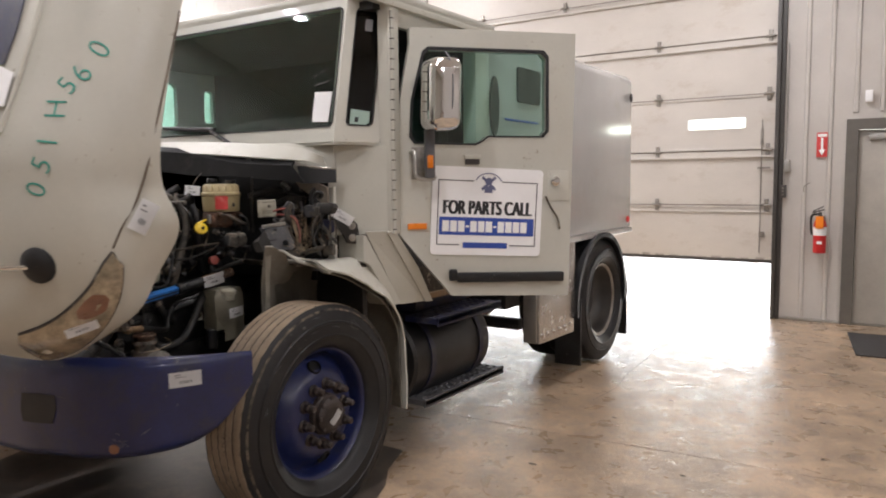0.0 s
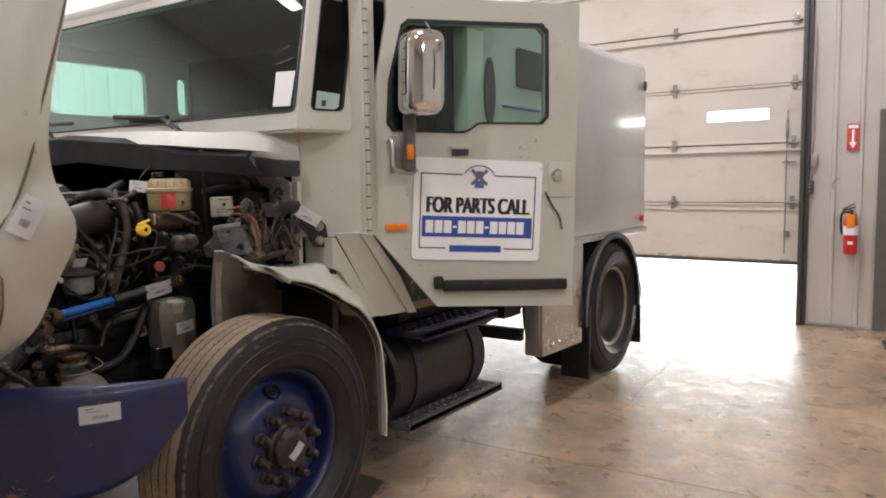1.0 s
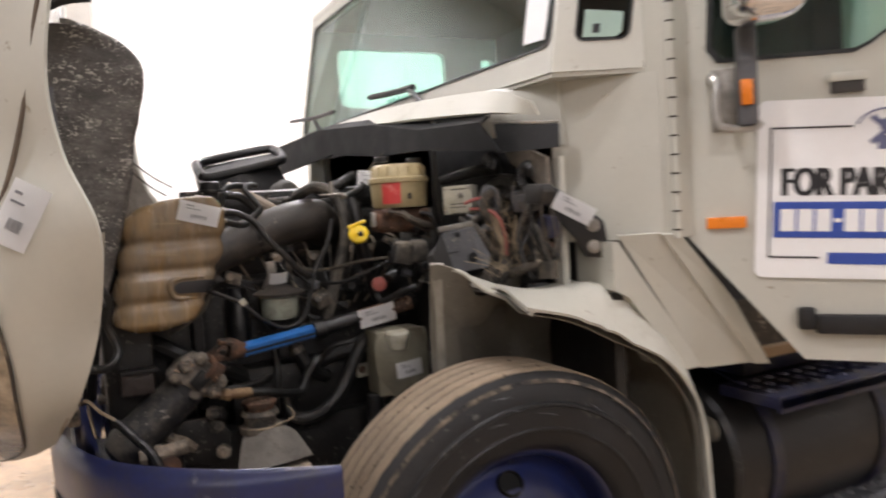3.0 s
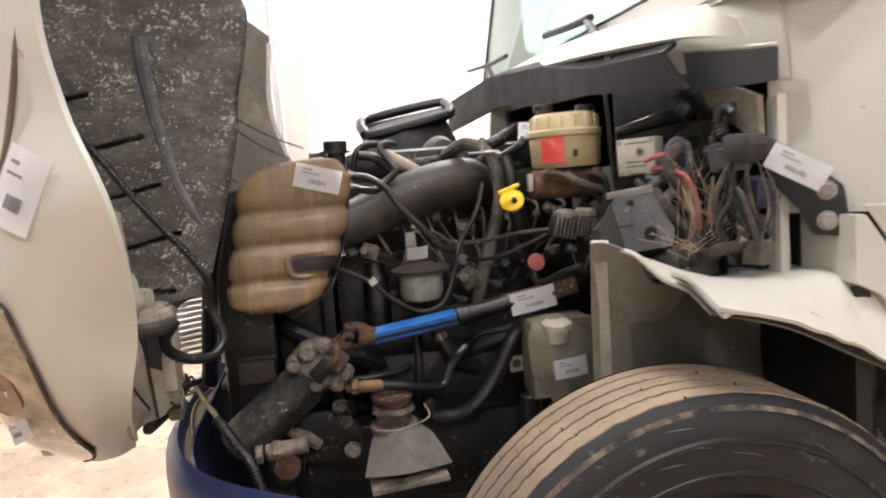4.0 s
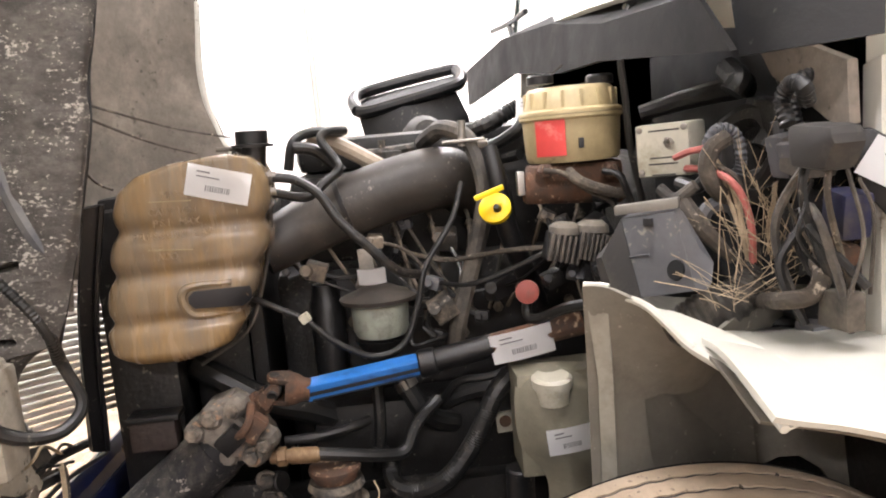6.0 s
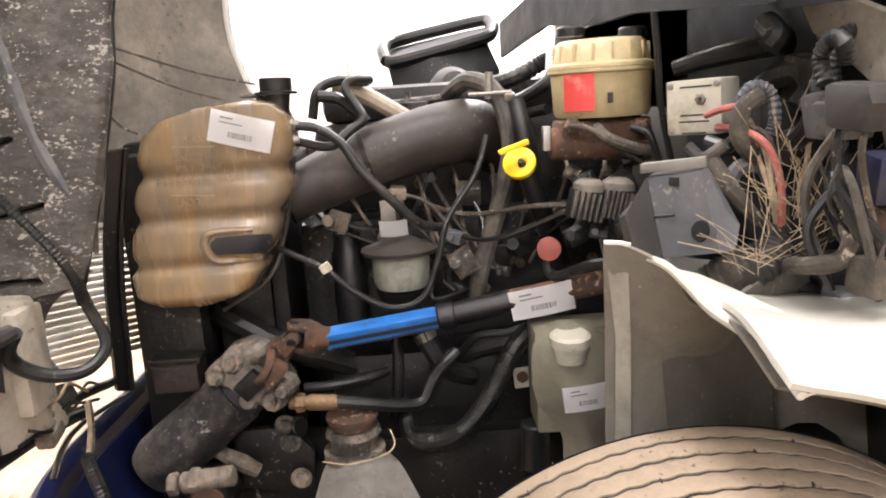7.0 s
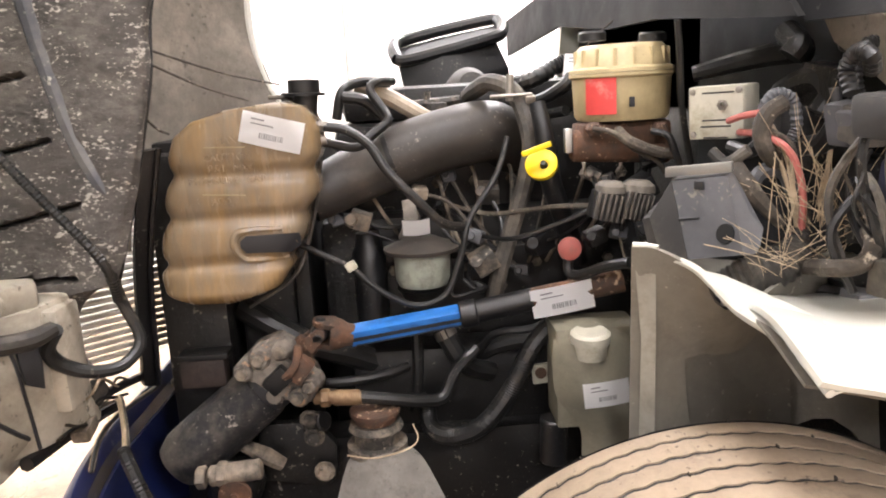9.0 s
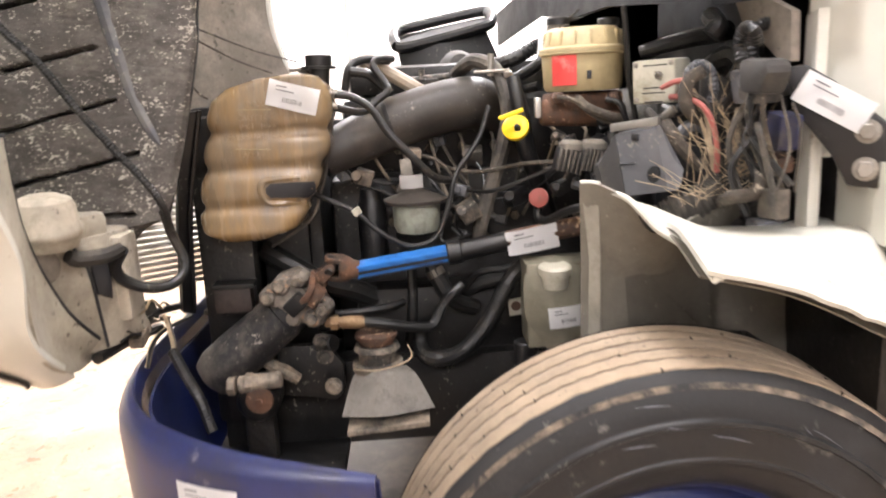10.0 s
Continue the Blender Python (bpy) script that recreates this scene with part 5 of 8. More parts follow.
# ---------- hood, tilted forward ----------
# section lines from the wheel-arch edge round the corner to the nose, bottom to top
hood_rows = [[(-2.47, 1.835, 0.978), (-2.48, 1.79, 0.958), (-2.56, 1.735, 0.942), (-2.87, 1.68, 0.95), (-3.5, 1.63, 0.96)],
             [(-2.25, 1.895, 1.115), (-2.262, 1.8, 1.1), (-2.43, 1.654, 1.075), (-2.8, 1.56, 1.065), (-3.5, 1.509, 1.065)],
             [(-2.18, 1.935, 1.25), (-2.162, 1.79, 1.255), (-2.34, 1.634, 1.235), (-2.78, 1.535, 1.225), (-3.5, 1.479, 1.225)],
             [(-2.07, 1.95, 1.41), (-2.13, 1.79, 1.405), (-2.285, 1.624, 1.385), (-2.75, 1.51, 1.385), (-3.5, 1.459, 1.385)],
             [(-2.085, 1.905, 1.55), (-2.143, 1.77, 1.545), (-2.265, 1.624, 1.545), (-2.75, 1.515, 1.545), (-3.5, 1.464, 1.545)],
             [(-2.07, 1.895, 1.7), (-2.125, 1.78, 1.685), (-2.26, 1.629, 1.685), (-2.75, 1.525, 1.685), (-3.5, 1.474, 1.685)],
             [(-2.07, 1.945, 1.95), (-2.105, 1.835, 1.935), (-2.27, 1.704, 1.935), (-2.75, 1.6, 1.935), (-3.5, 1.539, 1.935)],
             [(-2.07, 2.035, 2.3), (-2.1, 1.93, 2.285), (-2.29, 1.804, 2.285), (-2.75, 1.72, 2.285), (-3.5, 1.659, 2.285)],
             [(-2.09, 2.12, 2.6), (-2.14, 2.04, 2.605), (-2.33, 1.924, 2.625), (-2.75, 1.84, 2.635), (-3.5, 1.799, 2.635)]]
hood = part("hood", loft(hood_rows, 6, 0.012, 6), "paint", truck, "off-white fibreglass hood tilted forward and up, with a stock code in green marker")

part("hood_far_half", loft([[(-7.0 - x, min(y, 1.74) - 0.07, z) for x, y, z in r] for r in hood_rows], 3, 0.012, 3), "paint", hood, "far half of the off-white hood")


E9 = (-1.416, 2.445, 1.480)
liner_rows = []
for z, yr, dx in ((1.2, 1.95, 0.0), (1.32, 1.99, 0.0), (1.43, 2.022, 0.0), (1.54, 2.05, 0.0), (1.62, 2.06, 0.0), (1.7, 2.08, 0.0), (1.8, 2.095, 0.005), (1.86, 2.05, 0.012), (1.895, 1.97, 0.03)):
    drop = 0.05 if z < 1.25 else 0.0
    liner_rows.append([(-2.69 + dx, 1.635, z - drop), (-2.702 + dx, 1.74, z - drop * 0.6), (-2.706 + dx, 1.84, z - drop * 0.3), (-2.708 + dx, yr - 0.03, z), (-2.725 + dx, yr, z)])
rows = [spline(r, 34) for r in liner_rows]
cols = [spline([r[i] for r in rows], 30) for i in range(len(rows[0]))]
base_bm = sheet(cols)
base_tree = BVHTree.FromBMesh(base_bm)
base_bm.free()


def on_liner(p, off=0.0, eye=None):
    e, g = Vector(eye or E9), Vector(p)
    at, nrm, *_ = base_tree.ray_cast(e, (g - e).normalized())
    if at is None:
        at, nrm, *_ = base_tree.find_nearest(g)
    nrm = nrm if nrm.dot(e - at) > 0 else -nrm
    return at + nrm * off


E10 = (-1.204, 2.459, 1.44)
grooves = []
for a, b in (((-2.705, 1.7, 1.624), (-2.705, 1.765, 1.64)), ((-2.705, 1.677, 1.511), (-2.705, 1.86, 1.553)), ((-2.705, 1.655, 1.395), (-2.705, 1.89, 1.447)), ((-2.705, 1.636, 1.283), (-2.705, 1.925, 1.345)), ((-2.705, 1.75, 1.183), (-2.705, 1.889, 1.216)), ((-2.705, 1.72, 1.715), (-2.705, 1.85, 1.743))):
    a, b = Vector(a), Vector(b)
    grooves.append((a + (a - b) * (0.02 if a.y < 1.66 else 0.3), b))
grooves = [(on_liner(a, 0.0, E10), on_liner(b, 0.0, E10)) for a, b in (((-2.5, 1.801, 1.601), (-2.6, 1.813, 1.625)), ((-2.5, 1.784, 1.501), (-2.6, 1.902, 1.539)), ((-2.5, 1.766, 1.401), (-2.6, 1.923, 1.445)), ((-2.5, 1.76, 1.306), (-2.6, 1.955, 1.347)), ((-2.5, 1.875, 1.25), (-2.6, 1.931, 1.234)))]


def carved(q):
    """Pressed grooves and small dents in the liner."""
    d = 0.0
    for a, b in grooves:
        ab = b - a
        k = max(0.0, min(1.0, (q - a).dot(ab) / ab.length_squared))
        d = max(d, 1 - min(1.0, ((q - a - ab * k).length / 0.0105) ** 4))
    return q + Vector((-1.0, -0.1, 0)) * 0.03 * d + 0.002 * noise.noise_vector(q * 9) + 0.0025 * noise.noise_vector(q * 31)


lin = part("hood_liner", sheet([[carved(q) for q in c] for c in cols], 0.006), "liner_black", hood, "black dirt-speckled inner hood liner", angle=0.9)
ridge = [on_liner(p, -0.006) for p in ((-2.705, 1.88, 1.75), (-2.705, 1.885, 1.65), (-2.705, 1.9, 1.553), (-2.705, 1.924, 1.445), (-2.705, 1.954, 1.37), (-2.705, 1.99, 1.318))]
part("liner_ridge", tube(ridge, [0.02, 0.019, 0.017, 0.016, 0.015, 0.014], 10, 6), "ridge_grey", lin, "smooth blue-grey ridge in the liner")
for k in range(210):
    dr = random.Random(k * 7 + 1)
    p = Vector((-2.705, 1.9, 1.48)) + Vector((0, dr.triangular(-0.2, 0.14, 0.03), dr.uniform(-0.25, 0.32)))
    run = [on_liner(p + Vector((0, 0.011 * j + 0.003 * dr.uniform(-1, 1), -0.002 * j + 0.003 * dr.uniform(-1, 1))), 0.0012) for j in range(dr.randrange(3, 7))]
    if all((a - b).length < 0.05 for a, b in zip(run, run[1:])):
        part("mud_run", tube([carved(q) + Vector((0.0025, 0, 0)) for q in run], [0.0003, 0.0007, 0.0004], 5, 3), "mud", lin)
part("liner_lip", tube([cols[-1][k] for k in range(0, len(cols[-1]), 10)], 0.004, 6, 3), "plastic", lin, "rolled edge of the liner")
part("hood_wire", tube([(-2.66, 1.64, 1.71), (-2.655, 1.68, 1.645), (-2.65, 1.72, 1.585), (-2.64, 1.783, 1.518), (-2.635, 1.842, 1.43), (-2.635, 1.895, 1.358), (-2.64, 1.95, 1.283), (-2.65, 1.972, 1.232), (-2.68, 1.965, 1.185)], 0.0085, 8, 9, 0.0014, 0.006), "hose", hood, "black corrugated headlamp cable")
part("liner_band", tube([(-2.72, 1.945, 1.216), (-2.725, 1.89, 1.195), (-2.73, 1.859, 1.146), (-2.73, 1.857, 1.09), (-2.735, 1.876, 1.052)], [0.012, 0.014, 0.013, 0.011, 0.008], 8, 7), "liner_black", lin, "black rim of the opening in the liner")
nose = part("hood_nose_panel", loft([[(-2.780, 1.952, 1.244), (-3.000, 1.863, 1.253), (-3.300, 2.150, 1.481)], [(-2.740, 2.006, 1.495), (-3.000, 1.882, 1.528), (-3.300, 2.127, 1.521)], [(-2.720, 2.038, 1.656), (-3.000, 1.902, 1.713), (-3.300, 2.105, 1.605)], [(-2.720, 2.037, 1.820), (-3.000, 1.922, 1.868), (-3.300, 2.098, 1.699)], [(-2.800, 1.979, 1.908), (-3.000, 1.932, 1.971), (-3.300, 2.113, 1.843)]], 5, 0.008, 6, 0.012), "nose", hood, "dusty grey-brown inside of the hood nose")
part("nose_flange", tube([(-3.290, 2.158, 1.478), (-3.290, 2.130, 1.521), (-3.290, 2.108, 1.604), (-3.290, 2.102, 1.698), (-3.290, 2.114, 1.830)], 0.008, 8), "paint_dusty", nose)
part("nose_fold", tube([(-2.760, 1.989, 1.415), (-2.780, 2.002, 1.598), (-2.760, 2.024, 1.720)], 0.018, 8, 6), "paint_dusty", nose, "pale moulded fold")
for a, b in (((-2.740, 2.052, 1.575), (-3.100, 2.188, 1.517)), ((-2.740, 2.046, 1.555), (-2.950, 2.152, 1.489)), ((-2.760, 2.017, 1.475), (-2.840, 2.030, 1.439))):
    part("release_wire", tube([a, Vector(a).lerp(Vector(b), 0.5) - Vector((0, 0, 0.006)), b], 0.0022, 6), "tape", hood)
# headlamp pod on the hood corner
hood_tree = BVHTree.FromPolygons([v.co for v in hood.data.vertices], [tuple(p.vertices) for p in hood.data.polygons])
E0 = (0.048, 0.351, 1.550)


def on_skin(p, off=0.004):
    """Where the line from the first eye through p meets the outside of the hood."""
    e, g = Vector(E0), Vector(p)
    at, nrm, *_ = hood_tree.ray_cast(e, (g - e).normalized())
    if at is None:
        at, nrm, *_ = hood_tree.find_nearest(g)
    nrm = nrm if nrm.dot(e - at) > 0 else -nrm
    return at + nrm * off


upper = [(-2.45, 1.6, 1.063), (-2.325, 1.6, 1.097), (-2.205, 1.6, 1.144), (-2.09, 1.6, 1.207), (-2.011, 1.6, 1.264), (-1.948, 1.6, 1.326), (-1.904, 1.6, 1.358)]
lower = [(-2.43, 1.6, 1.025), (-2.319, 1.6, 1.0), (-2.202, 1.6, 1.021), (-2.073, 1.6, 1.071), (-1.949, 1.6, 1.151), (-1.878, 1.6, 1.24), (-1.86, 1.6, 1.323)]
up_s, lo_s = spline(upper, 4), spline(lower, 4)
hl = part("headlamp", sheet([[on_skin(a.lerp(b, k / 8), 0.004 + 0.012 * math.sin(math.pi * k / 8)) for k in range(9)] for a, b in zip(up_s, lo_s)], 0.004), "lens", hood, "large yellowed headlamp lens")
rim = [on_skin(p, 0.006) for p in up_s[::2] + [Vector((-1.884, 1.600, 1.334))] + lo_s[::-2]]
part("lamp_rim", tube(rim + rim[:1], 0.0035, 8, 2), "tape", hl, "brown lens rim")
# Black tube draws the shadow line over the lens.
part("lamp_shadow_gap", tube([on_skin(p, 0.001) for p in up_s[::2]], 0.007, 6, 2), "ink", hl, "black strip painted as the shadow above the lens")
turn = [(on_skin(a, 0.0185), on_skin(b, 0.0185)) for a, b in (((-2.099, 1.6, 1.18), (-2.094, 1.6, 1.16)), ((-2.06, 1.6, 1.212), (-2.06, 1.6, 1.16)), ((-2.013, 1.6, 1.236), (-2.019, 1.6, 1.17)), ((-1.95, 1.6, 1.24), (-1.965, 1.6, 1.19)), ((-1.933, 1.6, 1.23), (-1.95, 1.6, 1.2)))]
part("turn_lens", sheet([[a.lerp(b, k / 4) for k in range(5)] for a, b in turn], 0.003), "amber_lens", hl, "amber turn signal inside the lamp")
lc = on_skin((-2.082, 1.600, 1.135), 0.022)
tag_on(hl, lc, on_skin((-2.000, 1.600, 1.159)) - on_skin((-2.167, 1.600, 1.109)), (-0.2, -0.3, 0.9), 0.115, 0.04)
RO = [(-2.07, 1.95, 1.41), (-2.12, 1.943, 1.33), (-2.175, 1.93, 1.25), (-2.215, 1.91, 1.18), (-2.255, 1.89, 1.112), (-2.33, 1.862, 1.04), (-2.44, 1.842, 0.985), (-2.55, 1.815, 0.958), (-2.68, 1.78, 0.935)]
RI = [(-2.32, 1.86, 1.4), (-2.36, 1.84, 1.315), (-2.39, 1.828, 1.255), (-2.425, 1.82, 1.2), (-2.455, 1.82, 1.147), (-2.5, 1.828, 1.073), (-2.565, 1.838, 1.008), (-2.63, 1.83, 0.972), (-2.72, 1.8, 0.945)]
part("hood_return", loft([[a, tuple(Vector(a).lerp(Vector(b), 0.5) + Vector((-0.012, -0.018, -0.006))), b] for a, b in zip(RO, RI)], 5, 0.006, 5), "return_dust", hood, "dusty tan inner return of the hood corner")
# Black tube draws the shaded gap beside the housing; nothing is cut.
part("return_seam", tube([Vector(p) + Vector((0.002, 0.004, 0.003)) for p in RI[:8]], 0.0045, 6, 5), "ink", hood, "black strip standing for the shaded gap along the headlamp housing")
pod = part("headlamp_bucket", merge(prism([(-2.44, 1.68), (-2.45, 1.79), (-2.53, 1.81), (-2.6, 1.865), (-2.69, 1.885), (-2.73, 1.86), (-2.73, 1.68)], "z", 0.975, 1.2, 0.014), prism([(-2.545, 1.8), (-2.56, 1.83), (-2.625, 1.868), (-2.66, 1.85), (-2.66, 1.75), (-2.56, 1.74)], "z", 1.19, 1.238, 0.012), box(-2.7, -2.62, 1.86, 1.893, 1.02, 1.19, 0.01)), "pod", hood, "dusty beige back of the headlamp housing")
part("bulb_cover", lathe([(0.0, 0.05), (0.012, 0.052), (0.02, 0.058), (0.024, 0.06), (0.034, 0.06), (0.042, 0.055), (0.07, 0.053), (0.084, 0.047), (0.092, 0.03), (0.094, 0.0)], (-2.515, 1.808, 1.198), (0.1, 0.05, 1), 28), "pod", pod, "grey ribbed bulb cover")
part("pod_boss", lathe([(0.0, 0.03), (0.004, 0.03), (0.006, 0.022), (0.0062, 0.0)], (-2.49, 1.806, 1.165), (0.5, 1, 0), 16), "nose", pod, "round moulded boss")
part("pod_seam", tube([(-2.546, 1.833, 1.19), (-2.562, 1.848, 1.14), (-2.57, 1.853, 1.06), (-2.575, 1.857, 0.985)], 0.003, 6), "ink", pod)
# Solid black insert; the opening's shade is only coloured on.
part("pod_hole", prism([(1.075, -0.012), (1.09, 0.014), (1.16, 0.02), (1.168, -0.01), (1.13, -0.016)], "z", -0.006, 0.004, 0.002, frame_of((-2.585, 1.862, 0), (0, 0, 1), (0.7, -0.6, 0))), "ink", pod, "black insert painted as the shaded lamp opening")
part("lamp_connector", tube([(-2.505, 1.842, 1.180), (-2.520, 1.852, 1.170), (-2.550, 1.887, 1.168), (-2.580, 1.906, 1.174)], [0.012, 0.015, 0.015, 0.012], 10, 5), "hose_dusty", pod, "grey taped lamp cable")
part("lamp_connector", tube([(-2.580, 1.908, 1.172), (-2.600, 1.881, 1.134), (-2.620, 1.889, 1.102), (-2.640, 1.926, 1.080), (-2.670, 1.964, 1.079), (-2.700, 1.983, 1.110), (-2.700, 1.963, 1.174), (-2.680, 1.960, 1.225)], [0.012, 0.012, 0.012, 0.011, 0.0105, 0.01, 0.01, 0.01], 10, 6), "hose", pod, "black lamp cable")
part("lamp_cable_arch", tube([(-2.720, 1.870, 1.063), (-2.740, 1.846, 1.107), (-2.760, 1.852, 1.155), (-2.770, 1.883, 1.188), (-2.770, 1.932, 1.206)], [0.012, 0.014, 0.014, 0.012, 0.01], 10, 6), "liner_black", pod)
gr = part("hood_grille", merge(tube([(-2.8, 1.735, 0.99), (-2.8, 1.755, 1.29)], 0.008, 6, straight=True), tube([(-3.05, 1.932, 0.97), (-3.05, 1.947, 1.28)], 0.008, 6, straight=True)), "grille_lit", hood, "ribbed grille seen through the hood, whitened as if lit")
for k in range(19):
    z = 1.005 + 0.0145 * k
    part("grille_slat", tube([(-2.8, 1.735 + 0.0011 * k, z + 0.012), (-2.93, 1.84 + 0.001 * k, z + 0.002), (-3.05, 1.932 + 0.0008 * k, z - 0.008)], [0.0056, 0.0056, 0.0056], 6, straight=True), "grille_lit", gr)
# brackets and loose plugs between headlamp and bumper
for a, b, r in (((-2.56, 1.84, 0.968), (-2.87, 1.85, 0.925), 0.012), ((-2.62, 1.86, 1.0), (-2.95, 1.885, 0.955), 0.009), ((-2.63, 1.87, 1.03), (-2.78, 1.87, 0.985), 0.007)):
    part("lamp_bracket", tube([a, Vector(a).lerp(Vector(b), 0.5) + Vector((0, 0.004, 0.008)), b], r, 8, 5), "plastic", pod, "black bracket below the headlamp")
for c, sz, rot, mt in (((-2.66, 1.868, 1.045), (0.05, 0.03, 0.05), (0, 20, 10), "pod"), ((-2.71, 1.872, 0.985), (0.03, 0.025, 0.06), (0, 35, 0), "pod"), ((-2.75, 1.87, 1.0), (0.05, 0.03, 0.03), (10, 20, 0), "hose_dusty"), ((-2.69, 1.872, 0.962), (0.05, 0.03, 0.025), (0, 15, 0), "iron_dusty")):
    part("lamp_plug", brick(c, sz, rot, 0.006), mt, pod, "dusty lamp plug")
for k in range(5):
    wr_ = random.Random(k + 3)
    a = Vector((-2.6 - 0.03 * k, 1.872, 0.985 + 0.012 * (k % 3)))
    part("plug_wire", tube([a, a + Vector((-0.05, wr_.uniform(0.0, 0.02), wr_.uniform(-0.03, 0.02))), a + Vector((-0.1, 0.01, wr_.uniform(-0.05, 0.03))), a + Vector((-0.16, 0.012, -0.03))], 0.003, 6, 5), ("hose", "tape", "straw")[k % 3], pod)
# hood mirror mount, lifting stop, marker code
MP = on_skin((-2.215, 1.550, 1.309), 0.0)
MN = (on_skin((-2.215, 1.550, 1.309), 1.0) - MP).normalized()
hm = part("hood_mirror_mount", lathe([(-0.02, 0.062), (0.008, 0.06), (0.022, 0.045), (0.03, 0.02), (0.031, 0.0)], MP, MN, 24), "rubber", hood, "black round mirror mount")
part("mirror_rod", rod(MP + MN * 0.02, MP + MN * 0.05 + Vector((-0.34, -0.16, 0.0)), 0.0085, 12), "chrome", hm, "chrome mirror rod")
part("hood_rest", lathe([(0, 0.02), (0.012, 0.018), (0.014, 0.0)], (-2.19, 1.84, 2.21), (1, -0.3, 0), 12), "rust", hood)
marks = [on_skin(p, 0.002) for p in ((-2.195, 1.550, 1.540), (-2.159, 1.550, 1.612), (-2.118, 1.550, 1.679), (-2.063, 1.550, 1.772), (-2.001, 1.550, 1.832), (-1.926, 1.550, 1.860), (-1.835, 1.550, 1.916))]
for k, ch in enumerate("05IH560"):
    p = marks[k]
    u = marks[min(k + 1, 6)] - marks[max(k - 1, 0)]
    nrm = (on_skin(p, 1.0) - on_skin(p, 0.0)).normalized()
    v = nrm.cross(u.normalized())
    letters("marker_letter", ch, 0.1, frame_of(p, u, v) @ Matrix.Rotation(radians((4, -6, 5, 10, -4, 8, 2)[k]), 4, "Z") @ Matrix.Diagonal((0.95, 1.05, 1, 1)), "marker", hood, "green handwritten character", 0.0006, thin=0.0016)
part("hood_seam", tube([on_skin(p, -0.0015) for p in ((-1.691, 1.700, 2.026), (-1.745, 1.700, 1.894), (-1.807, 1.700, 1.748), (-1.864, 1.700, 1.610), (-1.933, 1.700, 1.496), (-2.010, 1.700, 1.418), (-2.059, 1.700, 1.355))], 0.0042, 6, 6), "joint", hood, "dark parting seam of the hood corner")
part("hood_brace", tube([(-2.850, 1.829, 1.965), (-2.850, 1.884, 1.973), (-2.850, 1.940, 1.995), (-2.850, 1.999, 1.999)], [0.014, 0.014, 0.012, 0.006], 8, 4), "plastic", hood, "black curved hood brace")
pt = on_skin((-1.897, 1.700, 1.456), 0.003)
pn = (on_skin((-1.897, 1.700, 1.456), 1.0) - pt).normalized()
u = Vector((0, 0, 1)).cross(pn).normalized()
v = pn.cross(u)
tag_on(hood, pt, u * 0.87 + v * -0.49, v * 0.87 + u * 0.49, 0.062, 0.108)
# ridge, dark vent and card on the upper hood
part("hood_ridge", tube([on_skin(p) for p in ((-2.487, 1.600, 1.725), (-2.352, 1.600, 1.887), (-2.254, 1.600, 2.015), (-2.177, 1.600, 2.138))], 0.009, 8), "paint", hood, "raised seam along the hood")
part("hood_vent", sheet([[on_skin(a), on_skin(Vector(a).lerp(Vector(b), 0.5)), on_skin(b)] for a, b in (((-2.773, 1.600, 1.941), (-2.432, 1.600, 1.938)), ((-2.754, 1.600, 2.072), (-2.344, 1.600, 2.034)), ((-2.732, 1.600, 2.220), (-2.265, 1.600, 2.150)))], 0.003), "blue_worn", hood, "dark vent panel in the hood")
part("hood_card", sheet([[on_skin((-2.556, 1.600, 1.821), 0.012), on_skin((-2.442, 1.600, 1.801), 0.012)], [on_skin((-2.468, 1.600, 1.937), 0.012), on_skin((-2.364, 1.600, 1.902), 0.012)]], 0.002), "paper", hood, "white card taped to the hood")

# ---------- bumper ----------
NEAR = [(-2.2, 2.375), (-2.225, 2.25), (-2.265, 2.12), (-2.345, 1.99), (-2.45, 1.91), (-2.58, 1.86), (-2.75, 1.825), (-2.95, 1.805)]
plan = NEAR + [(-3.5, 1.79)] + [(-7.0 - x, y) for x, y in NEAR[::-1]]


TOPZ = (0.88, 0.89, 0.9, 0.91, 0.91, 0.905, 0.895, 0.88, 0.865)
LOWZ = (0.74, 0.605, 0.545, 0.525, 0.515, 0.505, 0.495, 0.475, 0.46)


def bump_row(v, inset):
    """A line along the bumper, v of the way up, set in towards the truck."""
    out = []
    for i, (x, y) in enumerate(plan):
        j = min(i, len(plan) - 1 - i)
        d = Vector((-3.5 - x, 2.7 - y)).normalized() * (0.3, 0.62, 0.85)[j] if j < 3 else Vector((-3.5 - x, 2.7 - y)).normalized()
        out.append((x + d.x * inset, y + d.y * inset, LOWZ[j] + (TOPZ[j] - LOWZ[j]) * v))
    return out


BUMP_SCRATCH = [((-2.3, 1.97, 0.66), 0.07, 0.55), ((-2.31, 1.97, 0.652), 0.05, 0.6), ((-2.62, 1.83, 0.76), 0.1, 0.02)]
bumper = part("bumper", loft([bump_row(0, 0.06), bump_row(0.05, 0.028), bump_row(0.12, 0.014), bump_row(0.4, 0.008), bump_row(0.85, 0.0), bump_row(0.96, 0.012), bump_row(1.0, 0.035), bump_row(0.93, 0.05)], 3, 0.006, 6), "blue", truck, "dark blue steel front bumper")
for k in range(16):
    sr = random.Random(k + 70)
    p = (-2.36 - sr.uniform(0.0, 0.12), 1.95 - 0.06 * sr.random(), 0.585 + 0.03 * sr.random())
    BUMP_SCRATCH.append((p, sr.uniform(0.01, 0.035), sr.uniform(-0.2, 0.35)))
part("bumper_inner", loft([bump_row(0.15, 0.16), bump_row(0.5, 0.09), bump_row(0.8, 0.068), bump_row(0.88, 0.062)], 3, 0.006, 5), "blue", bumper, "dark blue inner face of the bumper")
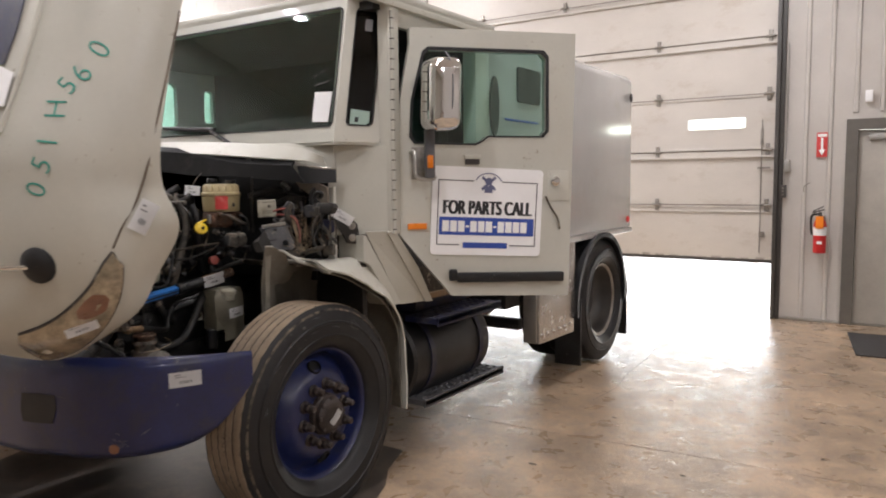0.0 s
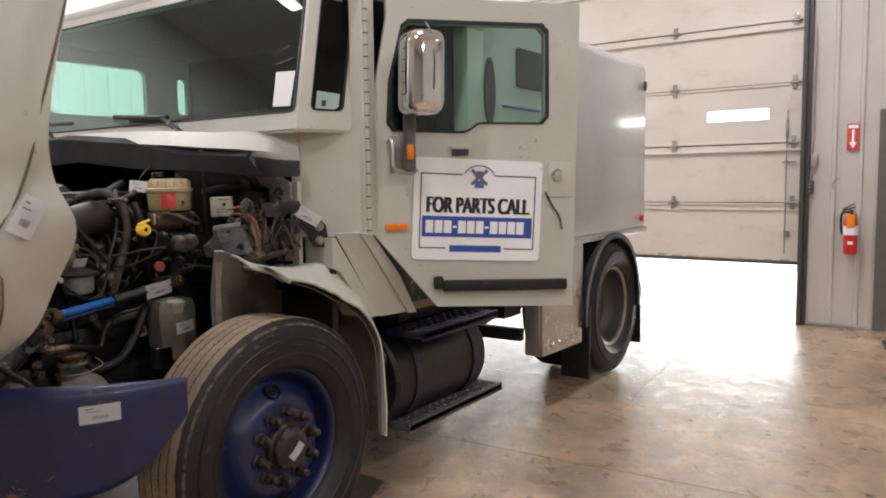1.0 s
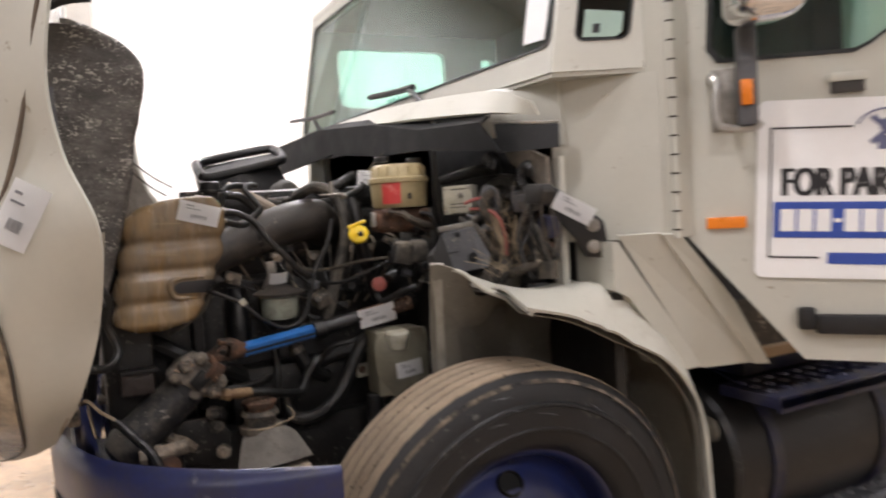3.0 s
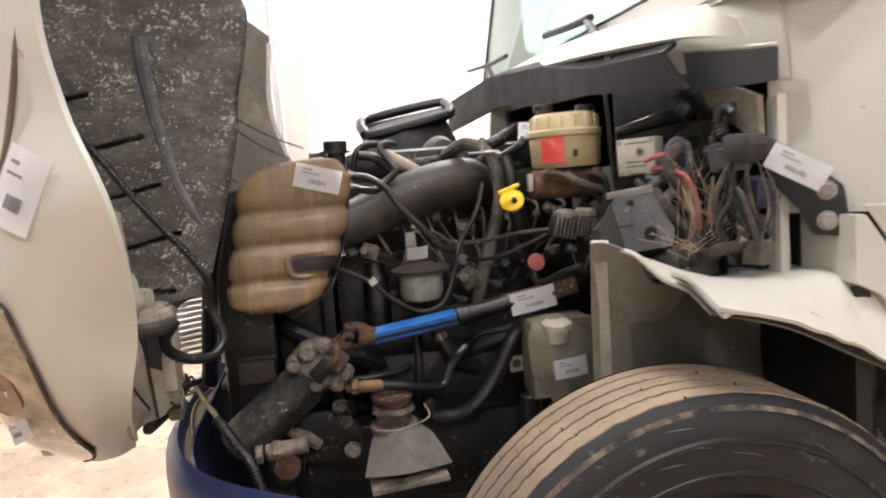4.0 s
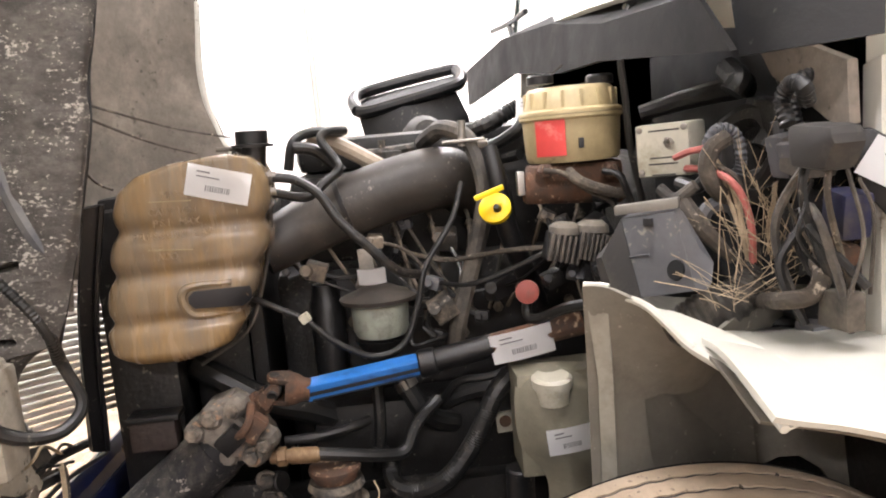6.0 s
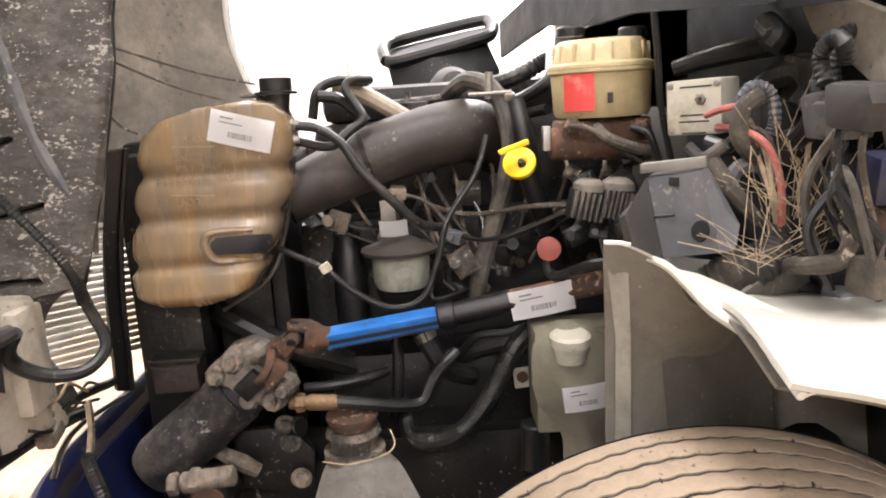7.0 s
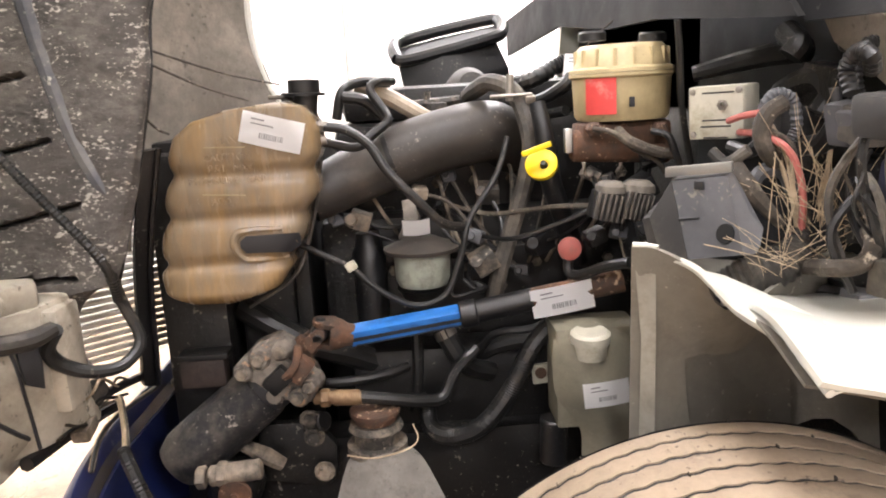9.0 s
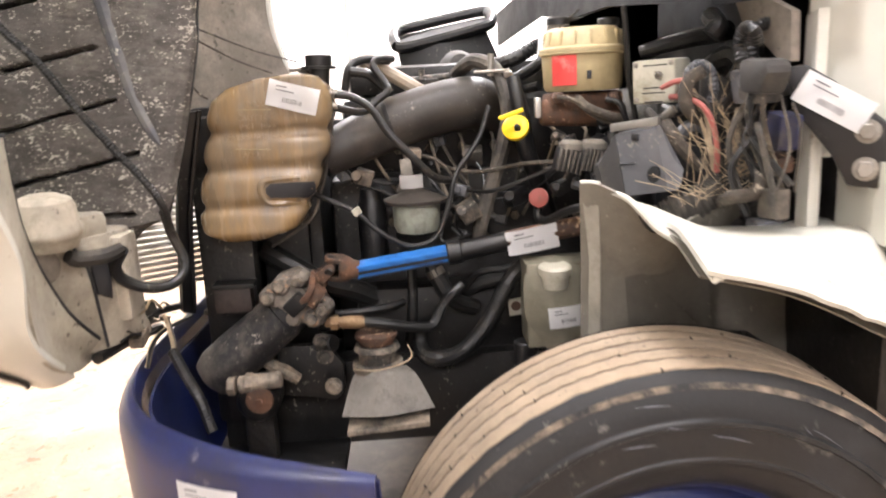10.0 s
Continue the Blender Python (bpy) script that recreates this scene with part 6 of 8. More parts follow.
part("under_tray", box(-3.9, -2.72, 1.9, 2.26, 0.555, 0.575, 0.004), "iron", truck, "black tray under the engine")
for k in range(4):
    part("bumper_wire", tube([Vector(p) + Vector((0.004 * k, 0.003 * (k % 2), 0.003 * (k // 2))) for p in ((-2.950, 1.903, 0.927), (-2.750, 1.905, 0.957), (-2.660, 1.908, 0.954), (-2.600, 1.916, 0.929))], 0.0028, 6, 7), ("straw", "tape", "straw", "hose")[k], bumper, "thin wire along the bumper")
part("bumper_conduit", tube([(-2.62, 1.962, 0.948), (-2.603, 1.972, 0.944), (-2.567, 2.0, 0.915), (-2.534, 2.03, 0.88), (-2.52, 2.05, 0.82)], 0.0115, 8, 7, 0.0014, 0.006), "plastic", bumper, "black corrugated conduit")
for k in range(5):
    part("bumper_wire", tube([Vector(p) + Vector((0.004 * (k - 2), 0.003 * (k % 2), 0.003 * (k % 3))) for p in ((-2.8, 1.885, 0.965), (-2.765, 1.905, 0.976), (-2.71, 1.93, 0.957), (-2.66, 1.95, 0.952), (-2.61, 1.968, 0.946))], 0.0026, 6, 6), ("straw", "tape", "straw", "hose", "straw")[k], bumper, "thin wire over the bumper edge")

# ---------- engine bay ----------
def straight_sheet(rows, thick):
    """A folded sheet with straight runs between its points, edges a little softened."""
    g = [[Vector(p) for p in r] for r in rows]
    out = []
    for r in g:
        row = []
        for a, b in zip(r, r[1:]):
            row += [a.lerp(b, k) for k in (0.0, 0.06, 0.94)]
        out.append(row + [r[-1]])
    return sheet(out, thick)



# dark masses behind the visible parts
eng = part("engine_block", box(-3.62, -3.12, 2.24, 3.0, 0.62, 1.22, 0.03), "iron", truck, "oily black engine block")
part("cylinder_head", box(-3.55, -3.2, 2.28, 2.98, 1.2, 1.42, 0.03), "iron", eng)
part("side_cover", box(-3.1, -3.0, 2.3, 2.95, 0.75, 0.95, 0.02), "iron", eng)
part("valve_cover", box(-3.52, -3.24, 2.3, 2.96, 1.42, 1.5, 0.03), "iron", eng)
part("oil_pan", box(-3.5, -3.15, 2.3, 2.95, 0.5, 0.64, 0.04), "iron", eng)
for k in range(8):
    part("head_bolt", hexnut((-3.19, 2.34 + k * 0.085, 1.28), (1, 0, 0), 0.013, 0.014), "iron_dusty", eng)
    part("block_bolt", hexnut((-3.11, 2.32 + k * 0.08, 1.05 + 0.05 * (k % 2)), (1, 0, 0), 0.012, 0.012), "iron_dusty", eng)
    part("injector_line", tube([(-3.18, 2.34 + k * 0.08, 1.33), (-3.1, 2.35 + k * 0.08, 1.3), (-3.08, 2.42 + k * 0.06, 1.18), (-3.1, 2.5 + k * 0.04, 1.1)], 0.0045, 6), "iron_dusty", eng)
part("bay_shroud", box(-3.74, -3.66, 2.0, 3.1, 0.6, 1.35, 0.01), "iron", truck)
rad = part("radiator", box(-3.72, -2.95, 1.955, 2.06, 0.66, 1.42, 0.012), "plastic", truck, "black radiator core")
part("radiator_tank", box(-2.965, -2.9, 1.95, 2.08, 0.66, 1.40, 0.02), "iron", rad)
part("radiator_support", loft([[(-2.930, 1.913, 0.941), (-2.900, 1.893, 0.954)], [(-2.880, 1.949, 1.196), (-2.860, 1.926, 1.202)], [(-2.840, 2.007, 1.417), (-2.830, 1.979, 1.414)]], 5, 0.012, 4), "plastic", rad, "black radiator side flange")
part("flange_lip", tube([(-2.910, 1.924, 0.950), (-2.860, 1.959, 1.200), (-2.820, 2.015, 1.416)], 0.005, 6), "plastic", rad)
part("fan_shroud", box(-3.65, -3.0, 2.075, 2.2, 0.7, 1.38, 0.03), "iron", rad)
part("charge_cooler", brick((-2.872, 2.03, 0.985), (0.04, 0.085, 0.062), (0, 0, 0), 0.006), "nut", rad, "dark rusty cooler end")
part("cooler_flange", brick((-2.868, 2.035, 1.018), (0.05, 0.095, 0.01), (0, 0, 0), 0.002), "iron", rad)

# coolant tank
TKX = -2.815
TKL = [(1.123, 2.009, 2.142), (1.149, 1.983, 2.199), (1.185, 1.976, 2.226), (1.203, 1.981, 2.231), (1.237, 1.985, 2.25), (1.284, 1.996, 2.268), (1.318, 2.001, 2.282), (1.362, 2.012, 2.288), (1.397, 2.017, 2.294), (1.431, 2.031, 2.293), (1.458, 2.066, 2.283), (1.474, 2.127, 2.27), (1.483, 2.196, 2.256)]
bm = bmesh.new()
rings, N = [], 48
for i in range(76):
    s = i / 75 * (len(TKL) - 1)
    k = min(int(s), len(TKL) - 2)
    z, ya, yb = (TKL[k][j] + (TKL[k + 1][j] - TKL[k][j]) * (s - k) for j in range(3))
    gd = min(abs(z - g) for g in (1.363, 1.285, 1.202))
    groove = math.exp(-(gd / 0.013) ** 2) + 0.35 * math.exp(-(gd / 0.03) ** 2)
    end = 0.022 * max(0, 1 - i / 6) ** 2 + 0.022 * max(0, (i - 69) / 6) ** 2
    inset = 0.0075 * groove + end
    hy, hx = (yb - ya) / 2 - inset, 0.085 - inset
    cy, cx = (ya + yb) / 2, TKX - 0.085
    row = []
    for t in range(N):
        a = 2 * math.pi * t / N
        ca, sa = math.cos(a), math.sin(a)
        e = 0.42
        row.append(bm.verts.new((cx + hx * abs(ca) ** e * (1 if ca > 0 else -1), cy + hy * abs(sa) ** e * (1 if sa > 0 else -1), z)))
    rings.append(row)
for a, b in zip(rings, rings[1:]):
    for t in range(N):
        bm.faces.new((a[t], a[(t + 1) % N], b[(t + 1) % N], b[t]))
bm.faces.new(rings[0][::-1])
bm.faces.new(rings[-1])
tank = part("coolant_tank", bm, "amber_tank", truck, "brown stained plastic coolant tank with four bulges", angle=1.2)
tank_tree = BVHTree.FromPolygons([v.co for v in tank.data.vertices], [tuple(p.vertices) for p in tank.data.polygons])


def on_tree(tree, eye, target, off=0.002):
    """Where the line from an eye through a target meets a skin, lifted off it a little."""
    e, g = Vector(eye), Vector(target)
    at, nrm, *_ = tree.ray_cast(e, (g - e).normalized())
    if at is None:
        at, nrm, *_ = tree.find_nearest(g)
    nrm = nrm if nrm.dot(e - at) > 0 else -nrm
    return at + nrm * off


bumper_tree = BVHTree.FromPolygons([v.co for v in bumper.data.vertices], [tuple(p.vertices) for p in bumper.data.polygons])
bt = on_tree(bumper_tree, E0, (-2.106, 1.980, 0.870), 0.001)
bn = (on_tree(bumper_tree, E0, (-2.106, 1.980, 0.870), 1.0) - bt).normalized()
tag_on(bumper, bt, Vector((0, 0, 1)).cross(bn), (0, 0, 1), 0.12, 0.058)
# Black sheet on the uncut bumper paints the dark of an opening.
part("bumper_notch", sheet([[on_tree(bumper_tree, E0, p, 0.002) for p in r] for r in (((-2.857, 1.800, 0.753), (-2.733, 1.800, 0.769), (-2.624, 1.800, 0.777)), ((-2.873, 1.800, 0.689), (-2.740, 1.800, 0.712), (-2.621, 1.800, 0.724)), ((-2.862, 1.800, 0.640), (-2.746, 1.800, 0.652), (-2.647, 1.800, 0.666)))], 0.002), "ink", bumper, "black sheet painted as the shaded tow hook opening")
for p, ln, sl in BUMP_SCRATCH:
    p = Vector(p)
    part("paint_scratch", tube([on_tree(bumper_tree, E0, p + Vector((-ln * k / 2, 0, -ln * sl * k / 2)), 0.0004) for k in range(3)], [0.0004, 0.0012, 0.0004], 5, 3), "scratch", bumper, "pale scratch in the blue paint")
bl = on_tree(bumper_tree, E0, (-2.428, 1.900, 0.577), 0.0)
part("bumper_lamp", lathe([(0, 0.02), (0.004, 0.018), (0.005, 0.0)], bl, (0.5, -0.85, 0), 12), "amber_lens", bumper, "dull amber reflector")
slot = [[on_tree(tank_tree, E9, Vector(a).lerp(Vector(b), k / 8)) for k in range(9)] for a, b in (((-2.815, 2.15, 1.252), (-2.815, 2.243, 1.253)), ((-2.815, 2.139, 1.243), (-2.815, 2.245, 1.246)), ((-2.815, 2.139, 1.232), (-2.815, 2.243, 1.231)), ((-2.815, 2.148, 1.222), (-2.815, 2.238, 1.22)))]
# The slot's shade is a black sheet laid on the tank skin.
part("tank_pocket", sheet(slot, 0.0015), "ink", tank, "black sheet painted as the shaded moulded hand slot")
part("pocket_lip", tube([on_tree(tank_tree, E9, p, 0.001) for p in ((-2.815, 2.215, 1.262), (-2.815, 2.15, 1.261), (-2.815, 2.13, 1.25), (-2.815, 2.13, 1.228), (-2.815, 2.145, 1.211), (-2.815, 2.175, 1.209), (-2.815, 2.222, 1.211))], [0.005, 0.007, 0.008, 0.008, 0.008, 0.007, 0.005], 8), "amber_tank", tank)
part("tank_seam", tube([(-2.900, 2.200, 1.492), (-2.900, 2.241, 1.486), (-2.900, 2.283, 1.441), (-2.900, 2.280, 1.343), (-2.900, 2.250, 1.226), (-2.900, 2.213, 1.151), (-2.900, 2.122, 1.096)], 0.004, 6), "hose_dusty", tank)
for pa, pb in (((-2.811, 2.095, 1.413), (-2.811, 2.166, 1.410)), ((-2.811, 2.084, 1.331), (-2.811, 2.158, 1.326))):
    part("level_line", tube([pa, pb], 0.0012, 4, straight=True), "cream", tank)
for txt, pc in (("MAX", (-2.808, 2.135, 1.423)), ("CAUTION", (-2.808, 2.133, 1.394)), ("PSI MAX", (-2.808, 2.137, 1.375)), ("PRESSURE CAP", (-2.807, 2.13, 1.354)), ("ADD", (-2.808, 2.115, 1.317))):
    for k, ch in enumerate(txt):
        if ch != " ":
            letters("moulded_letter", ch, 0.017, frame_of(Vector(pc) + Vector((0, (k - (len(txt) - 1) / 2) * 0.0115, 0)), (0, 1, 0), (0, 0, 1)), "amber_tank", tank, "raised moulded letter", 0.0015)
tag_on(tank, (-2.806, 2.216, 1.433), Vector((-2.810, 2.264, 1.417)) - Vector((-2.810, 2.165, 1.445)), (0.05, 0.2, 1), 0.108, 0.055)
part("filler_neck", rod((-2.900, 2.263, 1.447), (-2.900, 2.268, 1.493), 0.022, 18), "plastic", tank)
part("filler_cap", lathe([(0, 0.038), (0.005, 0.038), (0.006, 0.029), (0.028, 0.029), (0.03, 0.026), (0.03, 0)], (-2.900, 2.265, 1.491), (0, 0.03, 1), 20), "plastic", tank, "black pressure cap")
for pa in (Vector((-2.880, 2.282, 1.437)), Vector((-2.880, 2.279, 1.409))):
    part("tank_nipple", merge(rod(pa, pa + Vector((0, 0.022, 0)), 0.008, 10), rod(pa + Vector((0, 0.01, 0)), pa + Vector((0, 0.014, 0)), 0.012, 8)), "steel", tank)

# hoses and pipes over the engine
def hose(name, pts, r, material="hose", label="", rib=0.0, pitch=0.012, sides=10):
    return part(name, tube(pts, r, sides, 8, rib, pitch), material, truck, label)


hose("overflow_hose", [(-2.880, 2.298, 1.434), (-2.880, 2.336, 1.426), (-2.870, 2.377, 1.398), (-2.860, 2.408, 1.349), (-2.860, 2.453, 1.298), (-2.880, 2.505, 1.242), (-2.920, 2.548, 1.223)], 0.009)
hose("vent_hose", [(-2.890, 2.294, 1.406), (-2.900, 2.353, 1.392), (-2.920, 2.388, 1.416), (-2.940, 2.413, 1.435), (-2.960, 2.406, 1.456), (-2.980, 2.383, 1.494), (-3.000, 2.397, 1.510), (-3.050, 2.426, 1.510)], 0.009)
hose("heater_hose", [(-3.000, 2.327, 1.484), (-3.000, 2.365, 1.477), (-3.000, 2.394, 1.453), (-3.000, 2.416, 1.429)], 0.012)
hose("heater_hose", [(-3.020, 2.309, 1.441), (-3.020, 2.325, 1.495), (-3.050, 2.363, 1.512), (-3.100, 2.417, 1.508)], 0.01)
part("hose_bracket", box(-3.06, -3.03, 2.2, 2.245, 1.40, 1.5, 0.004), "iron", truck)
ip = part("intake_pipe", tube([(-3.000, 2.239, 1.284), (-3.030, 2.324, 1.320), (-3.050, 2.443, 1.363), (-3.080, 2.562, 1.390), (-3.120, 2.637, 1.391), (-3.200, 2.686, 1.349)], [0.05, 0.058, 0.064, 0.066, 0.066, 0.06], 24, 8), "pipe", truck, "thick dusty black intake pipe")
part("pipe_clamp", tube([(-3.045, 2.407, 1.352), (-3.045, 2.417, 1.355)], [0.065, 0.065], 24, straight=True), "iron", ip)
hose("breather_pipe", [(-3.1, 2.35, 1.511), (-3.105, 2.379, 1.497), (-3.110, 2.424, 1.473), (-3.100, 2.479, 1.438), (-3.120, 2.52, 1.411)], 0.018, "pipe_tan", "pale dusty metal pipe")
hose("coolant_hose", [(-3.18, 2.59, 1.47), (-3.12, 2.606, 1.486), (-3.08, 2.632, 1.497), (-3.04, 2.676, 1.469), (-3.0, 2.697, 1.381), (-2.99, 2.685, 1.305), (-3.0, 2.654, 1.203), (-3.000, 2.624, 1.111), (-3.020, 2.612, 1.046)], 0.0185, "hose_dusty", "long grey rubber hose")
hose("air_line", [(-3.050, 2.708, 1.447), (-3.000, 2.734, 1.387), (-2.990, 2.747, 1.277), (-2.990, 2.756, 1.205)], 0.011)
hose("heater_line", [(-3.250, 2.685, 1.487), (-3.200, 2.736, 1.498), (-3.200, 2.788, 1.522), (-3.200, 2.813, 1.533)], 0.02, rib=0.003)
hose("heater_line", [(-3.200, 2.690, 1.448), (-3.150, 2.741, 1.452), (-3.100, 2.787, 1.479), (-3.100, 2.806, 1.500)], 0.014)
hose("heater_line", [(-3.200, 2.721, 1.415), (-3.150, 2.758, 1.421), (-3.100, 2.792, 1.429)], 0.012)
part("hose_clip", merge(rod((-3.010, 2.620, 1.468), (-3.010, 2.705, 1.469), 0.004), rod((-3.020, 2.663, 1.51), (-3.020, 2.660, 1.458), 0.008), brick((-3.010, 2.701, 1.46), (0.015, 0.02, 0.015), (0, 20, 0))), "steel", truck)
dip = part("dipstick_tube", tube([(-2.96, 2.706, 1.451), (-2.94, 2.714, 1.393), (-2.945, 2.725, 1.306), (-2.97, 2.756, 1.215), (-3.0, 2.79, 1.12)], [0.016, 0.018, 0.021, 0.022, 0.022], 14, 8), "plastic", truck, "shiny black oil filler tube")
yc = part("filler_knob", lathe([(-0.005, 0.02), (0.0, 0.03), (0.012, 0.031), (0.016, 0.024), (0.018, 0.008)], (-2.895, 2.701, 1.335), (0.8, -0.3, 0.55), 22), "yellow", dip, "yellow oil filler cap")
part("knob_handle", brick((-2.866, 2.686, 1.371), (0.012, 0.058, 0.01), (18, 0, 0), 0.003), "yellow", yc)
part("knob_stud", lathe([(0, 0.008), (0.012, 0.005)], (-2.875, 2.701, 1.339), (0.8, -0.3, 0.55), 10), "iron", yc)
part("oil_filter", lathe([(0, 0.03), (0.006, 0.036), (0.16, 0.036), (0.17, 0.03), (0.2, 0.026)], (-3.080, 2.349, 0.995), (0, 0, 1), 20), "plastic", truck, "black filter canister")
part("support_strut", box(-3.02, -2.99, 2.2, 2.23, 0.85, 1.3, 0.004), "iron", truck)
# air duct
duct = part("air_duct", straight_sheet([[(-4.065, 2.429, 1.589), (-4.065, 2.448, 1.495), (-4.065, 2.451, 1.402)], [(-4.026, 2.577, 1.618), (-4.000, 2.592, 1.503), (-4.000, 2.592, 1.394)], [(-4.065, 2.759, 1.644), (-4.065, 2.803, 1.547), (-4.065, 2.815, 1.416)], [(-4.260, 2.771, 1.693), (-4.260, 2.816, 1.573), (-4.260, 2.839, 1.411)], [(-4.260, 2.422, 1.627), (-4.260, 2.443, 1.497), (-4.260, 2.447, 1.395)], [(-4.065, 2.429, 1.589), (-4.065, 2.448, 1.495), (-4.065, 2.451, 1.402)]], 0.004), "plastic", truck, "black air intake duct")
part("duct_lip", tube([(-4.052, 2.429, 1.592), (-4.130, 2.419, 1.636), (-4.234, 2.466, 1.667), (-4.260, 2.751, 1.719), (-4.208, 2.796, 1.706), (-4.078, 2.786, 1.666), (-4.039, 2.738, 1.643), (-4.039, 2.482, 1.590), (-4.052, 2.429, 1.592)], 0.021, 10, 6), "plastic", duct, "thick rubber lip of the duct")
# Flat black sheet closes the duct, standing for its shaded inside.
part("duct_mouth", sheet([[(-4.06, 2.43, 1.592), (-4.245, 2.44, 1.642)], [(-4.06, 2.598, 1.625), (-4.245, 2.610, 1.672)], [(-4.06, 2.785, 1.66), (-4.245, 2.79, 1.7)]], 0.003), "ink", duct, "black sheet painted as the shade inside the duct")
part("turbo_housing", lathe([(-0.05, 0.04), (-0.02, 0.055), (0.02, 0.055), (0.05, 0.035), (0.06, 0.0)], (-3.380, 2.605, 1.480), (1, 0.2, 0.25), 20), "hose_dusty", truck, "dusty round compressor housing")
part("fuel_rail", merge(rod((-3.200, 2.496, 1.436), (-3.200, 2.499, 1.485), 0.008, 8), rod((-3.200, 2.464, 1.457), (-3.200, 2.571, 1.463), 0.011, 8), brick((-3.180, 2.519, 1.445), (0.03, 0.04, 0.03), (0, 0, 20))), "iron_dusty", truck)

# cowl tray under the windscreen
ct = part("cowl_tray", straight_sheet([[(-4.5, 2.86, 1.6), (-3.7, 2.9, 1.645), (-3.15, 2.9, 1.595), (-2.86, 2.9, 1.59), (-2.43, 2.94, 1.553)], [(-4.66, 2.88, 1.745), (-3.86, 2.9, 1.765), (-3.24, 2.91, 1.715), (-2.86, 2.91, 1.655), (-2.5, 2.93, 1.636)], [(-4.6, 2.99, 1.77), (-3.9, 2.97, 1.79), (-3.2, 2.96, 1.745), (-2.86, 2.96, 1.688), (-2.52, 2.97, 1.66)]], 0.01), "matte_black", truck, "black moulded cowl tray")
part("cowl_flap", loft([[(-2.5, 2.99, 1.55), (-2.43, 3.03, 1.55), (-2.37, 3.1, 1.553)], [(-2.52, 2.99, 1.632), (-2.43, 3.04, 1.62), (-2.375, 3.105, 1.616)]], 4, 0.006, 4), "rubber", ct, "glossy black cowl seal")
part("cowl_edge_strip", tube([(-2.53, 2.99, 1.638), (-2.43, 3.04, 1.626), (-2.378, 3.105, 1.622)], 0.005, 6), "galv", ct)
tag_on(ct, (-3.103, 2.826, 1.52), (0.5, 0.86, -0.1), (0, 0.1, 1), 0.075, 0.05)
part("tag_wire", tube([(-3.1, 2.826, 1.545), (-3.11, 2.86, 1.58), (-3.12, 2.9, 1.61)], 0.002, 6), "tape", ct)
# wipers
wp = part("wiper", merge(tube([(-2.784, 2.95, 1.657), (-2.88, 2.975, 1.702), (-2.995, 3.0, 1.751), (-3.231, 3.06, 1.841)], [0.018, 0.016, 0.014, 0.011], 8), tube([(-3.195, 3.06, 1.846), (-3.4, 3.06, 1.856), (-3.63, 3.06, 1.873)], 0.012, 6)), "rubber", truck, "black windscreen wiper")
for k in range(5):
    part("arm_bolt", lathe([(0.0, 0.006), (0.004, 0.006), (0.005, 0.0)], Vector((-2.82, 2.945, 1.675)).lerp(Vector((-3.15, 3.025, 1.812)), k / 4), (0.4, -1, 0.3), 8), "steel", wp)
part("wiper", merge(tube([(-4.02, 2.99, 1.72), (-4.1, 2.985, 1.79), (-4.2, 2.99, 1.85)], 0.011, 8), tube([(-3.9, 2.99, 1.85), (-4.2, 2.99, 1.86), (-4.6, 2.99, 1.89)], 0.009, 6)), "rubber", truck, "black windscreen wiper")

# brake fluid reservoir on its rusty cylinder
RC = Vector((-2.930, 2.863, 1.461))
res = part("brake_reservoir", lathe([(-0.047, 0.084), (-0.04, 0.089), (0.03, 0.093), (0.034, 0.0985), (0.04, 0.0985)], RC, (0, 0, 1), 30), "cream", truck, "yellowed plastic brake fluid reservoir")
part("reservoir_lid", lathe([(0.041, 0.0985), (0.047, 0.098), (0.051, 0.09), (0.084, 0.083), (0.091, 0.076), (0.092, 0)], RC, (0, 0, 1), 30), "cream", res, "ridged yellowed lid")
for k in range(16):
    a = 2 * math.pi * k / 16
    part("lid_rib", brick(RC + Vector((0.086 * math.cos(a), 0.086 * math.sin(a), 0.068)), (0.007, 0.006, 0.03), (0, 0, math.degrees(a)), 0.001), "cream", res)
for pc in ((-2.930, 2.808, 1.561), (-2.930, 2.923, 1.554)):
    part("reservoir_cap", lathe([(0, 0.026), (0.014, 0.026), (0.018, 0.022), (0.018, 0)], pc, (0, 0, 1), 16), "plastic", res, "black filler cap")
bm = bmesh.new()
rr = 0.0945
rows = []
for k in range(7):
    a = radians(-58 + k * 6.2)
    rows.append([bm.verts.new(RC + Vector((rr * math.cos(a), rr * math.sin(a), z))) for z in (-0.034, 0.032)])
for a, b in zip(rows, rows[1:]):
    bm.faces.new((a[0], b[0], b[1], a[1]))
part("red_label", bm, "red", res, "red warning label")
part("level_slot", brick((-2.829, 2.854, 1.448), (0.006, 0.009, 0.018), (0, 0, 0), 0.001), "ink", res)
mc = part("master_cylinder", merge(brick((-2.920, 2.858, 1.386), (0.1, 0.17, 0.05), (0, 0, 0), 0.012), rod((-2.900, 2.758, 1.370), (-2.900, 2.948, 1.357), 0.03, 16, 0.005)), "rust", truck, "rusty brown master cylinder")
for pc in ((-2.870, 2.791, 1.402), (-2.870, 2.913, 1.395)):
    part("cylinder_port", hexnut(pc, (1, 0, 0), 0.014, 0.03), "rust", mc)
part("sensor_plug", brick((-2.890, 2.75, 1.381), (0.02, 0.014, 0.045), (0, 0, 0), 0.003), "galv", mc)
hose("brake_line", [(-2.840, 2.785, 1.404), (-2.830, 2.820, 1.395), (-2.830, 2.860, 1.363), (-2.840, 2.903, 1.339), (-2.860, 2.925, 1.315)], 0.005, "tape")
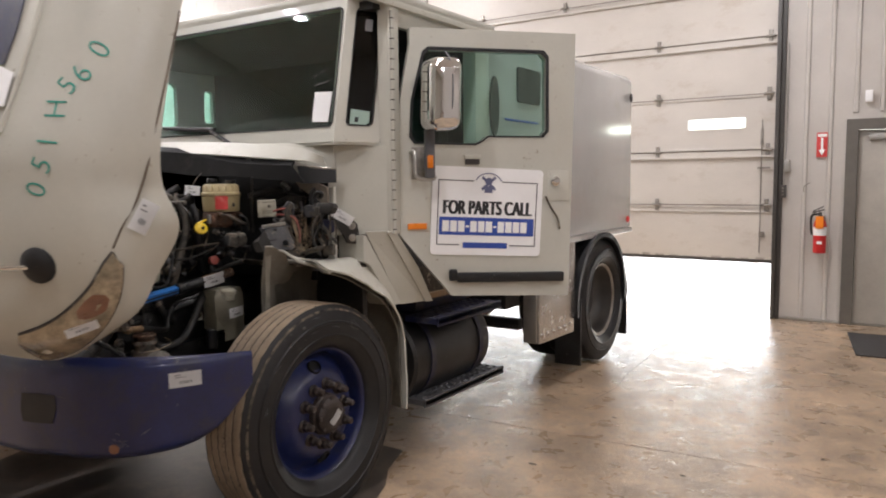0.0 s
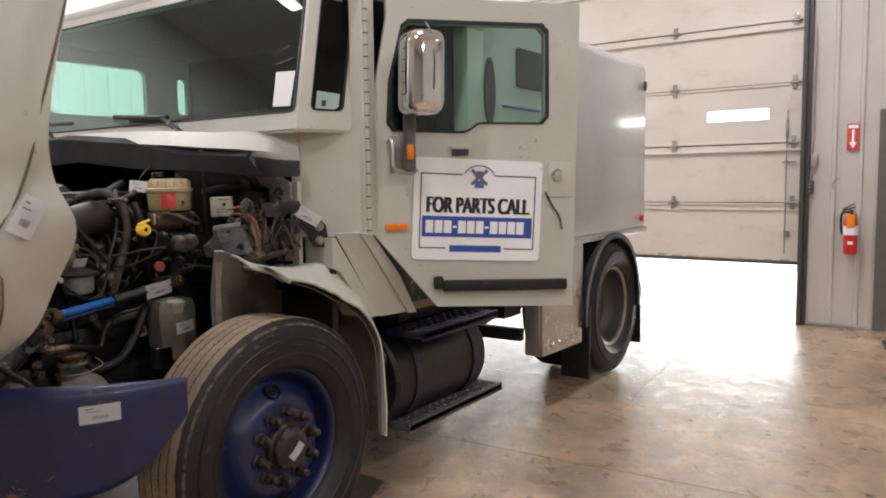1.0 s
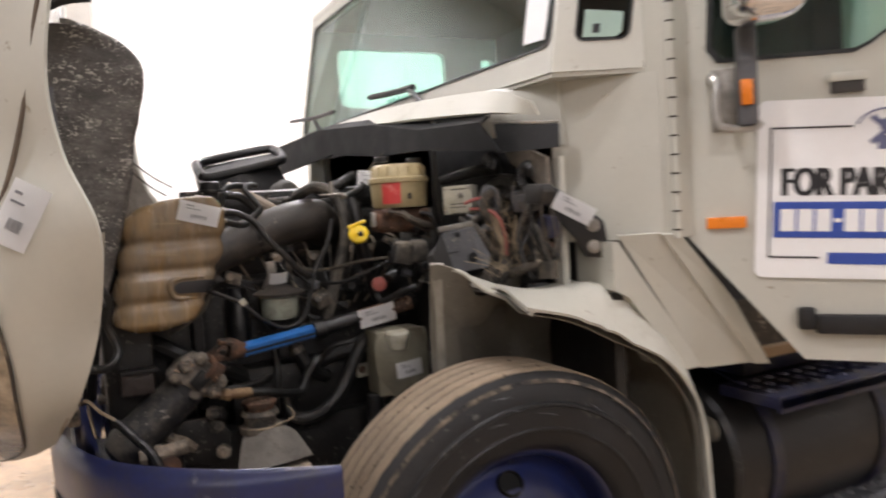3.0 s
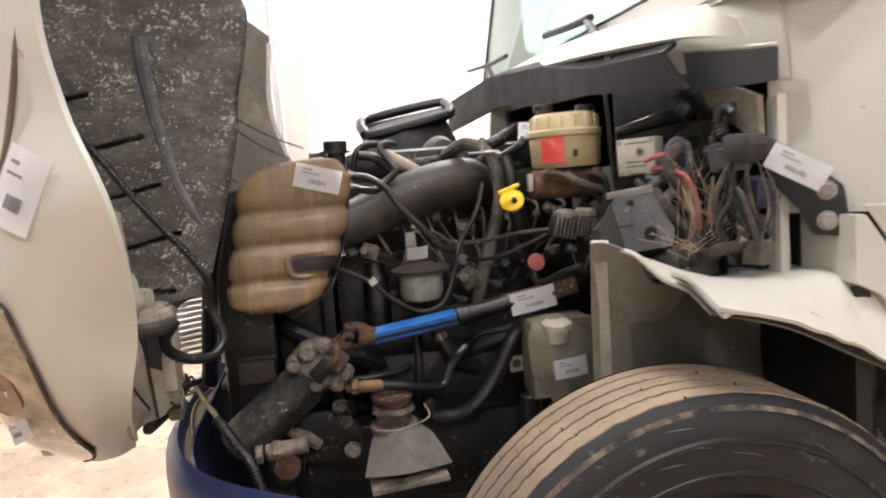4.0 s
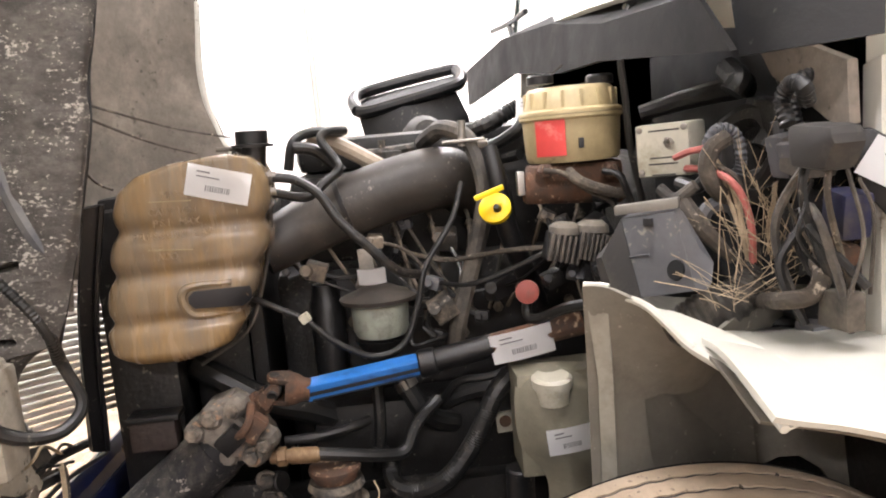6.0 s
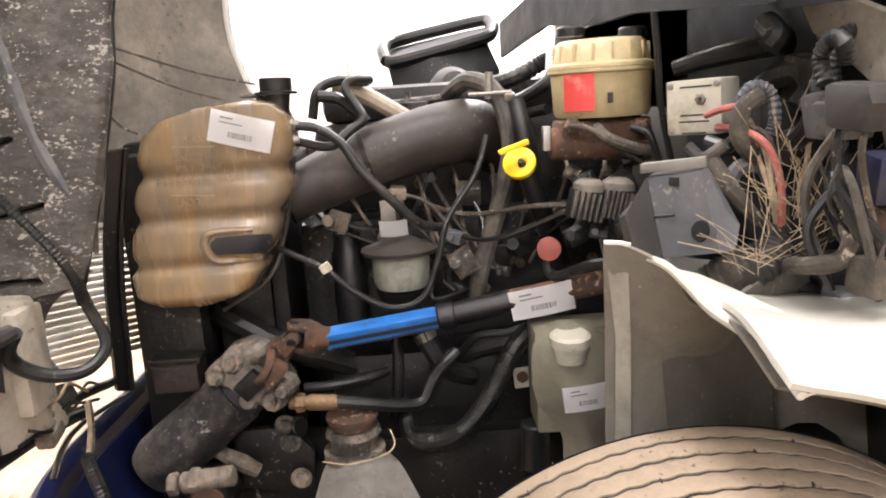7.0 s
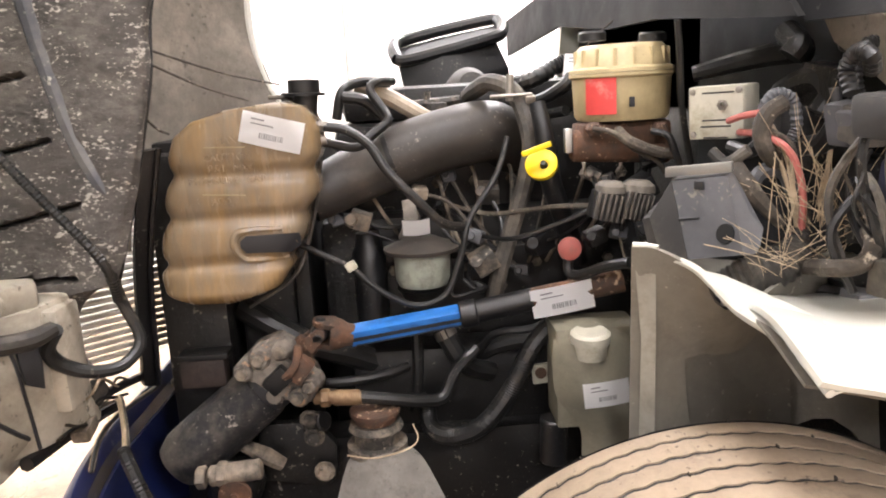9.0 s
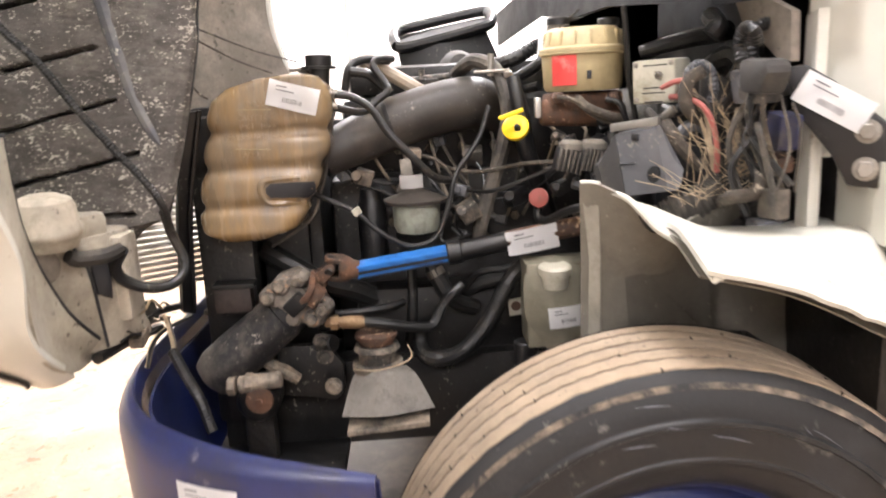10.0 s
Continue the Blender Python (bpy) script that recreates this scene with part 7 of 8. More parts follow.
hose("brake_line", [(-2.840, 2.829, 1.399), (-2.820, 2.847, 1.379), (-2.820, 2.892, 1.359), (-2.840, 2.934, 1.349)], 0.01, "tape")
hose("brake_line", [(-2.840, 2.894, 1.394), (-2.820, 2.917, 1.384), (-2.820, 2.932, 1.349), (-2.830, 2.945, 1.317)], 0.006)
hose("speedo_cable", [(-2.750, 2.906, 1.580), (-2.760, 2.915, 1.519), (-2.780, 2.926, 1.437), (-2.800, 2.950, 1.339), (-2.820, 2.967, 1.306)], 0.006)

# switch box
p0, pu, pv = Vector((-2.735, 2.923, 1.382)), Vector((-2.672, 2.989, 1.3845)), Vector((-2.735, 2.923, 1.469))
mB = frame_of((p0 + pu) / 2 + (pv - p0) / 2, pu - p0, pv - p0)
bw, bh = (pu - p0).length, (pv - p0).length
sb = part("switch_box", box(-bw / 2, bw / 2, -bh / 2, bh / 2, -0.07, 0, 0.006, mB), "milky", truck, "dirty pale control box with a toggle switch")
part("box_cover", box(-bw / 2 + 0.001, bw / 2 - 0.001, -bh / 2 + 0.001, bh / 2 - 0.001, 0, 0.006, 0.004, mB), "milky", sb)
for sx in (-1, 1):
    for sy in (-1, 1):
        part("cover_screw", lathe([(0.005, 0.006), (0.008, 0.005), (0.009, 0.0)], mB @ Vector((sx * bw * 0.41, sy * bh * 0.4, 0)), mB.to_3x3() @ Vector((0, 0, 1)), 10), "steel", sb)
part("toggle_switch", merge(lathe([(0.005, 0.009), (0.01, 0.009), (0.011, 0.005)], mB @ Vector((0.012, 0.012, 0)), mB.to_3x3() @ Vector((0, 0, 1)), 6), rod(mB @ Vector((0.012, 0.012, 0.008)), mB @ Vector((0.016, 0.018, 0.028)), 0.003, 8)), "steel", sb)
for v, u0, u1 in ((0.032, -0.022, 0.03), (-0.012, -0.022, 0.03), (-0.022, -0.025, 0.025), (-0.04, -0.02, 0.02)):
    part("printed_bar", box(u0, u1, v - 0.0013, v + 0.0013, 0.0058, 0.0064, 0, mB), "ink", sb, smooth=False)

# wires from the box
def wires(name, pts, r, material, n=1, spread=0.0, seed=0, label=""):
    rnd = random.Random(seed)
    for k in range(n):
        off = [Vector((rnd.uniform(-1, 1), rnd.uniform(-1, 1), rnd.uniform(-1, 1))) * spread for _ in pts]
        part(name, tube([Vector(p) + (o if 0 < i else o * 0.3) for i, (p, o) in enumerate(zip(pts, off))], r, 7, 6), material, truck, label)


wires("red_wire", [(-2.660, 2.957, 1.415), (-2.620, 2.962, 1.424), (-2.600, 2.977, 1.428), (-2.600, 3.001, 1.432)], 0.0055, "wire_red", label="faded red cable")
wires("red_wire", [(-2.655, 2.972, 1.397), (-2.610, 2.979, 1.396), (-2.560, 2.993, 1.384), (-2.550, 3.012, 1.352), (-2.545, 3.021, 1.300), (-2.560, 3.027, 1.223)], 0.0055, "wire_red", label="faded red cable")
wires("loom_wire", [(-2.600, 2.994, 1.410), (-2.580, 3.007, 1.362), (-2.565, 3.020, 1.305), (-2.570, 3.039, 1.220)], 0.0035, "straw", 3, 0.008, 2)
wires("grey_wire", [(-2.590, 2.978, 1.407), (-2.570, 3.006, 1.378), (-2.560, 3.022, 1.331), (-2.555, 3.029, 1.282), (-2.560, 3.032, 1.215)], 0.004, "tape", 2, 0.006, 5)
hose("conduit_loop", [(-2.620, 2.986, 1.410), (-2.600, 2.987, 1.443), (-2.600, 3.005, 1.456), (-2.600, 3.028, 1.443), (-2.600, 3.035, 1.407), (-2.600, 3.028, 1.385)], 0.0095, "plastic_grey", rib=0.002, pitch=0.006)
hose("black_loom", [(-2.580, 3.005, 1.443), (-2.580, 2.981, 1.428), (-2.580, 2.972, 1.400), (-2.580, 2.982, 1.371), (-2.600, 3.014, 1.347)], 0.013, "tape")
hose("black_loom", [(-2.660, 2.962, 1.375), (-2.620, 2.971, 1.369), (-2.600, 2.979, 1.382), (-2.590, 2.989, 1.398)], 0.011, "hose")
hose("wall_conduit", [(-2.500, 3.095, 1.519), (-2.500, 3.069, 1.512), (-2.500, 3.058, 1.484), (-2.500, 3.063, 1.452), (-2.500, 3.074, 1.437)], 0.012, "plastic", rib=0.002, pitch=0.007)
hose("wall_loom", [(-2.520, 3.086, 1.436), (-2.520, 3.056, 1.416), (-2.550, 3.051, 1.384), (-2.600, 3.053, 1.374)], 0.016, "plastic")
part("relay_block", brick((-2.500, 3.078, 1.418), (0.05, 0.09, 0.06), (10, 0, 0), 0.008), "plastic_grey", truck, "grey relay block")
part("relay_block", brick((-2.500, 3.091, 1.332), (0.04, 0.05, 0.07), (0, 0, 0), 0.006), "plastic", truck)
hose("tapered_boot", [(-2.600, 2.940, 1.360), (-2.570, 2.947, 1.326), (-2.560, 2.971, 1.293), (-2.560, 2.998, 1.263)], [0.01, 0.016, 0.012, 0.008], "tape", "dusty taped wire end")

# fuse box
def block(quad, back, bev=0.003):
    """A solid between a front quad and the same quad moved back."""
    bm = bmesh.new()
    f = [bm.verts.new(p) for p in quad]
    g = [bm.verts.new(Vector(p) + Vector(q)) for p, q in zip(quad, back)]
    bm.faces.new(f)
    bm.faces.new(g[::-1])
    for k in range(4):
        bm.faces.new((f[k], g[k], g[(k + 1) % 4], f[(k + 1) % 4]))
    bmesh.ops.recalc_face_normals(bm, faces=bm.faces)
    return bevelled(bm, bev)


fTL, fTR, fBR, fBL = Vector((-2.615, 2.85, 1.333)), Vector((-2.528, 2.899, 1.348)), Vector((-2.515, 2.922, 1.232)), Vector((-2.55, 2.853, 1.222))
fn = (fTR - fTL).cross(fTL - fBL).normalized()
fn = fn if fn.x > 0 else -fn
fb = part("fuse_box", block([fTL, fTR, fBR, fBL], [(-0.09, 0.05, 0), (-0.09, 0.05, 0), (-0.08, 0.04, 0.02), (-0.08, 0.04, 0.02)]), "plastic_grey", truck, "grey plastic fuse box with its lid off")
part("fuse_box_lip", block([fTL + Vector((-0.006, -0.008, 0.004)), fTR + Vector((0.006, 0.004, 0.004)), fTR + Vector((0.006, 0.004, 0.019)), fTL + Vector((-0.006, -0.008, 0.019))], [(-0.012, 0.008, 0)] * 4, 0.002), "galv", fb, "pale rim of the fuse box")
part("lip_clip", brick(fTL.lerp(fTR, 0.55) + fn * 0.003 - Vector((0, 0, 0.012)), (0.004, 0.016, 0.012), (0, 0, -60), 0.001), "ink", fb)
part("fuse_box_slot", tube([fTL.lerp(fBL, 0.5) + fn * 0.002, fTR.lerp(fBR, 0.5).lerp(fTL.lerp(fBL, 0.5), 0.62) + fn * 0.002], 0.002, 6, straight=True), "ink", fb)
# Black disc on the front stands for the dark of the hole.
part("fuse_box_hole", lathe([(0.001, 0.0155), (0.004, 0.0145), (0.0042, 0.0)], (-2.521, 2.897, 1.264), fn, 18), "pit", fb, "black disc painted as the shaded round cable hole")
part("fuse_box_side", sheet([[fTL, fTL.lerp(fBL, 0.5), fBL], [fTL + Vector((-0.01, -0.012, -0.03)), (-2.625, 2.82, 1.275), (-2.6, 2.827, 1.225)], [fTL + Vector((-0.05, -0.005, -0.05)), (-2.67, 2.822, 1.265), (-2.65, 2.827, 1.22)]], 0.006), "fuse_side", fb, "sloped flank of the fuse box, coloured darker as if shaded")
part("fuse_box_wing", sheet([[fTR, fTR.lerp(fBR, 0.5), fBR], [fTR + Vector((0.0, 0.008, 0.004)), fTR.lerp(fBR, 0.5) + Vector((0.0, 0.022, 0.0)), fBR + Vector((0.008, 0.014, 0.004))], [fTR + Vector((-0.01, 0.018, -0.005)), (-2.518, 2.95, 1.27), (-2.505, 2.94, 1.246)]], 0.006), "plastic_grey", fb, "sloping side of the fuse box")
part("wing_ring", tube([(-2.600, 2.968, 1.292), (-2.600, 2.974, 1.329), (-2.600, 2.995, 1.343), (-2.600, 3.020, 1.335), (-2.600, 3.033, 1.309)], 0.012, 8, 5), "plastic_grey", fb)
part("grey_back_plate", brick((-2.660, 3.096, 1.380), (0.02, 0.12, 0.1), (0, 0, 0), 0.004), "fuse_side", truck, "grey plastic plate behind the wires")
part("control_module", prism([(-2.388, 3.020, 1.458)[::2], (-2.300, 3.020, 1.455)[::2], (-2.291, 3.020, 1.434)[::2], (-2.313, 3.020, 1.402)[::2], (-2.385, 3.020, 1.405)[::2]], "y", 2.985, 3.028, 0.014), "fuse_side", truck, "grey control module on the firewall")
part("fuse_block", prism([(-2.405, 3.040, 1.245)[::2], (-2.346, 3.040, 1.252)[::2], (-2.346, 3.040, 1.202)[::2], (-2.409, 3.040, 1.197)[::2]], "y", 3.035, 3.06, 0.004), "hose_dusty", truck, "small grey fuse block")
part("bay_flange", prism([(-2.449, 3.130, 1.523)[::2], (-2.412, 3.130, 1.532)[::2], (-2.412, 3.130, 1.150)[::2], (-2.455, 3.130, 1.143)[::2]], "y", 3.125, 3.145, 0.002), "paint_dusty", truck, "dirty folded edge of the cab corner")
hose("wall_conduit", [(-2.412, 3.003, 1.456), (-2.425, 3.003, 1.486), (-2.406, 3.004, 1.506), (-2.380, 3.004, 1.501), (-2.402, 3.022, 1.484)], 0.011, "plastic", rib=0.002, pitch=0.007)
# connectors and clutter between engine and fuse box
TOK = [(-2.850, 2.800, 1.262), (-2.830, 2.829, 1.268), (-2.820, 2.852, 1.261), (-2.880, 2.821, 1.304), (-2.850, 2.875, 1.289), (-2.900, 2.799, 1.314), (-2.840, 2.831, 1.210), (-2.860, 2.792, 1.201), (-2.750, 2.857, 1.230), (-2.980, 2.590, 1.139), (-3.000, 2.577, 1.188), (-3.020, 2.528, 1.113), (-2.900, 2.911, 1.342), (-3.100, 2.617, 1.263), (-3.100, 2.534, 1.305), (-3.100, 2.518, 1.245), (-3.020, 2.578, 1.073), (-3.050, 2.338, 1.228), (-3.050, 2.291, 1.231), (-3.000, 2.671, 1.109), (-3.000, 2.708, 1.165), (-3.020, 2.467, 1.283)]
rnd = random.Random(11)
for i, c in enumerate(TOK):
    s = rnd.uniform(0.025, 0.05)
    r = (rnd.uniform(-30, 30), rnd.uniform(-20, 20), rnd.uniform(-25, 25))
    k = part("plug_connector", merge(brick(c, (s, s, s * 0.8), r, 0.004), rod(Vector(c) + Vector((0.0, -s * 0.3, 0)), Vector(c) + Vector((s * 0.9, -s * 0.4, s * 0.2)), s * 0.28, 10, 0.002)), ("plastic", "iron_dusty", "plastic_grey", "iron")[i % 4], truck)
    if i < 3:
        for j in range(5):
            part("connector_fin", brick(Vector(c) + Vector((s * 0.55, (j - 2) * s * 0.22, 0)), (0.006, s * 0.1, s * 0.9), r, 0.001), "hose_dusty", k)
for i in range(26):
    a = Vector(TOK[rnd.randrange(len(TOK))])
    b = Vector(TOK[rnd.randrange(len(TOK))])
    if (a - b).length < 0.45 and (a - b).length > 0.03:
        m1 = a.lerp(b, 0.35) + Vector((rnd.uniform(0, 0.03), rnd.uniform(-0.03, 0.03), rnd.uniform(-0.06, 0.0)))
        m2 = a.lerp(b, 0.7) + Vector((rnd.uniform(0, 0.03), rnd.uniform(-0.03, 0.03), rnd.uniform(-0.06, 0.02)))
        hose("engine_wire", [a, m1, m2, b], rnd.choice((0.003, 0.004, 0.005)), rnd.choice(("hose", "hose", "tape", "plastic")), sides=6)
for c, n_, w_ in (((-2.800, 2.800, 1.268), 6, 0.06), ((-2.790, 2.847, 1.268), 6, 0.05)):
    k = part("plug_connector", brick(c, (0.04, w_, 0.05), (-14, 0, 0), 0.004), "plastic", truck, "ribbed wiring connector")
    for j in range(n_):
        f = pose(*c, -14) @ Vector((0.024, (j - (n_ - 1) / 2) * w_ / n_, 0))
        part("connector_fin", brick(f, (0.012, w_ / n_ * 0.45, 0.048), (-14, 0, 0), 0.001), "hose_dusty", k)
    part("connector_cap", lathe([(0, 0.03), (0.012, 0.028), (0.02, 0.018)], pose(*c, -14) @ Vector((0.0, 0.0, 0.025)), (0, 0.1, 1), 14), "hose_dusty", k)
rc = part("red_drain_cap", lathe([(-0.02, 0.02), (0, 0.023), (0.012, 0.022), (0.014, 0.01)], (-2.860, 2.743, 1.180), (1, -0.2, 0.2), 16), "dull_red", truck, "dull red plastic cap")
hose("cap_hose", [(-2.880, 2.747, 1.174), (-2.870, 2.742, 1.135), (-2.850, 2.758, 1.129), (-2.800, 2.795, 1.156), (-2.750, 2.827, 1.173)], 0.01)
# frayed strands and taped bundle
STR = [(-2.550, 3.037, 1.354), (-2.550, 3.031, 1.307), (-2.540, 3.051, 1.283), (-2.560, 3.030, 1.248), (-2.530, 3.068, 1.307), (-2.520, 3.081, 1.252), (-2.540, 3.053, 1.218), (-2.500, 2.955, 1.225), (-2.490, 2.965, 1.215), (-2.520, 3.030, 1.260), (-2.500, 3.091, 1.278), (-2.550, 3.010, 1.218)]
for i in range(90):
    a = Vector(STR[rnd.randrange(len(STR))]) + Vector((rnd.uniform(-0.02, 0.03), rnd.uniform(-0.02, 0.02), rnd.uniform(-0.02, 0.02)))
    L_ = rnd.uniform(0.05, 0.15)
    an = rnd.uniform(0.2, 2.9)
    d = Vector((rnd.uniform(-0.2, 0.3), math.cos(an), math.sin(an))) * L_
    part("frayed_strand", tube([a, a + d * 0.5 + Vector((0, 0, rnd.uniform(-0.01, 0.01))), a + d], rnd.choice((0.0004, 0.0005, 0.0007)), 5, 4), "straw", truck)
hose("taped_loom", [(-2.570, 2.917, 1.169), (-2.560, 2.950, 1.185), (-2.550, 2.994, 1.207), (-2.550, 3.014, 1.227), (-2.560, 3.026, 1.253)], [0.028, 0.034, 0.033, 0.026, 0.014], "hose_dusty", "dusty taped wiring bundle", 0.003, 0.018)
hose("battery_cable", [(-2.545, 3.000, 1.202), (-2.530, 3.025, 1.205), (-2.420, 2.997, 1.231), (-2.406, 3.024, 1.237), (-2.408, 3.042, 1.257), (-2.434, 3.052, 1.277)], 0.012, "tape", "dusty grey cable")
wires("yellow_wire", [(-2.540, 3.004, 1.214), (-2.535, 3.019, 1.209), (-2.530, 3.041, 1.211)], 0.003, "straw", 4, 0.006, 9)
part("dark_socket", brick((-2.500, 3.095, 1.143), (0.05, 0.05, 0.06), (0, 0, 0), 0.006), "plastic_grey", truck)
part("fender_bar", brick((-2.560, 3.019, 1.144), (0.03, 0.21, 0.012), (-1, 0, 0), 0.002), "galv", truck)
part("rear_bay_panel", box(-3.3, -2.565, 3.16, 3.19, 1.05, 1.66, 0.004), "matte_black", truck, "black panel behind the wiring")
part("dirty_gusset", prism([(-2.64, 1.572), (-2.5, 1.558), (-2.42, 1.53), (-2.415, 1.45), (-2.46, 1.455), (-2.52, 1.488), (-2.6, 1.525)], "y", 3.085, 3.1, 0.002), "nose", truck, "dirty tan gusset on the firewall")

# more loose wiring on the firewall
for k in range(14):
    wr_ = random.Random(40 + k)
    a = Vector((-2.395, 3.001, 1.380)) + Vector((wr_.uniform(-0.07, 0.07), wr_.uniform(0, 0.08), wr_.uniform(-0.05, 0.07)))
    b = Vector((-2.356, 3.015, 1.238)) + Vector((wr_.uniform(-0.1, 0.04), wr_.uniform(0, 0.06), wr_.uniform(-0.04, 0.05)))
    m1 = a.lerp(b, 0.4) + Vector((wr_.uniform(-0.03, 0.03), wr_.uniform(-0.04, 0.02), wr_.uniform(-0.02, 0.02)))
    hose("firewall_wire", [a, m1, b], wr_.choice((0.0025, 0.004, 0.006)), wr_.choice(("hose", "tape", "hose_dusty", "plastic")), sides=6)
for c, sz, mt in (((-2.402, 3.072, 1.340), (0.05, 0.04, 0.06), "blue_worn"), ((-2.459, 3.056, 1.412), (0.06, 0.05, 0.05), "hose_dusty"), ((-2.543, 3.088, 1.288), (0.08, 0.04, 0.09), "iron"), ((-2.648, 3.109, 1.454), (0.1, 0.04, 0.08), "iron"), ((-2.443, 3.088, 1.283), (0.05, 0.03, 0.03), "rust")):
    part("firewall_block", brick(c, sz, (0, 8, 0), 0.008), mt, truck)
# steering shaft
sa, sb_, sc, sd = Vector((-2.870, 2.294, 1.031)), Vector((-2.865, 2.540, 1.063)), Vector((-2.860, 2.669, 1.085)), Vector((-2.850, 2.841, 1.113))
ax = (sb_ - sa).normalized()
sf = part("steering_shaft", rod(sb_, sc + ax * 0.0, 0.0225, 18), "plastic", truck, "steering column shaft")
mm = frame_of(sa, ax, (0.3, 0, 1))
Ls = (sb_ - sa).length
part("blue_shaft", merge(box(0.02, Ls, -0.017, 0.017, -0.017, 0.017, 0.005, mm)), "shaft_blue", sf, "bright blue splined shaft")
part("shaft_slot", box(0.02, Ls, -0.004, 0.004, 0.0165, 0.0178, 0, mm), "ink", sf)
part("shaft_slot", box(0.03, Ls, -0.0145, -0.0115, 0.0165, 0.0176, 0, mm), "ink", sf)
part("shaft_collar", rod(sb_ - ax * 0.012, sb_ + ax * 0.022, 0.027, 18, 0.003), "plastic", sf)
part("rusty_sleeve", rod(sc, sd, 0.0225, 18), "rust", sf, "rusty shaft sleeve")
tag_on(sf, Vector((-2.836, 2.722, 1.089)), sd - sc, (0.1, 0, 1), 0.118, 0.058)
ctr = Vector((-2.870, 2.256, 1.045))
ux = (sa + ax * 0.028 - ctr).normalized()
mj = frame_of(ctr, ux, (0.25, 0, 1))
d2 = (Vector((-2.870, 2.194, 0.990)) - ctr).normalized()
mk = frame_of(ctr, d2, (1, 0.1, 0.1))


def fork(m, far, gap, wide):
    """A yoke: a flared collar and two rounded arms reaching back to the joint's middle."""
    for sgn in (-1, 1):
        pts = [(far, 0.5 * wide), (0.012, 0.42 * wide), (-0.006, 0.36 * wide), (-0.014, 0.12 * wide), (-0.014, -0.12 * wide), (-0.006, -0.36 * wide), (0.012, -0.42 * wide), (far, -0.5 * wide)]
        mm_ = m @ Matrix.Translation((0, sgn * gap, 0)) @ Matrix.Rotation(radians(90), 4, "X")
        part("joint_fork", prism(pts, "z", -0.006, 0.006, 0.003, mm_), "rust", uj)


uj = part("universal_joint", lathe([(0.0, 0.0), (0.001, 0.03), (0.008, 0.032), (0.02, 0.029), (0.03, 0.023), (0.045, 0.021), (0.046, 0.0)], mj @ Vector((0.022, 0, 0)), ux, 18), "rust", sf, "rusty universal joint")
fork(mj, 0.03, 0.023, 0.04)
part("joint_cross", merge(lathe([(-0.019, 0.0), (-0.014, 0.013), (0.0, 0.019), (0.014, 0.013), (0.019, 0.0)], ctr, ux, 14), rod(mj @ Vector((0, -0.03, 0)), mj @ Vector((0, 0.03, 0)), 0.011, 12, 0.002), rod(mj @ Vector((0, 0, -0.028)), mj @ Vector((0, 0, 0.03)), 0.011, 12, 0.002)), "iron", uj, "black greasy joint cross")
fork(mk, 0.034, 0.022, 0.034)
part("joint_yoke", lathe([(0.0, 0.0), (0.001, 0.024), (0.012, 0.025), (0.03, 0.018), (0.06, 0.016), (0.061, 0.0)], mk @ Vector((0.03, 0, 0)), d2, 16), "rust", uj)
part("pinch_bolt", merge(hexnut((-2.842, 2.220, 0.989), (1, 0, 0), 0.011, 0.016), rod((-2.890, 2.209, 0.972), (-2.842, 2.220, 0.989), 0.007, 10)), "rust", uj)

# steering gear
g0, g1 = Vector((-2.870, 2.179, 0.970)), Vector((-2.850, 1.965, 0.803))
gx = (g1 - g0).normalized()
gear = part("steering_gear", lathe([(-0.02, 0.04), (0.0, 0.052), (0.05, 0.054), (0.052, 0.057), (0.1, 0.058), (0.2, 0.06), (0.25, 0.059), (0.275, 0.05), (0.285, 0.03), (0.287, 0)], g0, gx, 26), "gear", truck, "greasy black power steering gear")
mg = frame_of(g0, gx, (0, gx.z, -gx.y))
COVER = [(2.104, 1.003), (2.116, 1.014), (2.136, 1.035), (2.182, 1.049), (2.207, 1.03), (2.227, 1.003), (2.25, 0.964), (2.243, 0.945), (2.214, 0.924), (2.181, 0.929), (2.144, 0.954), (2.118, 0.976)]
cm = (sum(p[0] for p in COVER) / 12, sum(p[1] for p in COVER) / 12)
gc = part("gear_cover", merge(prism(COVER, "x", -2.9, -2.822, 0.008), prism([(cm[0] + (y - cm[0]) * 0.72, cm[1] + (z - cm[1]) * 0.72) for y, z in COVER], "x", -2.83, -2.803, 0.01)), "gear_dust", gear, "pale dusty gear end cover")
for q, r, h in (((-2.798, 2.118, 1.0), 0.02, 0.06), ((-2.796, 2.15, 1.024), 0.022, 0.05), ((-2.796, 2.19, 1.035), 0.018, 0.05), ((-2.796, 2.216, 0.946), 0.022, 0.06), ((-2.8, 2.236, 0.965), 0.018, 0.05), ((-2.81, 2.168, 0.944), 0.018, 0.05)):
    part("cover_lug", lathe([(-h, r * 1.2), (-0.008, r), (0.0, r * 0.8), (0.001, 0.0)], q, (1, -0.1, 0.1), 9), "gear_dust", gc)
part("cover_port", brick((-2.796, 2.183, 0.982), (0.024, 0.05, 0.036), (40, 0, 0), 0.004), "iron", gc, "black port block")
part("cover_port", brick((-2.8, 2.226, 0.998), (0.03, 0.03, 0.05), (-40, 0, 0), 0.006), "rust", gc)
part("cover_tube", tube([(-2.79, 2.196, 0.99), (-2.783, 2.21, 1.0), (-2.79, 2.222, 1.02), (-2.82, 2.22, 1.035)], 0.008, 8, 5), "rust", gc, "short rusty line")
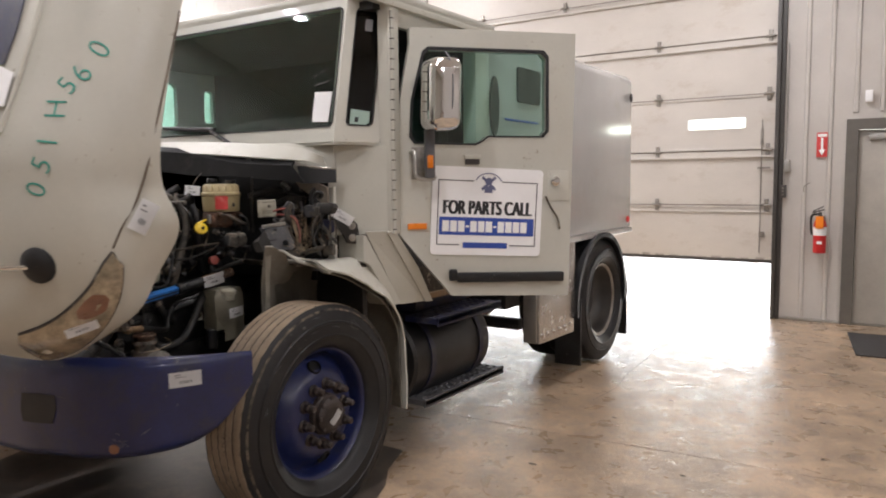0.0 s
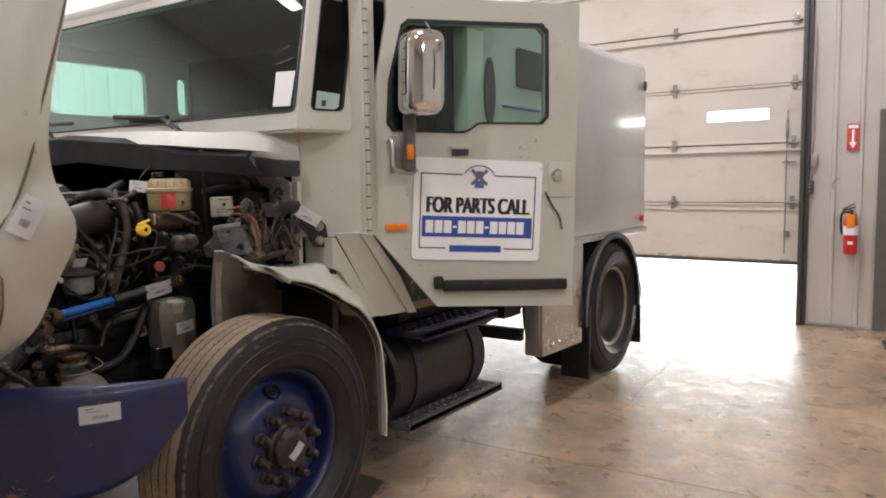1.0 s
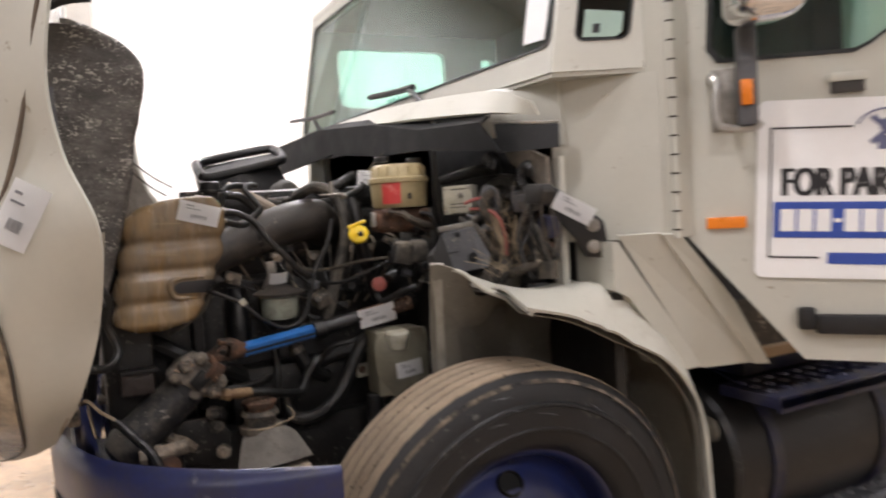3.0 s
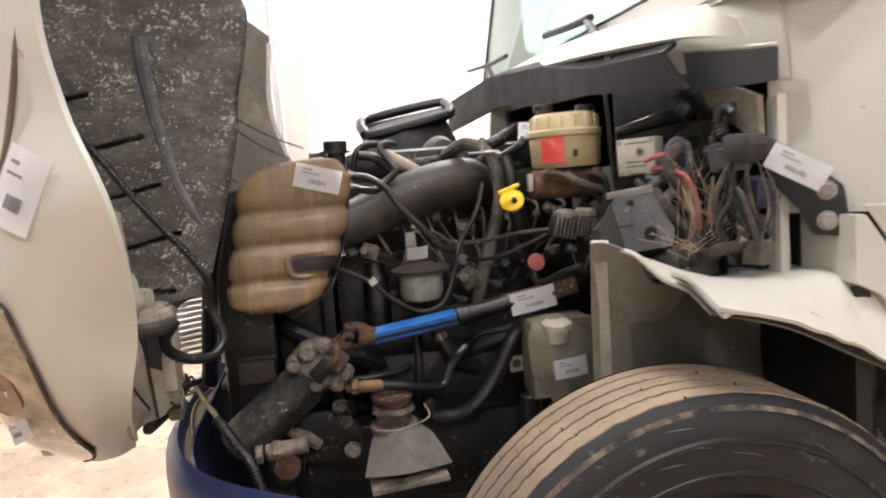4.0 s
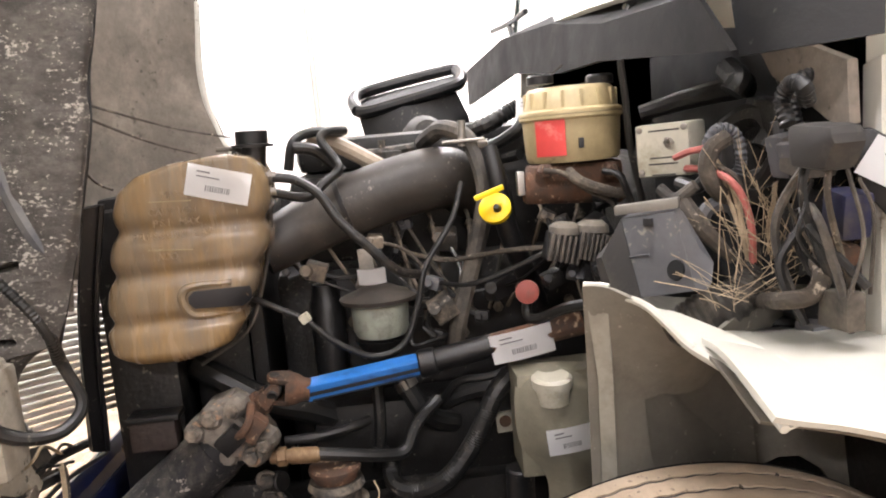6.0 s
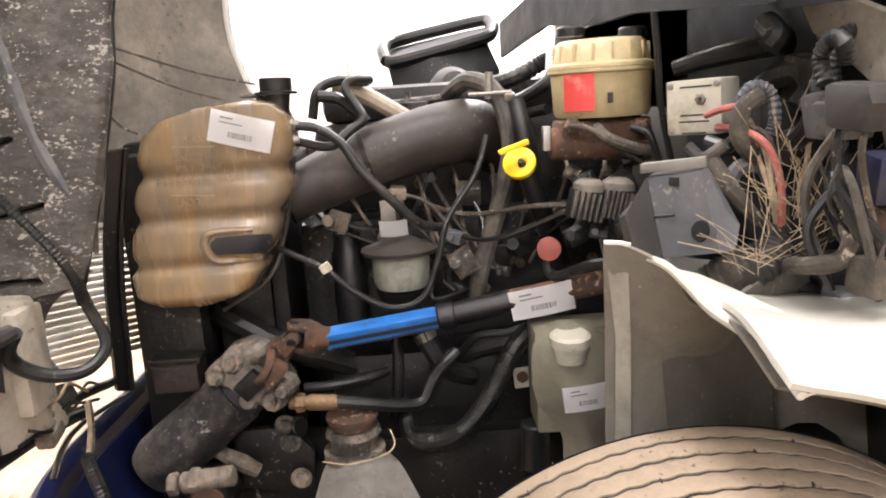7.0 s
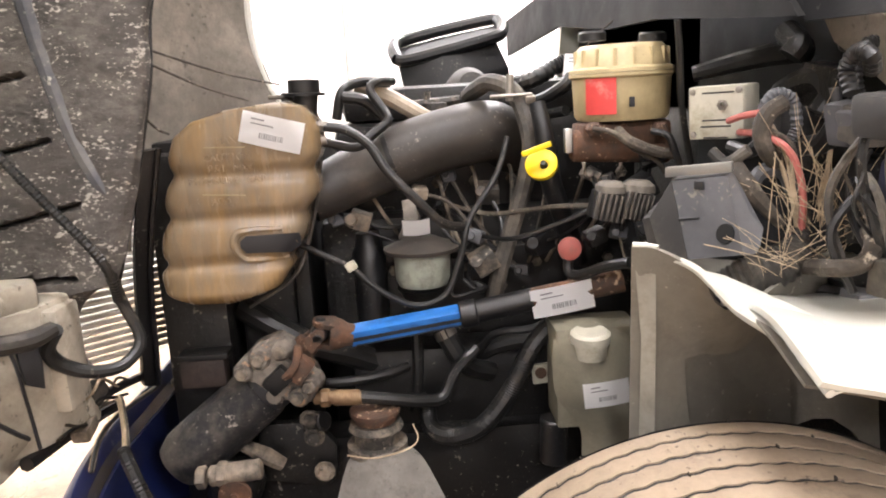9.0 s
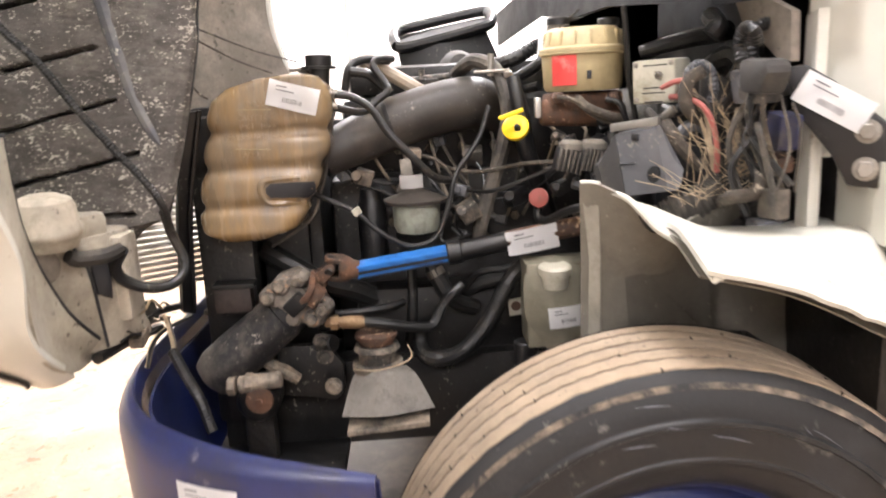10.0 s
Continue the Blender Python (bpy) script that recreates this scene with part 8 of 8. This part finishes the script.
for k in range(9):
    part("casting_rib", tube([mg @ Vector((0.03 + 0.002 * k, 0.058 * math.cos(a_), 0.058 * math.sin(a_))) for a_ in (0.7 + 0.19 * k,)] + [mg @ Vector((0.235, 0.0605 * math.cos(0.7 + 0.19 * k), 0.0605 * math.sin(0.7 + 0.19 * k)))], 0.0013, 5, straight=True), "gear", gear)
for c in ((-2.797, 2.15, 1.024), (-2.797, 2.118, 1.0), (-2.797, 2.216, 0.946), (-2.8, 2.19, 1.035), (-2.8, 2.236, 0.965)):
    part("cover_bolt", hexnut(c, (1, 0, 0), 0.012, 0.014), "iron_dusty", gear)
for k in range(3):
    part("cast_bar", box(0.085 + k * 0.028, 0.1 + k * 0.028, -0.03 + 0.008 * k, 0.035, 0.057, 0.0605, 0.001, frame_of(g0, gx, (0, gx.z, -gx.y)) @ Matrix.Rotation(radians(0), 4, "X")), "iron_dusty", gear)
part("rack_port", merge(rod((-2.790, 2.037, 0.803), (-2.790, 2.135, 0.811), 0.02, 14, 0.004), hexnut((-2.790, 2.031, 0.802), (0, -1, 0), 0.022, 0.018), hexnut((-2.790, 2.072, 0.806), (0, -1, 0), 0.024, 0.02)), "iron_dusty", gear, "pale hydraulic port")
ps = part("sector_shaft", lathe([(-0.06, 0.05), (0.0, 0.05), (0.012, 0.042), (0.02, 0.03), (0.022, 0.0)], (-2.800, 2.075, 0.756), (1, 0, 0), 22), "iron", gear)
part("rusty_cap", lathe([(0, 0.032), (0.006, 0.03), (0.007, 0.008), (0.012, 0.007)], (-2.778, 2.083, 0.768), (1, 0, 0), 20), "rust", ps, "rusty round end cap")
part("pitman_arm", brick((-2.880, 2.058, 0.607), (0.05, 0.07, 0.28), (0, 0, 0), 0.01), "iron", gear)
br = part("gear_bracket", prism([(-2.900, 2.110, 0.855)[1:], (-2.900, 2.229, 0.853)[1:], (-2.900, 2.267, 0.800)[1:], (-2.900, 2.265, 0.732)[1:], (-2.900, 2.243, 0.708)[1:], (-2.900, 2.113, 0.731)[1:]], "x", -2.91, -2.885, 0.008), "iron", truck, "greasy black mounting bracket")
part("bracket_arm", tube([(-2.860, 2.083, 0.830), (-2.855, 2.131, 0.803), (-2.860, 2.161, 0.780)], [0.012, 0.018, 0.014], 8), "iron_dusty", br)
part("bracket_boss", rod((-2.900, 2.211, 0.848), (-2.870, 2.250, 0.861), 0.02, 12, 0.003), "iron", br)
for c in ((-2.872, 2.226, 0.829), (-2.872, 2.240, 0.752), (-2.872, 2.221, 0.866)):
    part("bracket_bolt", merge(hexnut(c, (1, 0, 0), 0.015, 0.014), lathe([(0, 0.021), (0.004, 0.021)], c, (1, 0, 0), 14)), "iron_dusty", br)
# power steering hoses
fh_ = part("hose_fitting", merge(rod((-2.850, 2.236, 0.920), (-2.850, 2.329, 0.913), 0.013, 12, 0.002), hexnut((-2.850, 2.248, 0.918), (0, 1, 0), 0.018, 0.02), rod((-2.850, 2.275, 0.917), (-2.850, 2.324, 0.914), 0.0155, 12)), "fitting", truck, "rusty hose fitting")
hose("steering_hose", [(-2.850, 2.325, 0.915), (-2.86, 2.386, 0.901), (-2.88, 2.444, 0.884), (-2.9, 2.487, 0.881), (-2.92, 2.514, 0.924), (-2.95, 2.563, 0.961)], 0.0125, "hose")
hose("steering_hose", [(-2.950, 2.250, 0.907), (-2.950, 2.320, 0.910), (-2.970, 2.377, 0.911), (-3.000, 2.417, 0.913)], 0.01)
hose("lower_radiator_hose", [(-3.000, 2.082, 1.069), (-2.980, 2.153, 1.028), (-2.980, 2.229, 0.980), (-3.000, 2.295, 0.952), (-3.050, 2.390, 0.891)], [0.026, 0.026, 0.026, 0.028, 0.028], "hose")
hose("elbow_hose", [(-2.980, 2.490, 1.017), (-2.970, 2.510, 0.970), (-2.970, 2.542, 0.918), (-3.000, 2.597, 0.888)], 0.021)
part("hose_clamp", tube([(-2.978, 2.497, 0.998), (-2.974, 2.505, 0.981)], [0.0235, 0.0235], 14, straight=True), "steel", truck)
hose("transmission_hose", [(-3.050, 2.544, 0.887), (-3.000, 2.593, 0.941), (-2.970, 2.650, 0.966), (-2.950, 2.700, 0.976)], 0.019)
hose("transmission_hose", [(-3.000, 2.569, 0.930), (-2.960, 2.604, 0.986), (-2.930, 2.670, 1.002), (-2.920, 2.719, 1.020)], 0.008)
hose("corrugated_conduit", [(-2.970, 2.456, 0.849), (-2.930, 2.458, 0.804), (-2.900, 2.498, 0.793), (-2.880, 2.560, 0.820), (-2.880, 2.620, 0.888), (-2.880, 2.668, 0.979), (-2.900, 2.709, 1.015)], 0.0195, "hose", "black corrugated conduit", rib=0.0009, pitch=0.005)
hose("drop_tube", [(-3.020, 2.442, 1.008), (-3.000, 2.440, 0.914), (-3.000, 2.434, 0.851)], 0.013)
hose("drop_tube", [(-2.990, 2.437, 0.854), (-2.990, 2.431, 0.816)], 0.018, "iron")
# engine front mount, bell shaped
bell = part("engine_mount", loft([[(-2.800, 2.262, 0.704), (-2.760, 2.363, 0.716), (-2.800, 2.479, 0.712)], [(-2.840, 2.287, 0.776), (-2.790, 2.367, 0.803), (-2.830, 2.443, 0.780)], [(-2.860, 2.305, 0.797), (-2.820, 2.366, 0.810), (-2.860, 2.417, 0.798)]], 4, 0.012, 5), "mount", truck, "dusty bell-shaped engine mount")
part("mount_base", brick((-2.810, 2.370, 0.684), (0.1, 0.19, 0.014), (4, 0, 0), 0.004), "iron_dusty", bell)
part("mount_cap", lathe([(-0.04, 0.052), (-0.02, 0.05), (-0.018, 0.06), (0.0, 0.06), (0.002, 0.045), (0.03, 0.045), (0.032, 0.055), (0.045, 0.05), (0.046, 0.0)], (-2.870, 2.350, 0.810), (0, 0, 1), 22), "iron_dusty", bell, "dusty stacked mount cap")
part("mount_lid", lathe([(0.046, 0.042), (0.05, 0.043), (0.06, 0.043), (0.062, 0.05), (0.07, 0.05), (0.073, 0.044), (0.074, 0.0)], (-2.870, 2.350, 0.810), (0, 0, 1), 22), "rust", bell, "rusty brown lid")
part("frame_block", merge(brick((-3.020, 1.998, 0.963), (0.08, 0.11, 0.05), (4, 0, 0), 0.008), brick((-3.000, 1.994, 0.932), (0.09, 0.13, 0.014), (4, 0, 0), 0.004)), "iron_dusty", truck, "dusty brown block beside the radiator")
part("mount_wire", tube([(-2.800, 2.296, 0.819), (-2.780, 2.349, 0.820), (-2.780, 2.413, 0.834), (-2.800, 2.432, 0.844), (-2.830, 2.424, 0.859)], 0.0016, 6), "straw", bell)
# fuel filter
fl = part("fuel_filter", lathe([(-0.075, 0.03), (-0.07, 0.05), (-0.055, 0.057), (-0.005, 0.058), (0.0, 0.062)], (-2.990, 2.463, 1.166), (0, 0, 1), 26), "bowl", truck, "cloudy fuel filter bowl")
part("filter_lid", lathe([(0.0, 0.062), (0.002, 0.077), (0.01, 0.079), (0.014, 0.07), (0.02, 0.05), (0.03, 0.03), (0.031, 0)], (-2.990, 2.463, 1.166), (0, 0, 1), 28), "pipe", fl, "dark flanged filter lid")
part("filter_nut", rod((-2.980, 2.486, 1.170), (-2.980, 2.487, 1.193), 0.01, 10), "plastic", fl)
part("filter_base", lathe([(-0.1, 0.04), (-0.076, 0.055), (-0.075, 0.03)], (-2.990, 2.463, 1.166), (0, 0, 1), 20), "iron", fl)
part("filter_bracket", loft([[(-3.000, 2.429, 1.271), (-3.000, 2.455, 1.275)], [(-3.000, 2.430, 1.231), (-3.000, 2.460, 1.231)], [(-3.020, 2.417, 1.193), (-3.020, 2.461, 1.196)]], 3, 0.008, 3), "steel", fl)
tag_on(fl, (-2.955, 2.455, 1.223), (0, 1, 0.02), (0.6, 0, 0.8), 0.055, 0.045, bars=False)
# thin loom
hose("thin_loom", [(-2.900, 2.224, 1.217), (-2.880, 2.282, 1.191), (-2.880, 2.327, 1.165), (-2.880, 2.377, 1.118), (-2.890, 2.444, 1.080), (-2.900, 2.505, 1.096), (-2.910, 2.540, 1.172), (-2.920, 2.560, 1.238), (-2.970, 2.620, 1.313), (-3.000, 2.651, 1.387)], 0.006)
part("loom_clip", brick((-2.872, 2.327, 1.171), (0.014, 0.02, 0.018), (30, 0, 0), 0.003), "milky", truck)
# washer reservoir
wr = part("washer_reservoir", loft([[(-2.800, 2.746, 0.782), (-2.775, 2.788, 0.792), (-2.800, 2.869, 0.779)], [(-2.800, 2.742, 0.844), (-2.770, 2.789, 0.857), (-2.800, 2.869, 0.843)], [(-2.800, 2.701, 0.905), (-2.765, 2.768, 0.911), (-2.800, 2.869, 0.894)], [(-2.800, 2.693, 0.973), (-2.765, 2.758, 0.981), (-2.800, 2.870, 0.960)], [(-2.810, 2.701, 1.023), (-2.780, 2.763, 1.035), (-2.810, 2.873, 1.012)], [(-2.850, 2.724, 1.042), (-2.830, 2.774, 1.050), (-2.850, 2.885, 1.031)]], 5, 0.01, 6), "washer", truck, "milky plastic washer fluid reservoir")
part("reservoir_back", box(-2.9, -2.80, 2.70, 2.86, 0.84, 1.04, 0.01), "washer", wr)
part("washer_cap", lathe([(-0.03, 0.031), (-0.002, 0.032), (0.0, 0.037), (0.016, 0.037), (0.021, 0.031), (0.022, 0)], (-2.785, 2.762, 1.02), (0.1, 0, 1), 20), "milky", wr, "pale yellow washer cap")
tag_on(wr, (-2.757, 2.784, 0.927), Vector((-2.765, 2.827, 0.929)) - Vector((-2.765, 2.744, 0.921)), (0.05, 0, 1), 0.085, 0.05)
part("washer_pump", rod((-2.840, 2.701, 0.847), (-2.840, 2.698, 0.753), 0.028, 16, 0.004), "plastic", truck, "black washer pump")
part("bracket_plate", brick((-2.930, 2.695, 0.904), (0.01, 0.042, 0.042), (5, 0, 0), 0.003), "milky", truck)
part("bracket_hole", lathe([(0, 0.012), (0.003, 0.012), (0.003, 0)], (-2.922, 2.691, 0.908), (1, 0, 0), 12), "rust", truck)

# dark hoses behind the switch box
hose("heater_duct", [(-2.850, 2.972, 1.490), (-2.820, 3.033, 1.505), (-2.780, 3.082, 1.515), (-2.720, 3.11, 1.52)], [0.014, 0.018, 0.02, 0.022], "iron")
hose("heater_duct", [(-2.700, 3.066, 1.548), (-2.660, 3.064, 1.525), (-2.660, 3.052, 1.508)], 0.02, "iron")
hose("heater_duct", [(-2.750, 3.089, 1.445), (-2.700, 3.100, 1.465), (-2.660, 3.109, 1.468), (-2.640, 3.113, 1.443), (-2.640, 3.097, 1.415)], 0.026, "hose")
hose("drain_tube", [(-2.600, 3.090, 1.459), (-2.600, 3.097, 1.427), (-2.600, 3.093, 1.403)], 0.008, "plastic_grey")
part("heater_case", brick((-2.720, 3.146, 1.383), (0.08, 0.16, 0.1), (0, 0, 0), 0.012), "plastic", truck, "black heater case")
part("wiper_motor", rod((-2.620, 3.114, 1.541), (-2.600, 3.137, 1.531), 0.03, 16, 0.004), "iron", truck)
part("hose_clamp", merge(brick((-2.470, 3.061, 1.417), (0.04, 0.06, 0.05), (20, 0, 0), 0.008), rod((-2.470, 3.049, 1.435), (-2.460, 3.065, 1.434), 0.016, 10)), "plastic_grey", truck)
ap = Vector((-2.530, 3.049, 1.370))
for k in range(16):
    e = Vector((-2.540, 3.041, 1.282)) + Vector((rnd.uniform(-0.01, 0.01), rnd.uniform(-0.012, 0.014), rnd.uniform(-0.02, 0.015)))
    part("frayed_strand", tube([ap + Vector((0, rnd.uniform(-0.004, 0.004), rnd.uniform(-0.006, 0.006))), ap.lerp(e, 0.5) + Vector((0.006, rnd.uniform(-0.008, 0.004), 0)), e], 0.0006, 5, 4), "straw", truck)
hose("bay_wire", [(-2.620, 2.914, 1.373), (-2.600, 2.930, 1.357), (-2.580, 2.954, 1.377)], 0.009, "hose_dusty")
hose("bay_wire", [(-2.600, 3.096, 1.184), (-2.550, 3.102, 1.178), (-2.500, 3.110, 1.199)], 0.02, "hose")
hose("bay_wire", [(-2.600, 3.055, 1.152), (-2.570, 3.098, 1.153), (-2.500, 3.117, 1.178)], 0.014, "plastic")
